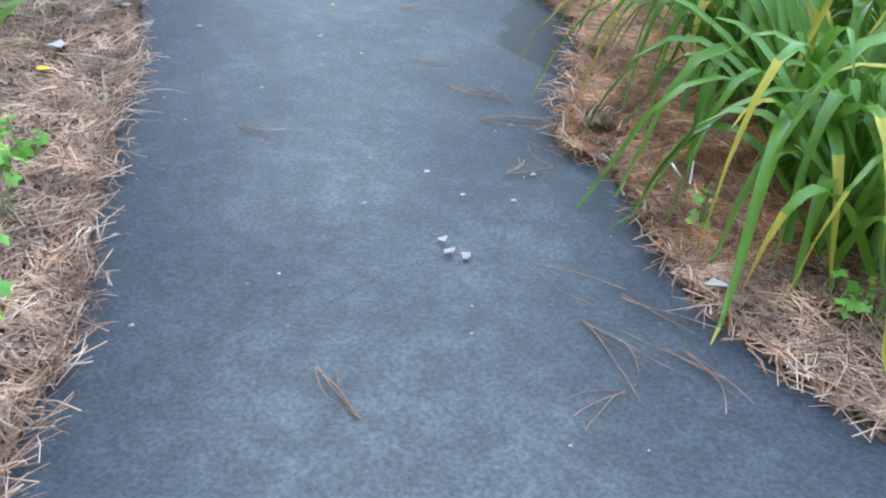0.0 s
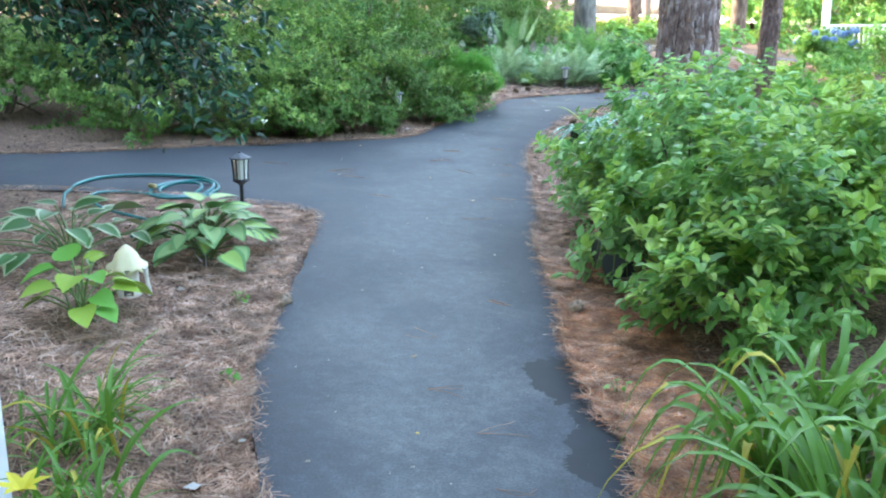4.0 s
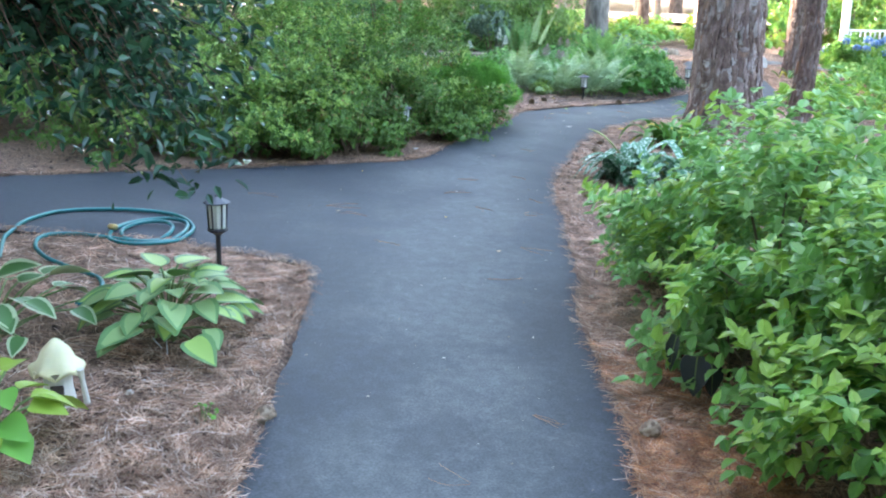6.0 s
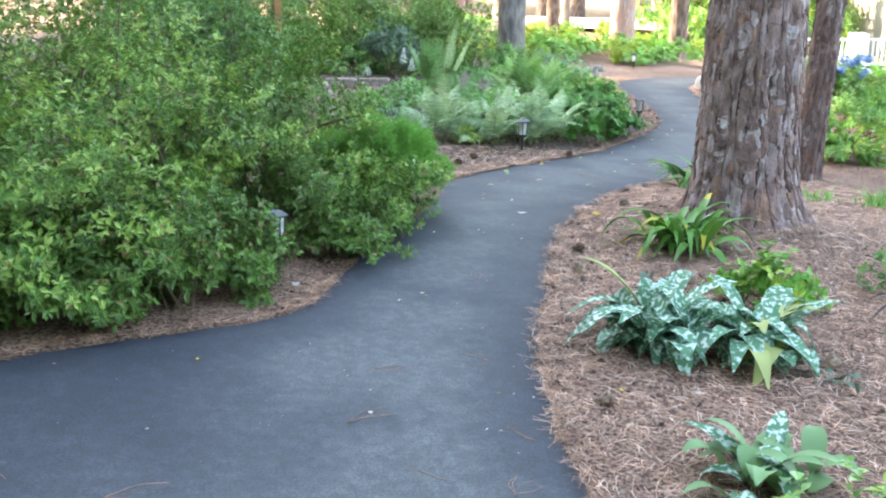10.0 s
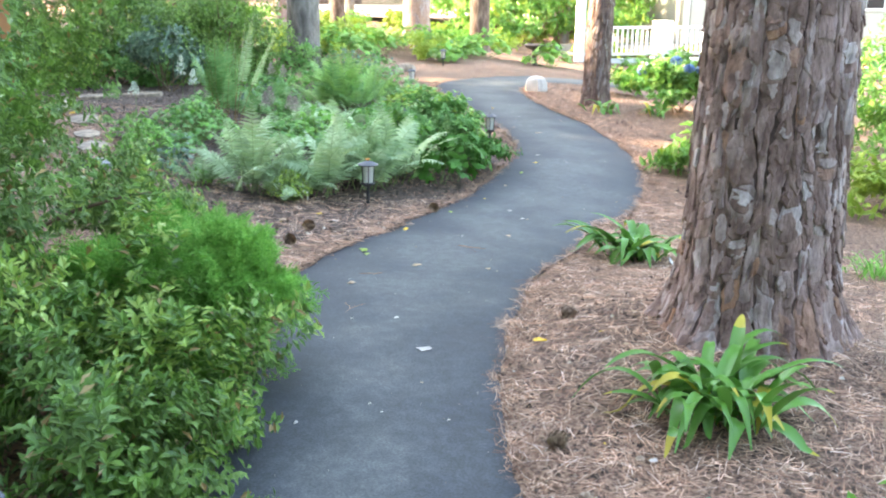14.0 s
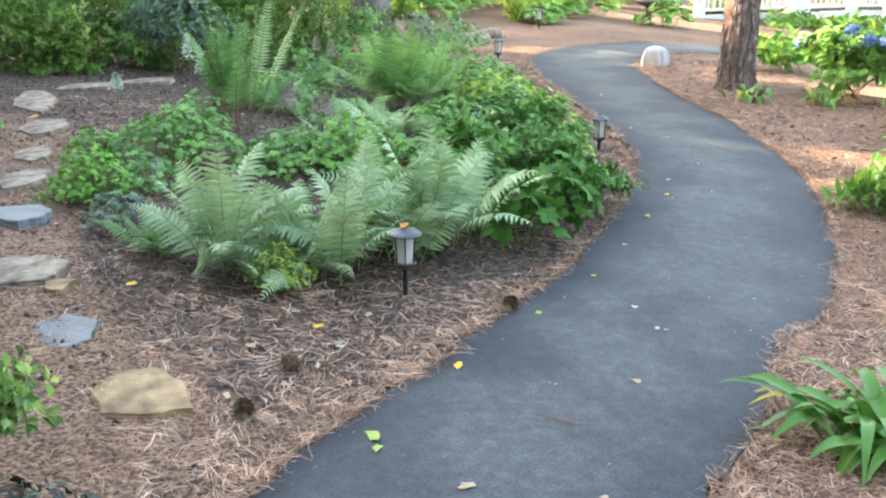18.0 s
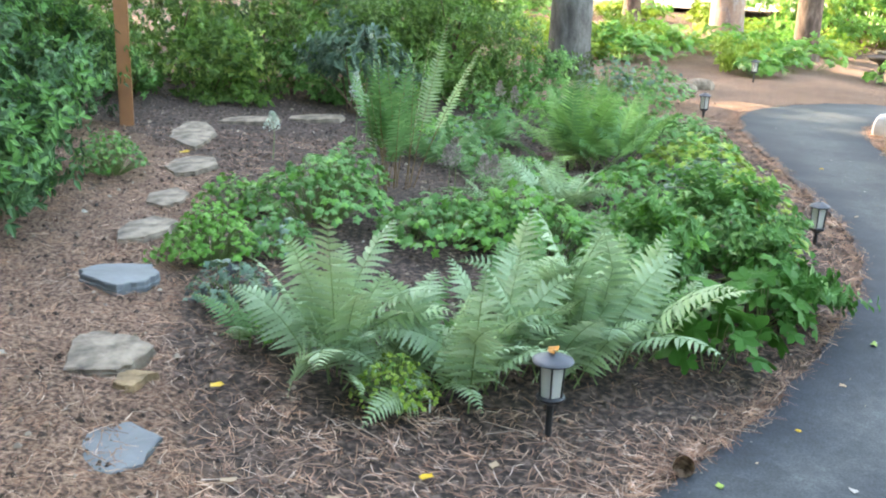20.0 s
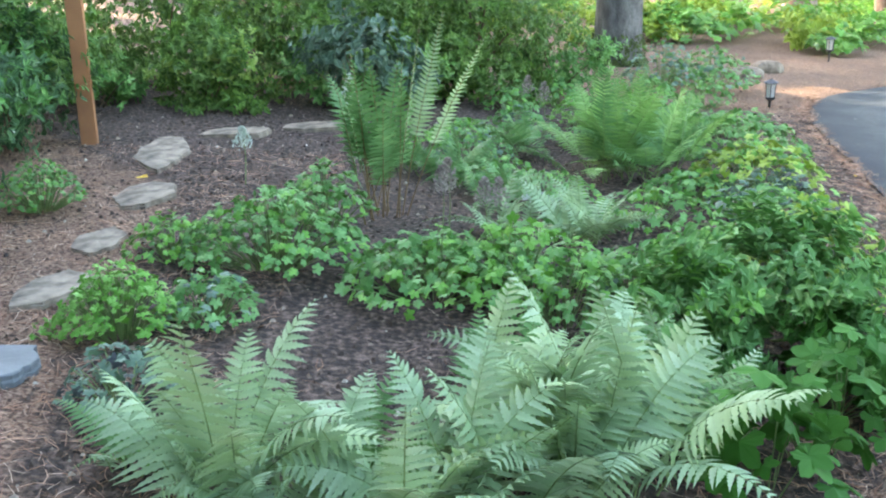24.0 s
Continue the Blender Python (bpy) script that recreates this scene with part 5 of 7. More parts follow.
# ---- first beds: daylilies, hostas ----
DL = "daylilies beside the path"
for k, (x, y, n, ln) in enumerate(((1.08, 1.12, 40, 0.68), (1.1, 1.42, 70, 0.84), (1.05, 1.85, 60, 0.8), (1.4, 1.22, 50, 0.82), (1.42, 1.7, 64, 0.9), (1.25, 2.1, 46, 0.8))):
    blade_clump("daylily", "clump of long arching green daylily leaves with some yellowed tips", x, y, n, ln, 0.026, (LILY, LILY_DRY), k, "daylily", DL, rise=1.02, droop=0.98, out=0.7, dry=0.03, tips=0.3, base=0.06, power=3.4)
for k, (x, y, n, ln) in enumerate(((-0.95, 2.1, 70, 0.48), (-0.86, 1.72, 34, 0.42), (-0.68, 1.62, 12, 0.3))):
    blade_clump("daylily", "thin clump of daylily leaves on the straw", x, y, n, ln, 0.014, (LILY, LILY_DRY), k + 20, "daylily", DL, droop=0.7, dry=0.15)
hosta("hosta", "hosta with large yellow-green leaves broadly edged in blue-green", -1.03, 4.16, 66, 0.155, (HOSTA_PALE, HOSTA_CENTRE), 1, True, 0.27, 0.27, HOSTA_LEAF, "blue-green leaf margin")
hosta("hosta", "hosta with dark green leaves edged in cream", -1.66, 4.05, 30, 0.15, (HOSTA_GREEN,), 2, True, 0.26, 0.36, HOSTA_RIM)
hosta("hosta", "bright green hosta on upright stalks", -1.3, 3.15, 20, 0.13, (MOUND_BRIGHT, CHARTREUSE), 3, height=0.26, spread=0.17)

blade_clump("dry_grass_tuft", "bleached tuft of dry grass bent over the straw", -0.42, 1.6, 44, 0.2, 0.003, (DEAD_GRASS,), 44, "dry grass", "", 0.4, 0.42, 0, 0.3, "grass", 0.85, 0.05)

# lungwort, broad-bladed plants and small growth on the right-hand bed
blade_clump("lungwort", "lungwort with long silver-spotted leaves", 1.36, 7.7, 80, 0.44, 0.11, (LUNGWORT, LUNGWORT_SUNLIT), 1, "lungwort", "lungworts in the bed", 1.3, 1.15, 0.03, 0.22, "blade", 0.68)
blade_clump("lungwort", "lungwort with silver-spotted leaves, some coloured sunlit yellow", 1.74, 7.62, 66, 0.42, 0.105, (LUNGWORT, LUNGWORT_SUNLIT), 3, "lungwort", "lungworts in the bed", 1.3, 1.15, 0.2, 0.22, "blade", 0.68)
blade_clump("lungwort", "smaller lungwort with narrow spotted leaves", 1.32, 6.5, 40, 0.3, 0.075, (HOSTA_LEAF, LUNGWORT), 2, "lungwort", "lungworts in the bed", 1.05, 0.7, 0.3, 0.25, "blade", 0.75)
for k, (x, y, n, ln) in enumerate(((1.97, 9.25, 90, 0.4), (2.85, 11.35, 60, 0.36), (5.5, 16.85, 16, 0.34), (5.95, 16.45, 12, 0.36))):
    blade_clump("broad_bladed_plant", "clump of broad glossy green blades with yellowed lower leaves", x, y, n, ln, 0.05, (CASTIRON, LILY_DRY), k + 5, "plant", "broad-bladed clumps", 1.05, 0.8, 0.05, 0.35, "blade", 0.85, power=2.6, tips=0.12)

# ---- the fern bed ----
for k, (x, y, n, ln, lean) in enumerate(((0.95, 13.22, 18, 0.62, 1.45), (1.06, 13.12, 9, 0.42, 1.5), (1.38, 13.08, 16, 0.54, 1.5), (1.55, 13.22, 14, 0.62, 1.4), (1.84, 13.3, 19, 0.62, 1.5), (2.02, 13.48, 16, 0.68, 1.5), (1.68, 13.55, 10, 0.7, 1.3))):
    fern("silver_fern", "silvery grey-green painted fern with upright arching fronds", x, y, n, ln, (FERN_SILVER, FERN_PALE), k, 0.22, 1.12, 0.45, 18, pwide=0.36, out=0.6, leaning=(0.45, lean), hang=0.34, taper=0.9, tuft=0.07)
for k, (x, y, n, ln) in enumerate(((1.78, 13.85, 18, 0.5), (2.22, 13.82, 20, 0.5), (1.3, 13.38, 14, 0.42), (2.05, 13.98, 14, 0.42), (0.72, 13.42, 12, 0.36))):
    fern("green_fern", "grey-green fern growing among the silvery ferns", x, y, n, ln, (FERN_MID, FERN_SILVER), 40 + k, 0.2, 1.0, 0.42, 16, out=0.7, leaning=(0.4, 1.5), hang=0.3)
fern("tall_fern", "tall upright fern with russet stalks", 1.18, 15.8, 15, 0.82, (FERN_MID,), 11, 0.16, 1.08, 0.12, 20, out=0.3, stem=RUST_STEM, bare=0.38, leaning=(0.1, 1.35), tuft=0.06)
fern("tall_fern", "pale fertile fern fronds standing above the rest", 1.26, 15.78, 3, 1.12, (FERN_PALE,), 71, 0.075, 1.05, 0.06, 30, out=0.3, spread=(-0.5, 0.6), stem=RUST_STEM, bare=0.4, leaning=(0.4, 1.3), tuft=0.03)
fern("bright_fern", "bright yellow-green fern with lacy fronds", 2.48, 16.75, 54, 0.7, (FERN_BRIGHT, FERN_MID), 13, 0.2, 1.02, 0.3, 26, out=0.62, pwide=0.24, tuft=0.13, bare=0.24, leaning=(0.15, 1.6))
fern("silver_fern", "low silvery painted fern", 2.1, 15.55, 16, 0.5, (FERN_SILVER, FERN_PALE), 15, 0.22, 0.8, 0.4, 15, out=0.85)
fern("green_fern", "low dark green fern in the bed", 1.72, 16.05, 16, 0.45, (FERN_MID,), 17, 0.2, 0.8, 0.4, 15, out=0.85)

# ---- lamps ----
def path_lamp(x, y, rz, tall, sides, brim):
    drop = 0.396 - tall
    ob = thing("path_lamp", x, y, gz(x, y) - drop, "black stake lantern with a grey cap and frosted white panes", "path lamp", "lamps along the path", rz=rz)
    part("stake", lathe([(0.005, drop - 0.04), (0.011, drop), (0.011, 0.2), (0.014, 0.205)], 12), BLACK_PAINT, ob)
    part("collar", lathe([(0.014, 0.2), (0.03, 0.212), (0.045, 0.22), (0.047, 0.228), (0.04, 0.234)], sides), BLACK_PAINT, ob)
    part("pane", lathe([(0.035, 0.232), (0.04, 0.348)], sides), FROST, ob, "frosted white pane")
    for k in range(6):
        a = k * math.pi / 3
        b = Blades()
        b.tube([(0.038 * math.cos(a), 0.038 * math.sin(a), 0.23), (0.045 * math.cos(a), 0.045 * math.sin(a), 0.352)], 0.0034, 4)
        piece("frame_bar", b.mesh("frame_bar", BLACK_PAINT), ob)
    part("roof", lathe([(brim - 0.008, 0.344), (brim, 0.347), (brim, 0.352), (brim * 0.8, 0.358), (brim * 0.5, 0.367), (0.012, 0.376)], sides), ROOF_GREY, ob, "weathered grey cap", smooth=sides > 8)
    part("finial", lathe([(0.006, 0.373), (0.008, 0.378), (0.003, 0.384)], 8), BLACK_PAINT, ob)
    return ob


for x, y, rz, tall, sides, brim in ((-1.0, 4.91, 10, 0.4, 8, 0.06), (-0.3, 8.7, 0, 0.34, 8, 0.059), (1.697, 12.84, 20, 0.312, 20, 0.067), (3.5, 15.25, 5, 0.26, 6, 0.06), (4.05, 19.45, 15, 0.25, 6, 0.064), (5.6, 22.7, 0, 0.3, 6, 0.064)):
    path_lamp(x, y, rz, tall, sides, brim)


# ---- hose ----
def hose():
    ob = thing("garden_hose", -1.6, 5.6, 0, "coiled teal garden hose lying across the bed and path", "hose")
    pts = [(-2.04, 5.03), (-2.19, 5.48), (-2.14, 5.85), (-2.0, 5.98), (-1.7, 6.03), (-1.45, 5.97), (-1.3, 5.75), (-1.28, 5.52), (-1.38, 5.37), (-1.55, 5.33), (-1.69, 5.45), (-1.68, 5.7), (-1.54, 5.86), (-1.36, 5.8), (-1.3, 5.6),
           (-1.38, 5.43), (-1.56, 5.42), (-1.66, 5.58), (-1.58, 5.76), (-1.42, 5.74), (-1.36, 5.55), (-1.48, 5.4), (-1.68, 5.47), (-1.88, 5.53), (-2.02, 5.42), (-1.9, 5.1), (-1.6, 4.86), (-1.42, 4.7), (-1.5, 4.35)]
    c = resample(pts, 0.03)
    c = resample(c[::3], 0.02)
    h = np.array([max(gz(x, y), path_z(x, y) if edge_distance(x, y) < 0 else -9) for x, y in c]) + 0.012
    h += 0.016 * np.clip(np.sin(np.linspace(0, 40, len(c))), 0, 1) * np.exp(-((c[:, 0] + 1.5) ** 2 + (c[:, 1] - 5.62) ** 2) / 0.1)
    b = Blades()
    b.tube(np.c_[c[:, 0] + 1.6, c[:, 1] - 5.6, h], 0.0105, 8)
    piece("tube", b.mesh("tube", HOSE, True), ob)
    part("coupling", lathe([(0.013, 0), (0.016, 0.01), (0.016, 0.04), (0.012, 0.05)], 12), BRASS, ob, "brass coupling", m=pose(-0.1, -0.02, 0.235, 90, 0, 60))


hose()


# ---- little house ornament ----
def birdhouse():
    x, y = -1.22, 3.5
    ob = thing("house_ornament", x, y, gz(x, y), "small cream ornament house with a flared scalloped roof", "garden ornament", rz=15)
    part("wall", lathe([(0.05, 0.0), (0.052, 0.02), (0.045, 0.06), (0.042, 0.13)], 18), CREAM_PALE, ob)
    bm = lathe([(0.082, 0.115), (0.08, 0.128), (0.058, 0.155), (0.045, 0.185), (0.022, 0.21), (0.008, 0.222)], 24)
    for v in bm.verts:
        a = math.atan2(v.co.y, v.co.x)
        if v.co.z < 0.13:
            v.co.z += 0.012 * math.cos(a * 6)
            v.co.xy *= 1 + 0.06 * math.cos(a * 6)
    part("roof", bm, CREAM, ob, "pale yellow scalloped roof", True)
    part("door", box(0.04, 0.008, 0.07, 0.002, (0, -0.047, 0.045)), BIRDBATH, ob, "dark doorway")
    part("leg", lathe([(0.01, 0.0), (0.008, 0.09), (0.012, 0.13)], 8), CREAM_PALE, ob, m=pose(0.085, -0.02, 0, 8, -6, 0))


birdhouse()


# ---- stepping stones ----
def stone(name, x, y, rx, ry, h, mat, label, seed, category="stepping stone", group="stepping stones", n=7, sink=0.02, rz=0.0, jag=0.13, dome=False):
    """A split stone: straight, chipped edges between uneven corners, and layers that step back towards the top."""
    r = np.random.default_rng(seed)
    a = np.linspace(0, 2 * np.pi, n, endpoint=False) + r.normal(0, 0.2, n) + r.uniform(0, 1)
    q = 1 + r.normal(0, jag, n)
    corner = np.c_[np.cos(a) * rx * q, np.sin(a) * ry * q]
    o = []
    for p0, p1 in zip(corner, np.roll(corner, -1, 0)):
        for u in (0.0, 0.25, 0.5, 0.75):
            o.append(p0 * (1 - u) + p1 * u + (r.normal(0, 0.035, 2) * min(rx, ry) if u else 0))
    o = np.array(o)
    k = len(o)
    rows = [(1.03, -sink), (1.03, h * 0.35), (1.0, h * 0.42), (1.005, h * 0.86), (0.965, h), (0.6, h * 1.05)]
    if dome:
        rows = [(0.96, -sink), (1.03, h * 0.2), (1.0, h * 0.5), (0.86, h * 0.78), (0.62, h * 0.94), (0.3, h)]
    v = np.vstack([np.c_[o * s_ + (r.normal(0, 0.012, (k, 2)) * min(rx, ry) if 0 < z < h else 0), np.full(k, z) + (r.normal(0, 0.002 if s_ > 0.98 else 0.0005, k) if z > 0 else 0)] for s_, z in rows] + [np.c_[0, 0, h * 1.03]])
    m = len(rows) - 1
    f = [(j * k + i, j * k + (i + 1) % k, (j + 1) * k + (i + 1) % k, (j + 1) * k + i) for j in range(m) for i in range(k)] + [(m * k + i, m * k + (i + 1) % k, (m + 1) * k) for i in range(k)]
    ob = new(name, mesh_of(name, v, f, mat))
    ob.matrix_world = pose(x, y, gz(x, y), r.normal(0, 1.2), r.normal(0, 1.2), rz)
    return tagged(ob, label, category, group)


for k, (x, y, rx, ry, h, m, rz) in enumerate(((0.69, 12.02, 0.155, 0.25, 0.018, SAND_STONE, 22), (0.4, 12.56, 0.13, 0.15, 0.008, SLATE, 0), (0.2, 13.16, 0.17, 0.165, 0.03, STONE, 10), (0.35, 12.98, 0.06, 0.075, 0.025, SAND_STONE, 0), (0.1, 13.9, 0.16, 0.16, 0.04, SLATE, 5), (0.01, 14.58, 0.12, 0.19, 0.025, STONE, -10),
                                       (-0.02, 15.19, 0.12, 0.16, 0.015, STONE, 0), (-0.02, 15.93, 0.15, 0.25, 0.022, STONE, 0), (-0.19, 16.8, 0.14, 0.36, 0.022, STONE, 10), (0.08, 17.42, 0.22, 0.12, 0.022, STONE, 10), (0.56, 17.75, 0.26, 0.13, 0.022, STONE, 15))):
    stone("stepping_stone", x, y, rx, ry, h, m, "blue-grey slate stepping stone" if m is SLATE else "tan sandstone stepping stone" if m is SAND_STONE else "rough pale flagstone stepping stone", k, rz=rz)
stone("boulder", 5.62, 19.0, 0.135, 0.1, 0.2, BOULDER, "pale rounded boulder beside the path", 30, "boulder", "boulders", n=9, jag=0.1, dome=True)
for k, (x, y, r, h) in enumerate(((4.3, 21.2, 0.2, 0.1), (4.65, 21.7, 0.17, 0.12), (4.0, 21.3, 0.15, 0.09))):
    stone("boulder", x, y, r, r * 0.8, h, STONE, "weathered tan boulder beside the path", 40 + k, "boulder", "boulders", dome=True)

# cedar post
post = thing("wooden_post", -0.66, 16.95, gz(-0.66, 16.95) - 0.05, "square red-brown cedar post set in the bed", "post", rz=12)
part("post", box(0.09, 0.09, 2.4, 0.004, (0, 0, 1.2)), CEDAR, post)
white_post = thing("white_post", -1.02, 1.62, gz(-1.02, 1.62) - 0.05, "white painted square post beside the daylilies", "post")
part("post", box(0.09, 0.09, 1.6, 0.005, (0, 0, 0.8)), WHITE_PAINT, white_post)
part("cap", box(0.115, 0.115, 0.03, 0.006, (0, 0, 1.615)), WHITE_PAINT, white_post)
tagged(white_post, group="")

# ---- mounds and flowers of the fern bed ----
GREENS = (MOUND, MOUND_BRIGHT)
for k, (x, y, rx, ry, h, mats, n, leaf, kind, label) in enumerate((
        (0.78, 15.0, 0.33, 0.27, 0.27, GREENS, 330, 0.065, "maple", "green mound of cut leaves"), (0.39, 14.24, 0.18, 0.16, 0.22, (MOUND_BRIGHT, FINE_GREEN), 300, 0.045, "round", "low bright green mound of small leaves"),
        (0.66, 14.4, 0.16, 0.16, 0.16, (MOUND, BLUE_LEAF), 110, 0.06, "maple", "low dark green mound of lobed leaves"), (0.55, 13.75, 0.16, 0.16, 0.15, (BLUE_LEAF, PURPLE_LEAF), 70, 0.06, "round", "small mound of blue-grey leaves"),
        (1.45, 14.75, 0.3, 0.28, 0.22, GREENS, 150, 0.075, "maple", "green mound of lobed leaves"), (1.8, 14.85, 0.32, 0.3, 0.26, (MOUND_BRIGHT, MOUND), 170, 0.08, "maple", "fresh green mound of lobed leaves"),
        (0.92, 15.55, 0.2, 0.16, 0.26, GREENS, 120, 0.07, "maple", "green mound of cut leaves"), (0.36, 15.02, 0.17, 0.15, 0.16, (MOUND_BRIGHT, MOUND), 130, 0.05, "maple", "green mound of cut leaves"),
        (3.1, 15.95, 0.27, 0.25, 0.22, (BLUE_LEAF, PURPLE_LEAF), 150, 0.075, "round", "blue-grey mound of rounded leaves"), (3.2, 16.6, 0.32, 0.28, 0.24, (CHARTREUSE, MOUND_BRIGHT), 170, 0.08, "round", "chartreuse mound of rounded leaves"),
        (2.95, 14.8, 0.26, 0.24, 0.4, (CHARTREUSE, MOUND_BRIGHT), 170, 0.075, "round", "yellow-green mound of rounded leaves"), (2.42, 13.5, 0.2, 0.2, 0.3, (MAPLE,), 34, 0.16, "maple", "plant with large maple-like green leaves"),
        (2.57, 13.58, 0.16, 0.18, 0.2, (MAPLE,), 20, 0.15, "maple", "plant with large maple-like green leaves"), (2.72, 13.78, 0.2, 0.2, 0.3, (MAPLE,), 34, 0.13, "maple", "plant with large maple-like green leaves"), (2.75, 14.0, 0.2, 0.25, 0.2, (MAPLE,), 50, 0.12, "maple", "plant with large maple-like green leaves"), (3.3, 17.4, 0.35, 0.35, 0.26, GREENS, 170, 0.09, "maple", "green mound of lobed leaves"),
        (2.85, 17.6, 0.3, 0.3, 0.3, GREENS, 150, 0.09, "maple", "green mound of lobed leaves"), (2.5, 15.85, 0.3, 0.2, 0.13, GREENS, 90, 0.08, "maple", "low green mound of lobed leaves"), (1.9, 17.6, 0.25, 0.22, 0.2, (MOUND, BLUE_LEAF), 100, 0.08, "round", "dark green mound of leaves"),
        (1.2, 12.95, 0.13, 0.1, 0.15, (CHARTREUSE, MOUND_BRIGHT), 220, 0.026, "round", "small bright green seedling mound"), (0.72, 13.45, 0.08, 0.08, 0.09, (MOUND_BRIGHT,), 30, 0.05, "round", "small bright green seedling"),
        (-0.42, 15.6, 0.17, 0.17, 0.2, (MOUND, MOUND_BRIGHT), 240, 0.04, "maple", "low ferny green mound"), (-0.75, 14.9, 0.2, 0.2, 0.2, (MOUND, MOUND_BRIGHT), 160, 0.045, "maple", "low ferny green mound"),
        (0.15, 14.2, 0.07, 0.07, 0.05, (MOUND_BRIGHT,), 18, 0.035, "round", "tiny green seedling beside a stone"),
        (3.75, 20.3, 0.35, 0.3, 0.32, (MOUND, BLUE_LEAF), 170, 0.09, "round", "dark green mound beside the path"), (3.3, 20.2, 0.3, 0.3, 0.35, (BLUE_LEAF, MOUND), 170, 0.07, "maple", "feathery grey-green mound by the path"))):
    big = 1.22 if n > 60 else 1.0
    mound("perennial", label, x, y, rx * big, ry * big, h * 1.15, mats, int(n * big ** 2 * (1.15 if leaf < 0.1 else 0.8)), leaf * (0.86 if leaf < 0.1 else 1.08), k, kind)
# lower growth that fills the bed between them
g = np.random.default_rng(77)
fill = [(1.3, 14.85), (1.5, 15.0), (1.7, 14.9), (1.75, 16.5), (1.6, 16.9), (2.0, 16.2), (1.3, 17.1), (1.55, 17.6), (2.35, 17.5), (2.75, 16.3), (2.6, 17.2),
        (3.0, 18.1), (3.4, 18.2), (3.25, 18.7), (2.4, 18.2), (2.8, 18.5), (2.25, 15.0), (2.75, 15.35), (2.2, 14.65), (1.95, 14.6), (3.5, 19.3), (3.0, 19.3), (2.3, 19.2), (1.9, 18.75)]
KINDS = (((MOUND, MOUND_BRIGHT), "maple", "low green plant with cut leaves"), ((MOUND_BRIGHT, MOUND), "round", "low fresh green plant with small rounded leaves"), ((MOUND, BLUE_LEAF), "maple", "low blue-green plant with lobed leaves"), ((MOUND, MOUND_BRIGHT), "round", "low green plant with rounded leaves"))
for k, (x, y) in enumerate(fill):
    mats, kind, label = KINDS[int(g.integers(4))]
    q = g.uniform(0.16, 0.28)
    mound("perennial", label, x, y, q, q * 0.9, g.uniform(0.12, 0.28), mats, int(2100 * q * q) + 50, g.uniform(0.04, 0.07), 900 + k, kind)
for k, (x, y, n, ln, m) in enumerate(((1.75, 15.55, 10, 0.42, (FERN_SILVER, FERN_PALE)), (2.15, 15.6, 12, 0.5, (FERN_SILVER, FERN_PALE)), (1.5, 16.5, 12, 0.45, (FERN_MID,)), (1.9, 17.3, 12, 0.5, (FERN_MID,)), (2.75, 17.7, 14, 0.55, (FERN_BRIGHT,)), (1.25, 16.7, 10, 0.4, (FERN_MID,)))):
    fern("bed_fern", "low fern with spreading green fronds" if len(m) == 1 else "low silvery painted fern", x, y, n, ln, m, 950 + k, 0.2, 0.85, 0.4, 15)
shrub("leafy_perennial", "dense leafy perennial with small green leaves", 2.66, 14.55, 0.46, 0.5, 0.5, (MOUND, MINT), 620, 0.055, 0.5, 6, 140, "perennials in the bed", 0.4, "plant", 0.05, stem_mat=STEM, low=-0.3)
shrub("leafy_perennial", "dense leafy perennial with small green leaves", 2.92, 14.12, 0.26, 0.3, 0.34, (MAPLE, MOUND), 260, 0.05, 0.5, 6, 142, "perennials in the bed", 0.4, "plant", 0.05, stem_mat=STEM, low=-0.3)
shrub("leafy_perennial", "dense leafy perennial with small green leaves", 2.3, 14.3, 0.3, 0.3, 0.38, (MOUND, MOUND_BRIGHT), 240, 0.055, 0.5, 6, 141, "perennials in the bed", 0.4, "plant", 0.05, stem_mat=STEM, low=-0.3)


def plume(x, y, h, mat, label, w=0.02, seed=0):
    ob = thing("astilbe_plume", x, y, gz(x, y), label, "flower", "flower plumes in the bed")
    s, b = Blades(), Blades()
    s.tube([(0, 0, 0), (0.01, 0, h * 0.5), (0.0, 0.01, h)], np.array([0.003, 0.002, 0.001]), 5)
    r = np.random.default_rng(seed)
    n = 240
    q = r.random(n) ** 0.8
    a = r.uniform(0, 2 * np.pi, n)
    rad = w * (1 - q) ** 0.7 * r.random(n)
    p = np.c_[rad * np.cos(a), rad * np.sin(a), h * (0.62 + 0.38 * q)]
    b.leaves(p, np.c_[np.cos(a), np.sin(a), 0.8 + 0 * a], r.normal(0, 1, (n, 3)), 0.016, 0.009)
    piece("stalk", s.mesh("stalk", STEM), ob)
    piece("plume", b.mesh("plume", mat), ob)


for k, (x, y, h, m) in enumerate(((1.5, 15.35, 0.4, PINK_PETAL), (1.66, 15.3, 0.34, PINK_PETAL), (1.72, 15.38, 0.33, PINK_PETAL), (1.47, 15.42, 0.35, PINK_PETAL), (0.42, 16.2, 0.3, WHITE_PETAL), (0.9, 16.9, 0.5, WHITE_PETAL), (0.98, 16.6, 0.4, WHITE_PETAL), (2.1, 18.0, 0.35, PINK_PETAL), (2.0, 18.2, 0.35, PINK_PETAL))):
    plume(x, y, h, m, "fading pink astilbe plume" if m is PINK_PETAL else "white astilbe plume on a thin stalk", 0.06, k)


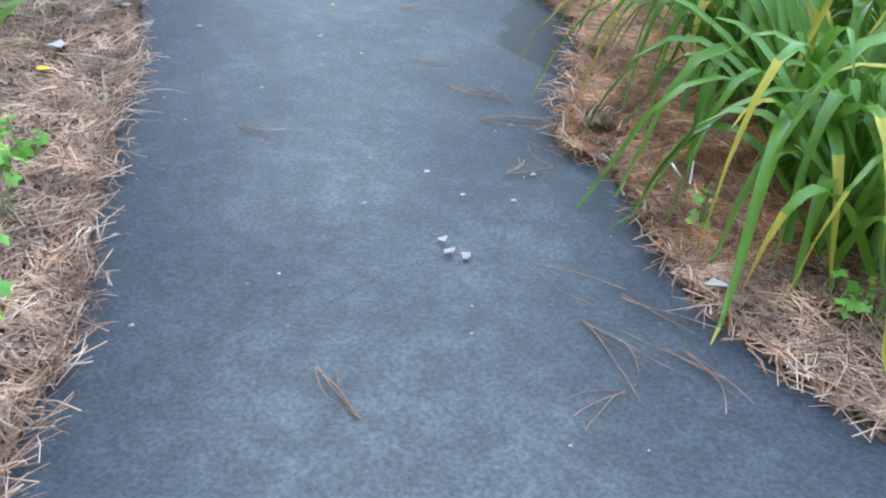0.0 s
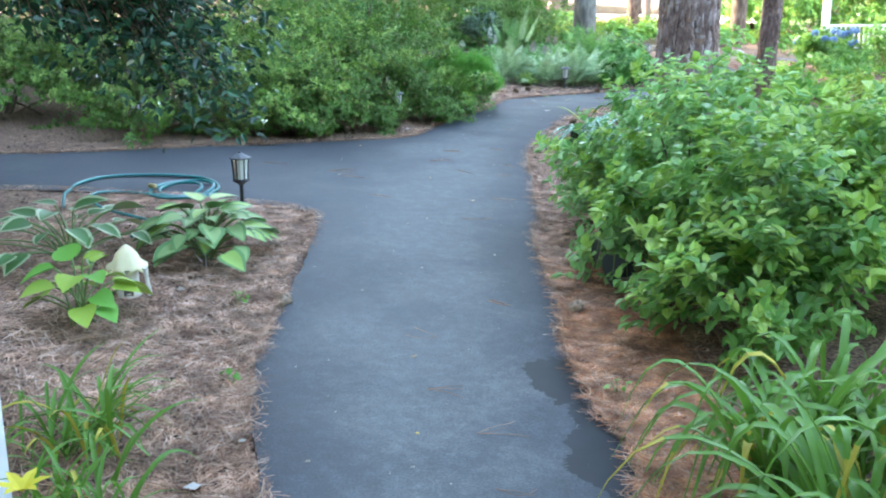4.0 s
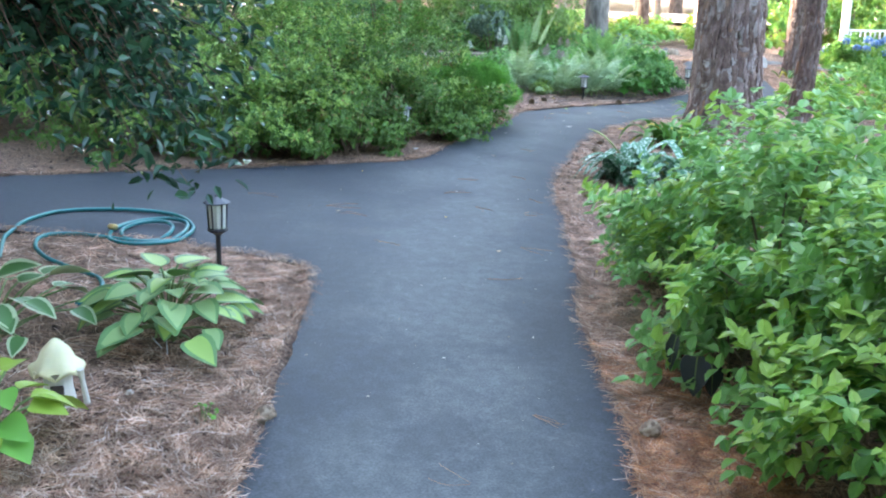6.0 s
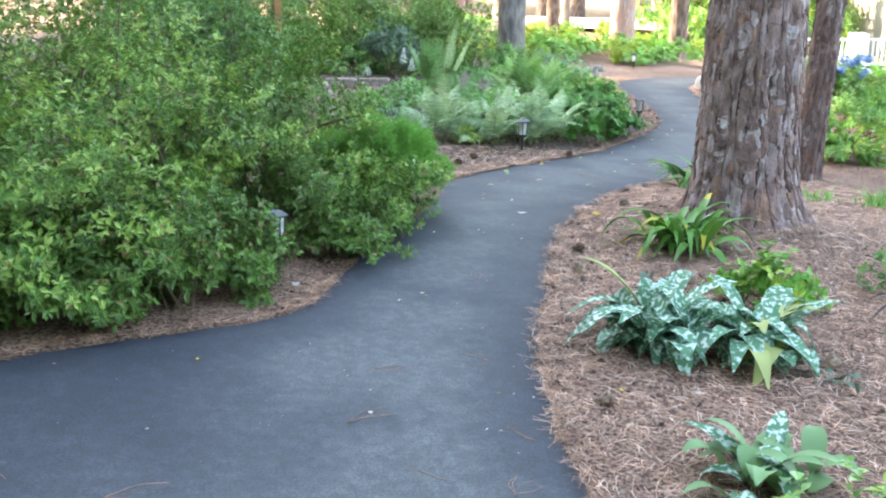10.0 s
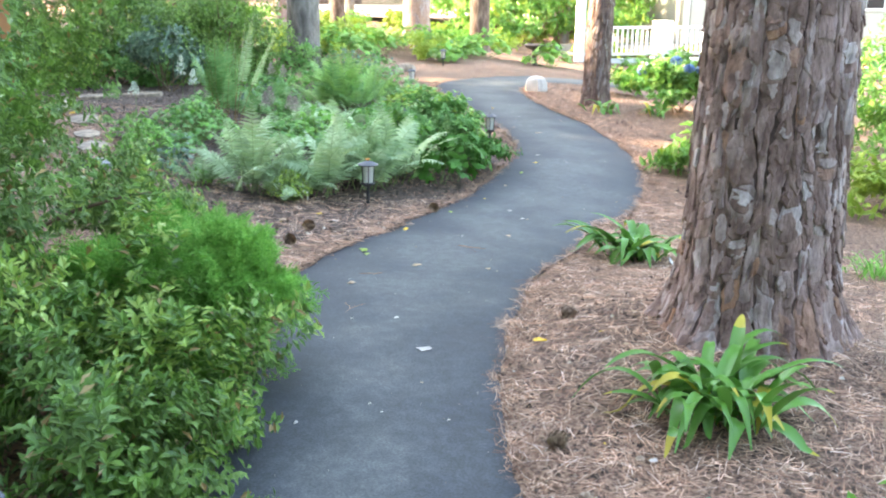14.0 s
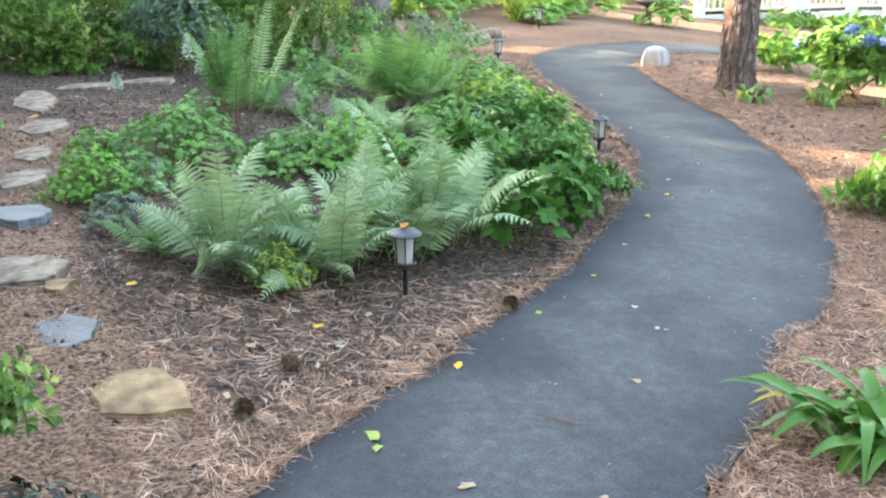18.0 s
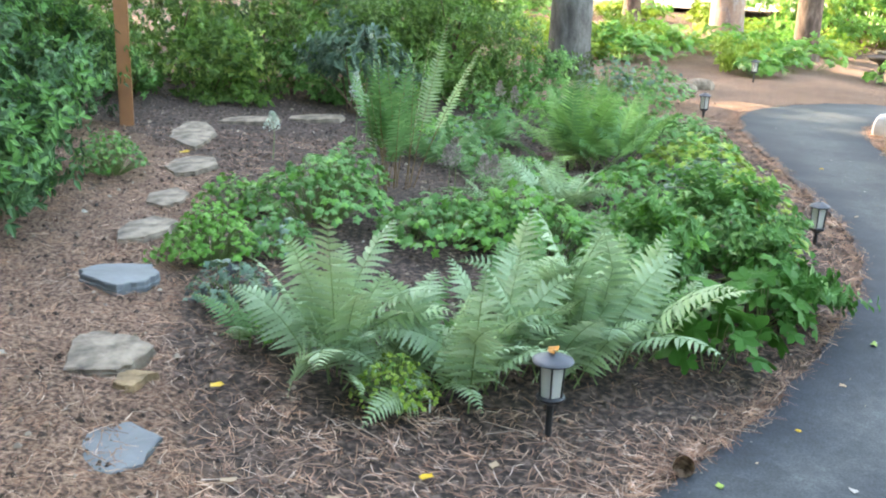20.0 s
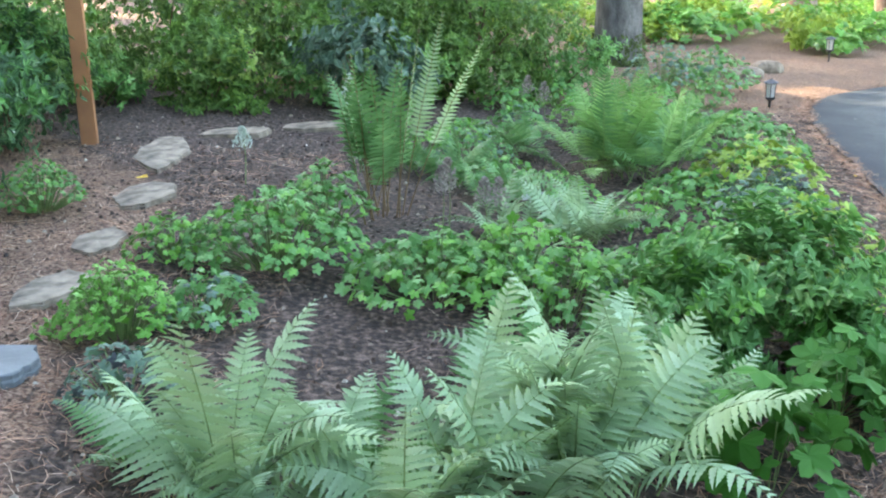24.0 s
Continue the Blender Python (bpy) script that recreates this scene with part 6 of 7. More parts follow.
def hydrangea(x, y, r, h, heads, seed):
    ob = shrub("hydrangea", "hydrangea bush with clear blue flower heads", x, y, r, r * 0.9, h, (OVATE, MOUND), int(520 * r), 0.1, 0.6, 5, seed, "", 0.4, "hydrangea", low=-0.4)
    g = np.random.default_rng(seed)
    for k in range(heads):
        a = g.uniform(math.pi * 0.75, math.pi * 1.95)
        q = g.uniform(0.5, 1.0)
        c = np.array([math.cos(a) * r * q, math.sin(a) * r * q * 0.9, h * (1.05 - 0.45 * q * g.random())])
        d = unit(g.normal(0, 1, (90, 3)) + [0, 0, 0.4])
        b = Blades()
        b.leaves(c + d * 0.062 * [1, 1, 0.75], np.cross(d, unit(g.normal(0, 1, (90, 3)))), d, 0.03, 0.024, ((0, 0.6), (0.5, 1), (1, 0.5)), 0.05, 0.1)
        piece("flower_head", b.mesh("flower_head", WHITE_PETAL if k == heads - 1 else BLUE_PETAL), ob, "rounded blue flower head")


hydrangea(6.45, 16.75, 0.52, 0.66, 14, 150)

# ---- right-hand beds beyond the pine ----
RB = "shrubs in the right-hand bed"
for k, (x, y, rx, ry, h, mats, n, leaf) in enumerate(((4.85, 13.75, 0.4, 0.4, 0.42, (OVATE, CHARTREUSE), 110, 0.09), (4.8, 13.1, 0.28, 0.3, 0.3, (OVATE, CHARTREUSE), 110, 0.07), (5.45, 13.2, 0.42, 0.4, 0.4, (OVATE, CHARTREUSE), 90, 0.09),
        (5.75, 14.35, 0.42, 0.4, 0.55, (OVATE, MOUND), 260, 0.06), (7.25, 16.5, 0.55, 0.5, 0.62, (AZALEA_DARK, SUN_YELLOW), 420, 0.05), (6.3, 15.4, 0.4, 0.4, 0.5, (OVATE, MOUND), 260, 0.055), (6.9, 15.2, 0.55, 0.5, 0.85, (OVATE, MOUND), 240, 0.08), (7.7, 14.2, 0.9, 0.8, 1.0, (OVATE, OVATE_TIP), 420, 0.08), (5.4, 12.2, 0.5, 0.5, 0.4, (SUN_YELLOW, CHARTREUSE), 170, 0.08),
        (6.4, 12.6, 0.7, 0.6, 0.6, (SUN_YELLOW, OVATE), 260, 0.08), (6.5, 11.2, 0.8, 0.8, 0.7, (OVATE, SUN_YELLOW), 300, 0.08), (7.0, 18.6, 0.45, 0.4, 0.45, (MOUND_BRIGHT, CHARTREUSE), 180, 0.08), (8.2, 18.0, 0.6, 0.6, 0.6, (MOUND_BRIGHT, OVATE), 260, 0.09), (9.3, 16.5, 1.1, 1.0, 1.3, (OVATE, MOUND), 420, 0.09),
        (2.12, 8.35, 0.22, 0.2, 0.26, (MOUND_BRIGHT, CHARTREUSE), 130, 0.06), (3.0, 8.5, 0.25, 0.25, 0.3, (MOUND, MOUND_BRIGHT), 150, 0.05), (5.1, 9.5, 0.7, 0.7, 0.7, (OVATE, OVATE_TIP), 260, 0.08), (3.6, 8.1, 0.4, 0.4, 0.4, (OVATE, OVATE_TIP), 160, 0.07))):
    shrub("bed_shrub", "leafy green shrub with yellow-green new growth and sun-coloured leaves", x, y, rx, ry, h, mats, n, leaf, 0.5, 6, 160 + k, RB, 0.4, base=0.06, low=-0.3, ragged=0.12)
for k, (x, y, n, ln, m) in enumerate(((4.0, 10.75, 60, 0.3, (FINE_GREEN,)), (3.6, 10.9, 40, 0.22, (FINE_GREEN,)), (2.62, 7.75, 22, 0.62, (PURPLE_LEAF, RUST_STEM)), (1.55, 8.65, 9, 0.12, (BLUE_LEAF,)), (1.98, 7.3, 8, 0.12, (BLUE_LEAF,)))):
    blade_clump("grassy_plant", ("small tuft of fine green grass", "small tuft of fine green grass", "dark bronze strap-leaved plant", "tiny blue-green seedling in the straw", "tiny blue-green seedling in the straw")[k], x, y, n, ln, 0.01 if k < 2 else 0.03, m, 60 + k, "plant", "small plants in the beds", out=0.5, shape="grass" if k < 2 else "blade")

# shrub and dark plant at the turn of the fern bed
shrub("leafy_perennial", "loose pale green shrub at the corner of the bed", 0.12, 11.5, 0.36, 0.34, 0.6, (AZALEA_DARK, AZALEA_TIP), 520, 0.042, 0.5, 6, 190, "", 0.4, "plant", low=-0.3)
mound("perennial", "mound of dark purple-green rounded leaves", 0.47, 11.2, 0.18, 0.18, 0.17, (PURPLE_LEAF, BLUE_LEAF), 90, 0.065, 191)

# small weeds on the straw beside the first stretch
for k, (x, y, h, lf) in enumerate(((-0.42, 1.12, 0.16, 0.05), (-0.4, 0.95, 0.14, 0.05), (-0.36, 0.82, 0.1, 0.04), (-0.48, 1.35, 0.08, 0.05), (0.81, 1.2, 0.08, 0.035), (0.98, 0.97, 0.06, 0.035), (0.72, 2.62, 0.06, 0.03), (-0.62, 2.6, 0.05, 0.03), (-0.75, 3.45, 0.05, 0.025), (1.05, 0.95, 0.05, 0.03))):
    mound("weed", "small light green weed growing through the straw", x, y, 0.05, 0.05, h, (MOUND_BRIGHT, CHARTREUSE), 9, lf, 200 + k, "round", "weeds in the straw", "weed")


def elephant_ear(x, y, leaves):
    ob = thing("elephant_ear", x, y, gz(x, y), "blue-black elephant ear with green midribs under the shrub", "plant")
    for yaw, h, ln, lean in leaves:
        a = math.radians(yaw)
        d = np.array([math.cos(a), math.sin(a), 0.0])
        s = Blades()
        s.tube([(0, 0, 0), tuple(d * lean * 0.4 + [0, 0, h * 0.6]), tuple(d * lean + [0, 0, h])], np.array([0.005, 0.004, 0.003]), 6)
        stalk = piece("stalk", s.mesh("stalk", STEM), ob)
        b = Blades()
        tip, ax, nr = [d * lean + [0, 0, h]], [d * 0.25 + [0, 0, -1.0]], [d + [0, 0, 0.3]]
        b.leaves(tip, ax, nr, ln, ln * 0.72, HEART, 0.1, 0.12)
        piece("blade", b.mesh("blade", PURPLE_LEAF, True), stalk, "blue-black heart-shaped blade")
        b = Blades()
        b.leaves([tip[0] + d * 0.003], ax, nr, ln * 0.9, 0.006, ((0, 1), (0.5, 0.7), (1, 0.1)), 0.0, 0.12)
        piece("midrib", b.mesh("midrib", STEM), stalk, "green midrib")


elephant_ear(0.91, 3.82, ((-115, 0.2, 0.15, 0.08), (-165, 0.25, 0.13, 0.1), (-70, 0.16, 0.12, 0.06)))


def lily_flower(x, y, h, rz):
    ob = thing("lily_flower", x, y, gz(x, y), "open yellow daylily flower on a thin stalk", "flower", rz=rz)
    s = Blades()
    s.tube([(0, 0, 0), (0.01, 0, h * 0.5), (0.02, 0.01, h)], np.array([0.004, 0.003, 0.0025]), 6)
    piece("stalk", s.mesh("stalk", STEM), ob)
    for k in range(6):
        a = k * math.pi / 3
        b = Blades()
        b.leaves([(0.02, 0.01, h)], [(math.cos(a), math.sin(a), 0.9)], [(-math.cos(a) * 0.8, -math.sin(a) * 0.8, 1)], 0.065, 0.03, bend=0.35)
        piece("petal", b.mesh("petal", YELLOW_PETAL), ob)


lily_flower(-0.8, 1.28, 0.3, 20)
lily_flower(-0.95, 1.4, 0.36, 80)


# ---- overhanging evergreen ----
def overhang():
    x, y = -2.45, 4.75
    ob = thing("evergreen_tree", x, y, gz(x, y) - 0.03, "dark glossy-leaved evergreen tree with low hanging branches", "tree")
    s = Blades()
    s.tube([(0, 0, 0), (0.05, 0.0, 0.8), (0.1, -0.05, 1.6), (0.2, -0.1, 2.6), (0.3, -0.1, 3.4)], np.array([0.07, 0.06, 0.05, 0.04, 0.02]), 10)
    piece("trunk", s.mesh("trunk", TWIG, True), ob)
    r = np.random.default_rng(77)
    b = Blades()
    for k in range(230):
        near = k < 170
        end = np.array([r.uniform(0.75, 1.72), r.uniform(-1.05, -0.15), 0.0]) if near else np.array([r.uniform(0.1, 1.2), r.uniform(-0.9, 0.4), 0.0])
        end[2] = 0.5 + (1.0 if near else 1.3) * r.random() + 0.6 * abs(end[0] - 1.46) + 0.5 * max(0, end[0] - 1.6)
        root = np.array([0.08, -0.05, 1.2 + 1.2 * r.random()])
        q = np.linspace(0, 1, 8)[:, None]
        mid = np.array([end[0] * 0.7, end[1] * 0.7, 0.6 * root[2] + 0.4 * end[2] + 0.2])
        c = (1 - q) ** 2 * root + 2 * q * (1 - q) * mid + q * q * end
        w = Blades()
        w.tube(c, np.linspace(0.006, 0.0015, 8), 4)
        piece("branch", w.mesh("branch", TWIG), ob)
        m = 46
        u = r.uniform(0.45, 1.05, m)
        p = np.c_[[np.interp(u, np.linspace(0, 1, 8), c[:, i]) for i in range(3)]].T + r.normal(0, 0.05, (m, 3))
        ln = 0.058 * r.uniform(0.6, 1.25, m)
        b.ovate_leaves(p, r.normal(0, 1, (m, 3)) * [1, 1, 0.3] + unit(end - mid) * 0.5, r.normal(0, 0.4, (m, 3)) + [0.1, -0.3, 1], ln, ln * 0.56)
    piece("foliage", b.mesh("foliage", HOLLY), ob)


overhang()


# ---- porch and house ----
def railing(x, y, length, rz, top=0.95, z0=0.0):
    ob = thing("porch_railing", x, y, z0, "white painted porch railing with square balusters", "railing", "porch railings", rz=rz)
    part("top_rail", box(length, 0.09, 0.05, 0.006, (length / 2, 0, top)), WHITE_PAINT, ob)
    part("bottom_rail", box(length, 0.06, 0.05, 0.006, (length / 2, 0, 0.36)), WHITE_PAINT, ob)
    part("skirt_rail", box(length, 0.05, 0.1, 0.006, (length / 2, 0, 0.22)), WHITE_PAINT, ob)
    bal = box(0.04, 0.035, top - 0.38, 0.003, (0, 0, (top + 0.36) / 2))
    me = bpy.data.meshes.new("baluster")
    bal.to_mesh(me)
    bal.free()
    me.materials.append(WHITE_PAINT)
    low = bpy.data.meshes.new("skirt_slat")
    bl = box(0.06, 0.03, 0.42, 0.003, (0, 0, 0.02))
    bl.to_mesh(low)
    bl.free()
    low.materials.append(WHITE_PAINT)
    n = int(length / 0.115)
    for k in range(n):
        piece("baluster", me, ob, m=pose((k + 0.5) * length / n, 0, 0))
        piece("skirt_slat", low, ob, m=pose((k + 0.5) * length / n, 0.03, 0))
    return ob


def column(x, y, z0, h, w=0.14):
    ob = thing("porch_column", x, y, z0, "white square porch column", "column", "porch columns")
    part("shaft", box(w, w, h, 0.006, (0, 0, h / 2)), WHITE_PAINT, ob)
    part("base", box(w + 0.05, w + 0.05, 0.14, 0.006, (0, 0, 0.07)), WHITE_PAINT, ob)
    return ob


ZP = -0.68
for x, y, h, w in ((9.95, 26.5, 3.2, 0.16), (11.92, 26.48, 1.08, 0.34), (13.05, 26.46, 1.05, 0.16), (15.75, 26.4, 1.1, 0.18)):
    column(x, y, ZP - 0.02, h, w)
railing(10.05, 26.5, 1.68, -0.5, 0.92, ZP)
railing(12.1, 26.48, 0.86, -1, 0.92, ZP)
railing(13.14, 26.46, 0.62, -1, 0.92, ZP)
railing(14.05, 26.44, 1.6, -1, 0.92, ZP)


def house_post(x, y):
    """The taller newel post with a little bird house on it."""
    ob = column(x, y, ZP - 0.02, 1.12, 0.26)
    tagged(ob, "white square newel post with a bird house on top", "column")
    part("bird_house_wall", box(0.2, 0.2, 0.22, 0.006, (0, 0, 1.23)), WHITE_PAINT, ob)
    bm = bmesh.new()
    p = [bm.verts.new(v) for v in ((-0.17, -0.15, 1.33), (0.17, -0.15, 1.33), (0, -0.15, 1.52), (-0.17, 0.15, 1.33), (0.17, 0.15, 1.33), (0, 0.15, 1.52))]
    for f in ((0, 1, 2), (5, 4, 3), (0, 3, 4, 1), (1, 4, 5, 2), (2, 5, 3, 0)):
        bm.faces.new([p[i] for i in f])
    part("bird_house_roof", bm, WHITE_PAINT, ob)
    part("entrance", lathe([(0.03, 0), (0.03, 0.01)], 14), BLACK_PAINT, ob, m=pose(0, -0.099, 1.24, 90, 0, 0))


house_post(13.92, 26.44)


def house():
    ob = thing("house", 14.45, 29.9, ZP, "cream clapboard house behind the white porch railing", "house", rz=-3)
    part("wall", box(11, 6, 5.6, 0.01, (5.6, 3, 2.7)), SIDING, ob)
    part("corner_board", box(0.14, 0.06, 5.4, 0.006, (0.12, -0.02, 2.7)), WHITE_PAINT, ob)
    me = bpy.data.meshes.new("clapboard")
    b = box(10.8, 0.02, 0.15, 0.002, (5.65, -0.012, 0))
    b.to_mesh(me)
    b.free()
    me.materials.append(SIDING)
    for k in range(36):
        piece("clapboard", me, ob, m=pose(0, -0.004, 0.2 + k * 0.145, 4, 0, 0))
    part("roof", box(11.8, 7.2, 0.25, 0.02, (5.6, 3, 5.6)), ROOF_GREY, ob)
    for k in range(3):
        w = part("window", box(1.3, 0.06, 1.5, 0.01, (2.6 + 2.8 * k, -0.05, 1.85)), WHITE_PAINT, ob)
        for i in (0, 1):
            part("pane", box(0.53, 0.02, 1.34, 0.004, (2.32 + 0.57 * i + 2.8 * k, -0.085, 1.85)), GLASS_DARK, w)
        for side in (-0.82, 0.82):
            part("shutter", box(0.3, 0.04, 1.5, 0.006, (2.6 + side + 2.8 * k, -0.05, 1.85)), SHUTTER, ob, "dark green shutter")
    part("porch_floor", box(6.4, 2.9, 0.06, 0.01, (-0.9, -1.7, 0.28)), DECK, ob, "grey weathered deck boards")
    part("brick_footing", box(5.5, 0.12, 0.5, 0.01, (4.2, -4.2, 0.05)), BRICK, ob, "dark red brick footing")


house()
for k, (x, y, r, h) in enumerate(((9.0, 29.5, 0.9, 1.3), (10.6, 31.0, 1.2, 1.9), (12.3, 30.5, 1.1, 1.6), (13.3, 32.0, 1.3, 2.4), (11.5, 33.5, 1.4, 2.6), (9.6, 33.0, 1.2, 2.2), (14.0, 33.5, 1.4, 3.0))):
    shrub("woodland_shrub", "tall leafy shrub in the sun behind the porch", x, y, r, r, h, (OVATE, SUN_YELLOW), int(260 * r * h), 0.13, 0.5, 5, 560 + k, "shrubs behind the porch", 0.4, low=-0.4, twigs=4)


# ---- bird bath, drive and far wood ----
bb = thing("bird_bath", 7.9, 24.2, gz(7.9, 24.2) - 0.08, "dark brown pedestal bird bath among green plants", "bird bath")
part("pedestal", lathe([(0.12, 0), (0.11, 0.04), (0.05, 0.09), (0.045, 0.32), (0.07, 0.38)], 20), BIRDBATH, bb, smooth=True)
part("basin", lathe([(0.06, 0.36), (0.17, 0.4), (0.215, 0.45), (0.205, 0.458), (0.16, 0.43), (0.02, 0.415)], 28), BIRDBATH, bb, smooth=True)
FARB = "low plants under the far pines"
for k in range(46):
    g = np.random.default_rng(500 + k)
    x, y = g.uniform(1.5, 14), g.uniform(23.4, 33)
    if y < 25 and x > 9:
        continue
    r = g.uniform(0.45, 1.0)
    shrub("woodland_plant", "low sunny yellow-green woodland planting" if k % 3 else "low green woodland shrub", x, y, r, r, g.uniform(0.22, 0.5), (SUN_YELLOW, CHARTREUSE) if k % 3 else (OVATE, MOUND_BRIGHT), 110, 0.11, 0.5, 5, 500 + k, FARB, 0.3, "plant", low=-0.2, twigs=4)
for k, (x, y, r, h) in enumerate(((4.3, 24.0, 0.5, 0.4), (5.0, 24.6, 0.6, 0.45), (5.9, 25.2, 0.7, 0.5), (6.5, 24.2, 0.4, 0.35), (5.85, 23.3, 0.35, 0.35), (7.2, 24.9, 0.5, 0.5), (8.1, 24.0, 0.45, 0.45), (3.0, 25.5, 0.8, 0.7))):
    mound("hosta_clump", "broad green woodland plants under the pines", x, y, r, r * 0.8, h, (OVATE, MOUND_BRIGHT), 110, 0.17, 600 + k, "round", FARB)
drive = np.array([(-60, 37.5), (70, 34.5), (70, 41), (-60, 45)])
road = new("road", mesh_of("road", np.c_[drive, [float(plane_z(x, y)) + 0.06 for x, y in drive]], [(0, 1, 2, 3)], plain_material("pale_drive", (0.42, 0.38, 0.35), 0.9, vary=0.15, scale=1.2)))
tagged(road, "pale sunlit drive beyond the trees", "road", kind="structure")
r = np.random.default_rng(9)
b = Blades()
n = 46000
hub = np.c_[r.uniform(-40, 65, 700), r.uniform(50, 78, 700), r.uniform(2.2, 13, 700)]
p = hub[r.integers(0, 700, n)] + r.normal(0, 1, (n, 3)) * [1.5, 1.5, 1.0]
b.flat_leaves(p, unit(r.normal(0, 1, (n, 3))), r.normal(0, 1, (n, 3)) + [0, -1, 1], r.uniform(0.4, 0.95, n), 0.4)
tagged(new("far_wood_foliage", b.mesh("far_wood_foliage", SUN_YELLOW)), "sunlit foliage of the far wood", "foliage", kind="stuff")


# a ring of leaves added behind and to the sides to block low skylight
b = Blades()
hubs = []
while len(hubs) < 520:
    a, q = r.uniform(0, 2 * math.pi), r.uniform(13, 24)
    x, y = 2 + q * math.cos(a), 7 + 1.15 * q * math.sin(a)
    if y < 20 and not (x > 7 and y > 11):
        hubs.append((x, y, r.uniform(0.3, 8.5)))
hubs = np.array(hubs)
n = 46000
p = hubs[r.integers(0, len(hubs), n)] + r.normal(0, 1, (n, 3)) * [1.3, 1.3, 0.9]
p = p[shaded(p)]
n = len(p)
b.flat_leaves(p, unit(r.normal(0, 1, (n, 3))), r.normal(0, 1, (n, 3)) + [0, 0, 1], r.uniform(0.3, 0.75, n), 0.35)
tagged(new("screen_foliage", b.mesh("screen_foliage", CROWN)), "green foliage ring added round the garden to cut low skylight", "foliage", kind="stuff")


# ---- litter on path and beds ----
def litter(name, x, y, size, mat, label, category, seed, up=0.0, on_path=True):
    g = np.random.default_rng(seed)
    a = np.sort(g.uniform(0, 2 * np.pi, 9))
    q = size * g.uniform(0.55, 1, 9)
    z = (path_z(x, y) if edge_distance(x, y) < 0 else gz(x, y) + 0.012) + 0.004 + up
    rim = np.c_[np.cos(a) * q, np.sin(a) * q * 0.7, size * 0.25 * g.random(9)]
    v = np.vstack([rim, rim * [0.96, 0.96, 1] - [0, 0, 0.0012], [0, 0, 0.002], [0, 0, 0.0005]])
    f = [(i, (i + 1) % 9, 18) for i in range(9)] + [((i + 1) % 9 + 9, i + 9, 19) for i in range(9)] + [(i, i + 9, (i + 1) % 9 + 9, (i + 1) % 9) for i in range(9)]
    ob = new(name, mesh_of(name, v, f, mat))
    ob.matrix_world = pose(x, y, z, 0, 0, g.uniform(0, 360))
    return tagged(ob, label, category, name.replace("_", " ") + "s on the ground")


leaf_spots = [(1.68, 10.07, 0.045, YELLOW_LEAF), (0.4, 8.37, 0.02, DRY_LEAF), (1.35, 11.57, 0.03, GREEN_LEAF), (3.22, 13.82, 0.045, GREEN_LEAF), (1.35, 11.64, 0.04, GREEN_LEAF), (1.55, 11.32, 0.03, DRY_LEAF), (1.73, 12.1, 0.03, YELLOW_LEAF),
              (1.14, 11.05, 0.025, DRY_LEAF), (2.59, 12.36, 0.02, PALE), (2.18, 12.58, 0.02, GREEN_LEAF), (2.58, 13.0, 0.02, YELLOW_LEAF), (0.28, 8.25, 0.015, PALE), (0.8, 1.0, 0.03, PALE), (0.66, 1.44, 0.03, PALE), (-0.57, 1.85, 0.035, PALE), (-0.56, 1.72, 0.022, YELLOW_LEAF),
              (1.05, 12.35, 0.04, DRY_LEAF), (1.3, 12.5, 0.03, YELLOW_LEAF), (0.62, 13.0, 0.03, YELLOW_LEAF), (1.2, 10.1, 0.04, PALE), (-0.12, 16.2, 0.05, YELLOW_LEAF), (1.5, 12.6, 0.03, DRY_LEAF), (3.0, 11.0, 0.05, YELLOW_LEAF), (2.3, 11.9, 0.025, DRY_LEAF), (2.6, 12.6, 0.02, PALE), (1.9, 11.2, 0.02, DRY_LEAF), (1.2, 10.5, 0.018, PALE), (2.9, 13.4, 0.02, DRY_LEAF), (3.5, 14.2, 0.025, YELLOW_LEAF), (4.1, 15.5, 0.03, DRY_LEAF), (4.3, 17.2, 0.03, YELLOW_LEAF), (0.3, 5.6, 0.018, DRY_LEAF), (-0.6, 6.3, 0.025, DRY_LEAF), (0.1, 7.0, 0.015, PALE), (0.95, 11.95, 0.03, DRY_LEAF), (0.75, 12.4, 0.03, DRY_LEAF), (1.35, 12.3, 0.025, PALE), (2.6, 10.6, 0.03, PALE), (2.2, 10.2, 0.025, DRY_LEAF), (1.6, 9.0, 0.025, PALE), (1.35, 7.2, 0.02, PALE), (1.0, 6.9, 0.025, DRY_LEAF), (-0.2, 8.45, 0.035, PALE)]
g = np.random.default_rng(23)
while len(leaf_spots) < 130:  # dry leaves and chips strewn over the beds
    x, y = float(g.uniform(-1.2, 6.0)), float(g.uniform(6.5, 18.5) if g.random() < 0.75 else g.uniform(1.0, 6.5))
    d = float(edge_distance(x, y))
    if 0.03 < d < 0.9 or (d < -0.1 and g.random() < 0.35):
        leaf_spots.append((x, y, float(0.008 + 0.02 * g.random() ** 2), (DRY_LEAF, DRY_LEAF, PALE, YELLOW_LEAF)[int(g.integers(4))]))
for k, (x, y, s, m) in enumerate(leaf_spots):
    litter("fallen_leaf", x, y, s, m, {"yellow_leaf": "curled yellow fallen leaf", "fallen_green_leaf": "torn pale green fallen leaf", "pale_chip": "pale bleached fallen leaf"}.get(m.name, "dry brown fallen leaf"), "leaf", 700 + k)
for k, (x, y) in enumerate(((0.34, 1.1), (0.35, 1.06), (0.38, 1.05))):
    litter("petal", x, y, 0.015, PETAL, "dry pinkish-white petal on the asphalt", "petal", 740 + k, 0.003)
for k, (x, y) in enumerate(((0.305, 1.345), (0.37, 4.34), (0.01, 4.06))):
    litter("bark_chip", x, y, 0.008, PALE, "small white chip on the asphalt", "chip", 745 + k, 0.002)
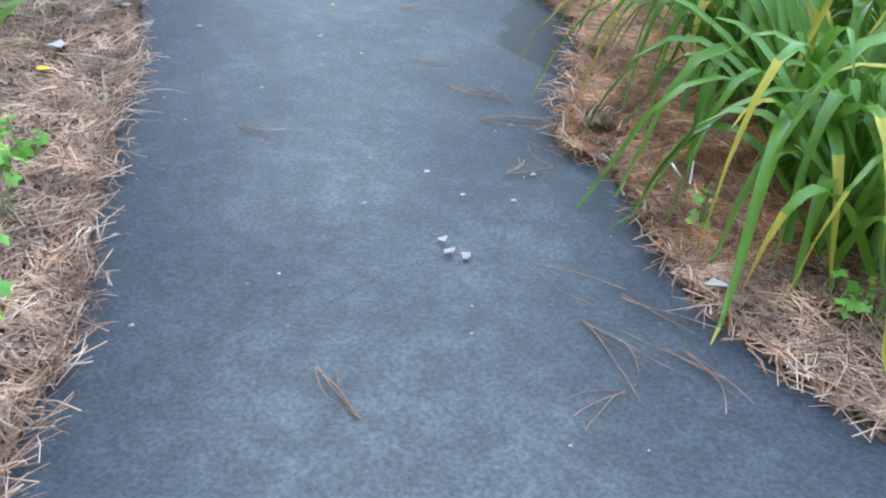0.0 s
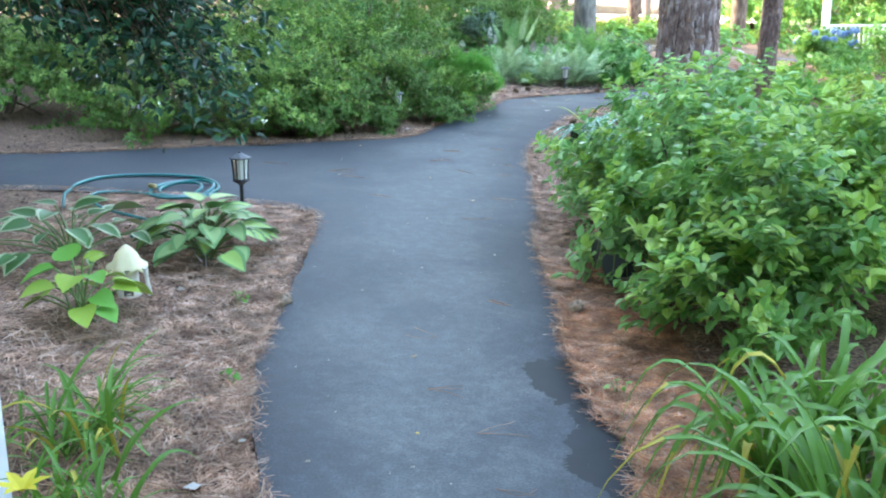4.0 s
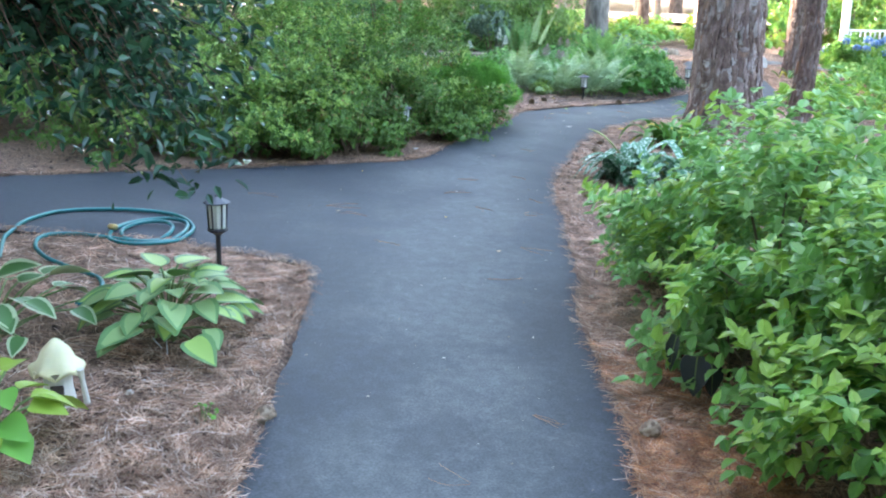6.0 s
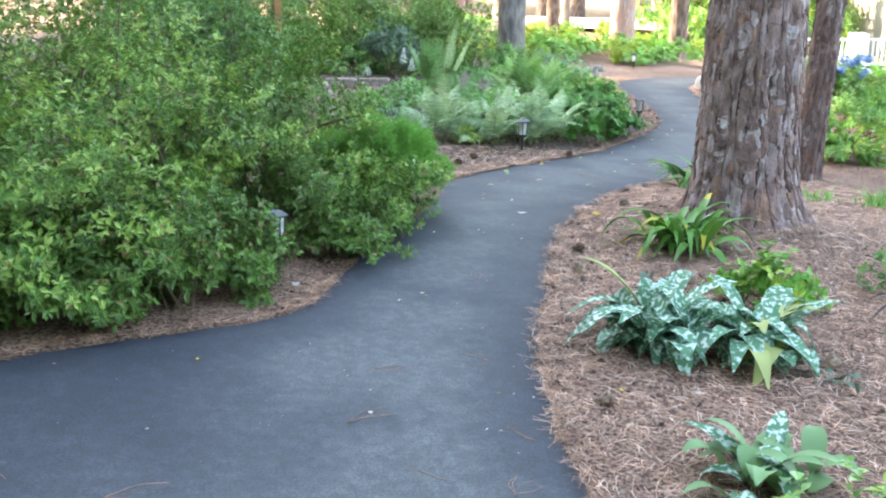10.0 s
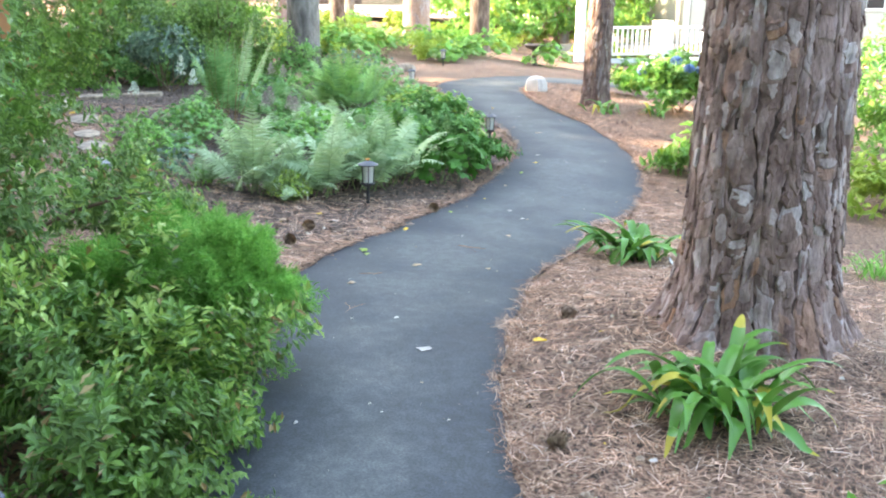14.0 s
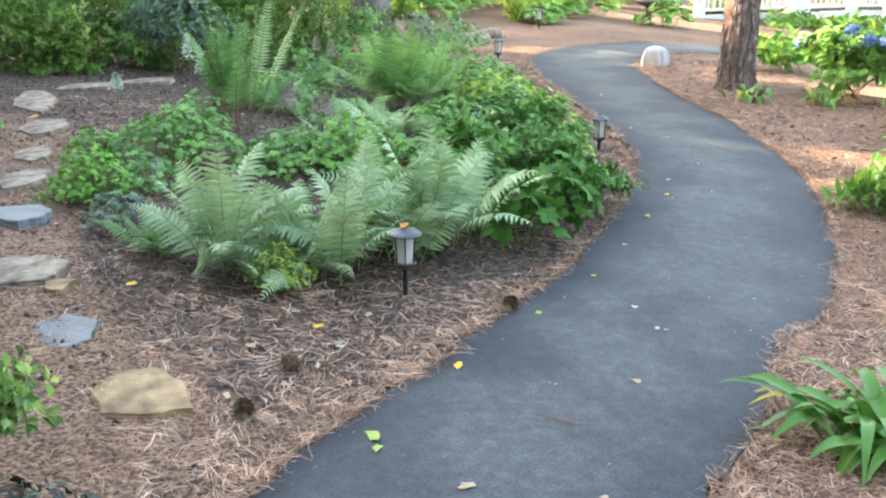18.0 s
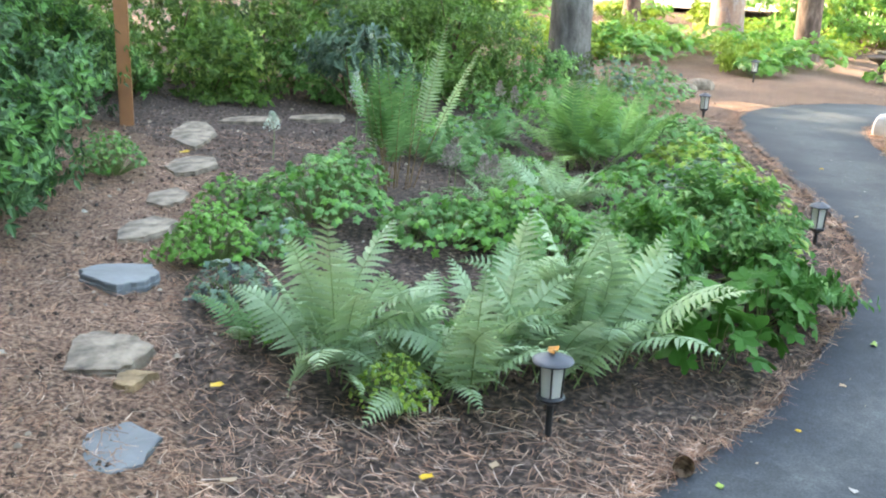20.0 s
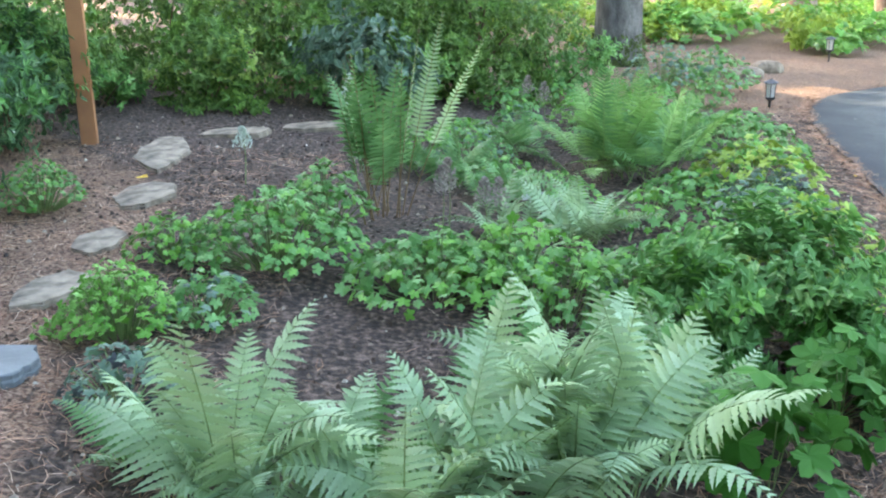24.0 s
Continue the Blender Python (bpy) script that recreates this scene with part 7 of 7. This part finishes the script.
g = np.random.default_rng(12)
v, f, n = [], [], 0
while n < 520:
    x, y = g.uniform(-1, 5), g.uniform(0.5, 19)
    d = float(edge_distance(x, y))
    if d < 0.35 and (d < -0.02 or g.random() < 0.5):
        s = 0.0018 + 0.006 * g.random() ** 4
        z = path_z(x, y) + 0.003 if d < 0 else gz(x, y) + 0.014
        k = len(v)
        v += [(x - s, y - s * 0.5, z), (x + s, y - s * 0.3, z), (x + s * 0.6, y + s, z + 0.001), (x - s * 0.7, y + s * 0.8, z), (x, y, z + s * 0.6)]
        f += [(k, k + 1, k + 4), (k + 1, k + 2, k + 4), (k + 2, k + 3, k + 4), (k + 3, k, k + 4)]
        n += 1
tagged(new("specks", mesh_of("specks", v, f, island_material("speck", [(0, (0.16, 0.12, 0.08)), (0.5, (0.3, 0.26, 0.2)), (1, (0.55, 0.53, 0.48))]))), "pale specks and seed husks on the path", "litter", kind="stuff")


litter("fallen_leaf", 1.697, 12.85, 0.042, plain_material("orange_leaf", (0.5, 0.2, 0.03), 0.6), "curled orange leaf lying on the lantern cap", "leaf", 777, 0.281)


def needle_bundle(x, y, rz, ln, seed):
    b = Blades()
    g = np.random.default_rng(seed)
    for k in range(int(g.integers(2, 5))):
        a, turn, wig = math.radians(rz) + g.normal(0, 0.16), g.normal(0, 0.5), g.normal(0, 0.25)
        s = np.linspace(0, 1, 9)
        l2 = ln * g.uniform(0.8, 1.15)
        head = a + turn * s + wig * np.sin(s * 5)
        c = np.c_[x + np.cumsum(np.cos(head)) * l2 / 9, y + np.cumsum(np.sin(head)) * l2 / 9]
        z = np.array([path_z(*q) if edge_distance(*q) < 0 else gz(*q) + 0.012 for q in c]) + 0.0045 + 0.003 * g.random() * np.abs(np.sin(s * 4 + k))
        b.tube(np.c_[c, z], 0.0008, 4)
    ob = new("pine_needles", b.mesh("pine_needles", STRAW))
    tagged(ob, "dry bundle of fallen pine needles on the asphalt", "pine needles", "needle bundles on the path")


for k, (x, y, a, l) in enumerate(((0.48, 1.05, -30, 0.16), (0.62, 0.97, -48, 0.17), (0.7, 0.84, -55, 0.16), (0.24, 0.62, 130, 0.14), (0.62, 0.72, 200, 0.13), (0.24, 1.91, 0, 0.14), (0.32, 1.78, -25, 0.14), (0.5, 1.68, 150, 0.12), (0.45, 1.35, 40, 0.1), (0.5, 1.52, -60, 0.13),
                                  (0.2, 5.1, 20, 0.2), (-0.4, 6.2, 170, 0.2), (0.5, 6.4, 60, 0.15), (0.2, 6.6, -50, 0.16), (0.55, 6.9, -30, 0.16), (-0.7, 6.4, 10, 0.2), (-0.2, 5.6, 150, 0.18), (0.1, 7.4, 10, 0.15), (0.04, 2.6, -12, 0.14), (0.3, 3.6, -60, 0.12), (1.9, 11.7, -40, 0.16), (1.0, 10.6, 60, 0.14), (0.55, 0.9, -60, 0.2), (0.78, 0.75, 150, 0.18), (0.4, 1.6, 10, 0.16), (0.2, 2.25, 20, 0.16), (-0.1, 1.5, -20, 0.14), (0.1, 3.1, 170, 0.16), (0.4, 5.7, -20, 0.18), (0.0, 6.9, 30, 0.2), (0.6, 7.5, 120, 0.16), (-1.2, 6.6, 0, 0.22), (0.7, 8.6, 60, 0.16), (1.2, 11.2, 20, 0.16))):
    needle_bundle(x, y, a, l, 800 + k)


def cone_mesh():
    b = Blades()
    n = 70
    i = np.arange(n)
    q = i / n
    a = i * 2.399
    rad = 0.019 * np.sin(np.pi * (0.12 + 0.83 * q)) ** 0.8
    p = np.c_[rad * 0.45 * np.cos(a), rad * 0.45 * np.sin(a), 0.055 * q - 0.0275]
    ax = np.c_[np.cos(a), np.sin(a), 0.25 + 0.9 * q]
    b.leaves(p, ax, np.c_[-np.cos(a) * 0.4, -np.sin(a) * 0.4, 1 + 0 * a], rad * 1.2 + 0.011, 0.015, ((0, 0.4), (0.55, 0.85), (0.9, 1.0), (1, 0.4)), 0.12, -0.15)
    b.tube([(0, 0, -0.026), (0, 0, 0.0), (0, 0, 0.027)], np.array([0.008, 0.011, 0.004]), 8)
    return b.mesh("pine_cone", CONE)


CONE_MESH = cone_mesh()
for k, (x, y) in enumerate(((0.66, 1.6), (0.67, 3.5), (-0.57, 3.5), (1.27, 8.79), (1.81, 8.6), (1.95, 10.33), (1.17, 12.15), (2.1, 12.68), (0.99, 11.85), (1.35, 9.2), (0.95, 7.09), (2.03, 7.49))):
    ob = new("pine_cone", CONE_MESH)
    ob.matrix_world = pose(x, y, gz(x, y) + 0.026, 80 + 9 * (k % 3), 0, 75 + 37 * k)
    tagged(ob, "brown open pine cone lying on the straw", "pine cone", "pine cones")
for k, (x, y, w) in enumerate(((1.22, 13.0, 0.05), (1.32, 12.95, 0.04), (1.9, 16.0, 0.05), (2.9, 11.0, 0.06), (5.0, 14.6, 0.06), (0.82, 1.35, 0.04), (-1.0, 3.98, 0.06), (2.0, 16.15, 0.06))):
    ob = thing("plant_label", x, y, gz(x, y), "small white plant label stuck in the bed", "plant label", "plant labels", rz=20 * k)
    part("plate", box(w, 0.003, w * 0.55, 0.001, (0, 0, 0.06)), WHITE_PAINT, ob, m=pose(0, 0, 0.0, -35, 0, 0))
    part("stake", box(0.006, 0.002, 0.07, 0, (0, 0, 0.03)), WHITE_PAINT, ob)
moss_b = Blades()
g = np.random.default_rng(3)
a = g.uniform(0, 2 * np.pi, 900)
z = g.random(900) ** 2 * 0.3
q = 0.245 + 0.06 * np.exp(-z / 0.16)
moss_b.leaves(np.c_[q * np.cos(a), q * np.sin(a), z], g.normal(0, 1, (900, 3)) + [0, 0, 0.5], np.c_[np.cos(a), np.sin(a), 0 * a], 0.04, 0.03)
ob = new("moss", moss_b.mesh("moss", MOSS))
ob.matrix_world = pose(3.15, 22.0, gz(3.15, 22.0))
tagged(ob, "green moss round the foot of the grey tree", "moss", kind="stuff")

# mulch crumbs and clods over the beds
g = np.random.default_rng(41)


def mulch_area(count):
    p = np.c_[g.uniform(-1.2, 3.8, count), g.uniform(11.8, 18.6, count)]
    return p[[in_mulch(x, y) and float(edge_distance(x, y)) > 0.02 for x, y in p]]


xy = np.vstack([beside(0.02, 1.5, 0.5)(4500), mulch_area(14000), area(-1.2, 0.6, 12, 17)(3000), area(0.9, 3.6, 6.8, 11)(1500), area(3.6, 6.8, 12.3, 19.5)(1800)])
sz = 0.003 + 0.013 * g.random(len(xy)) ** 2.5
rot = g.uniform(0, 2 * np.pi, len(xy))
z = ground_z(xy[:, 0], xy[:, 1])
cv = []
for dx, dy, dz in ((-1, -0.5, -0.2), (1, -0.4, -0.2), (0.7, 0.6, -0.2), (-0.7, 0.55, -0.2), (-0.3, 0.0, 0.75), (0.4, 0.1, 0.6)):
    c, s_ = np.cos(rot), np.sin(rot)
    cv.append(np.c_[xy[:, 0] + sz * (dx * c - dy * s_), xy[:, 1] + sz * (dx * s_ + dy * c), z + sz * dz + 0.004])
cv = np.stack(cv, 1).reshape(-1, 3)
base = (np.arange(len(xy)) * 6)[:, None]
cf = []
for q in ((0, 1, 5, 4), (1, 2, 5), (2, 3, 4, 5), (3, 0, 4)):
    cf += (base + np.array(q)).tolist()
tagged(new("mulch_crumbs", mesh_of("mulch_crumbs", cv, cf, island_material("mulch_crumb", [(0, (0.033, 0.022, 0.017)), (0.55, (0.083, 0.053, 0.039)), (0.87, (0.19, 0.128, 0.095)), (0.96, (0.36, 0.28, 0.21)), (1, (0.6, 0.54, 0.45))]))), "crumbs of bark mulch and soil over the beds", "mulch", kind="stuff")
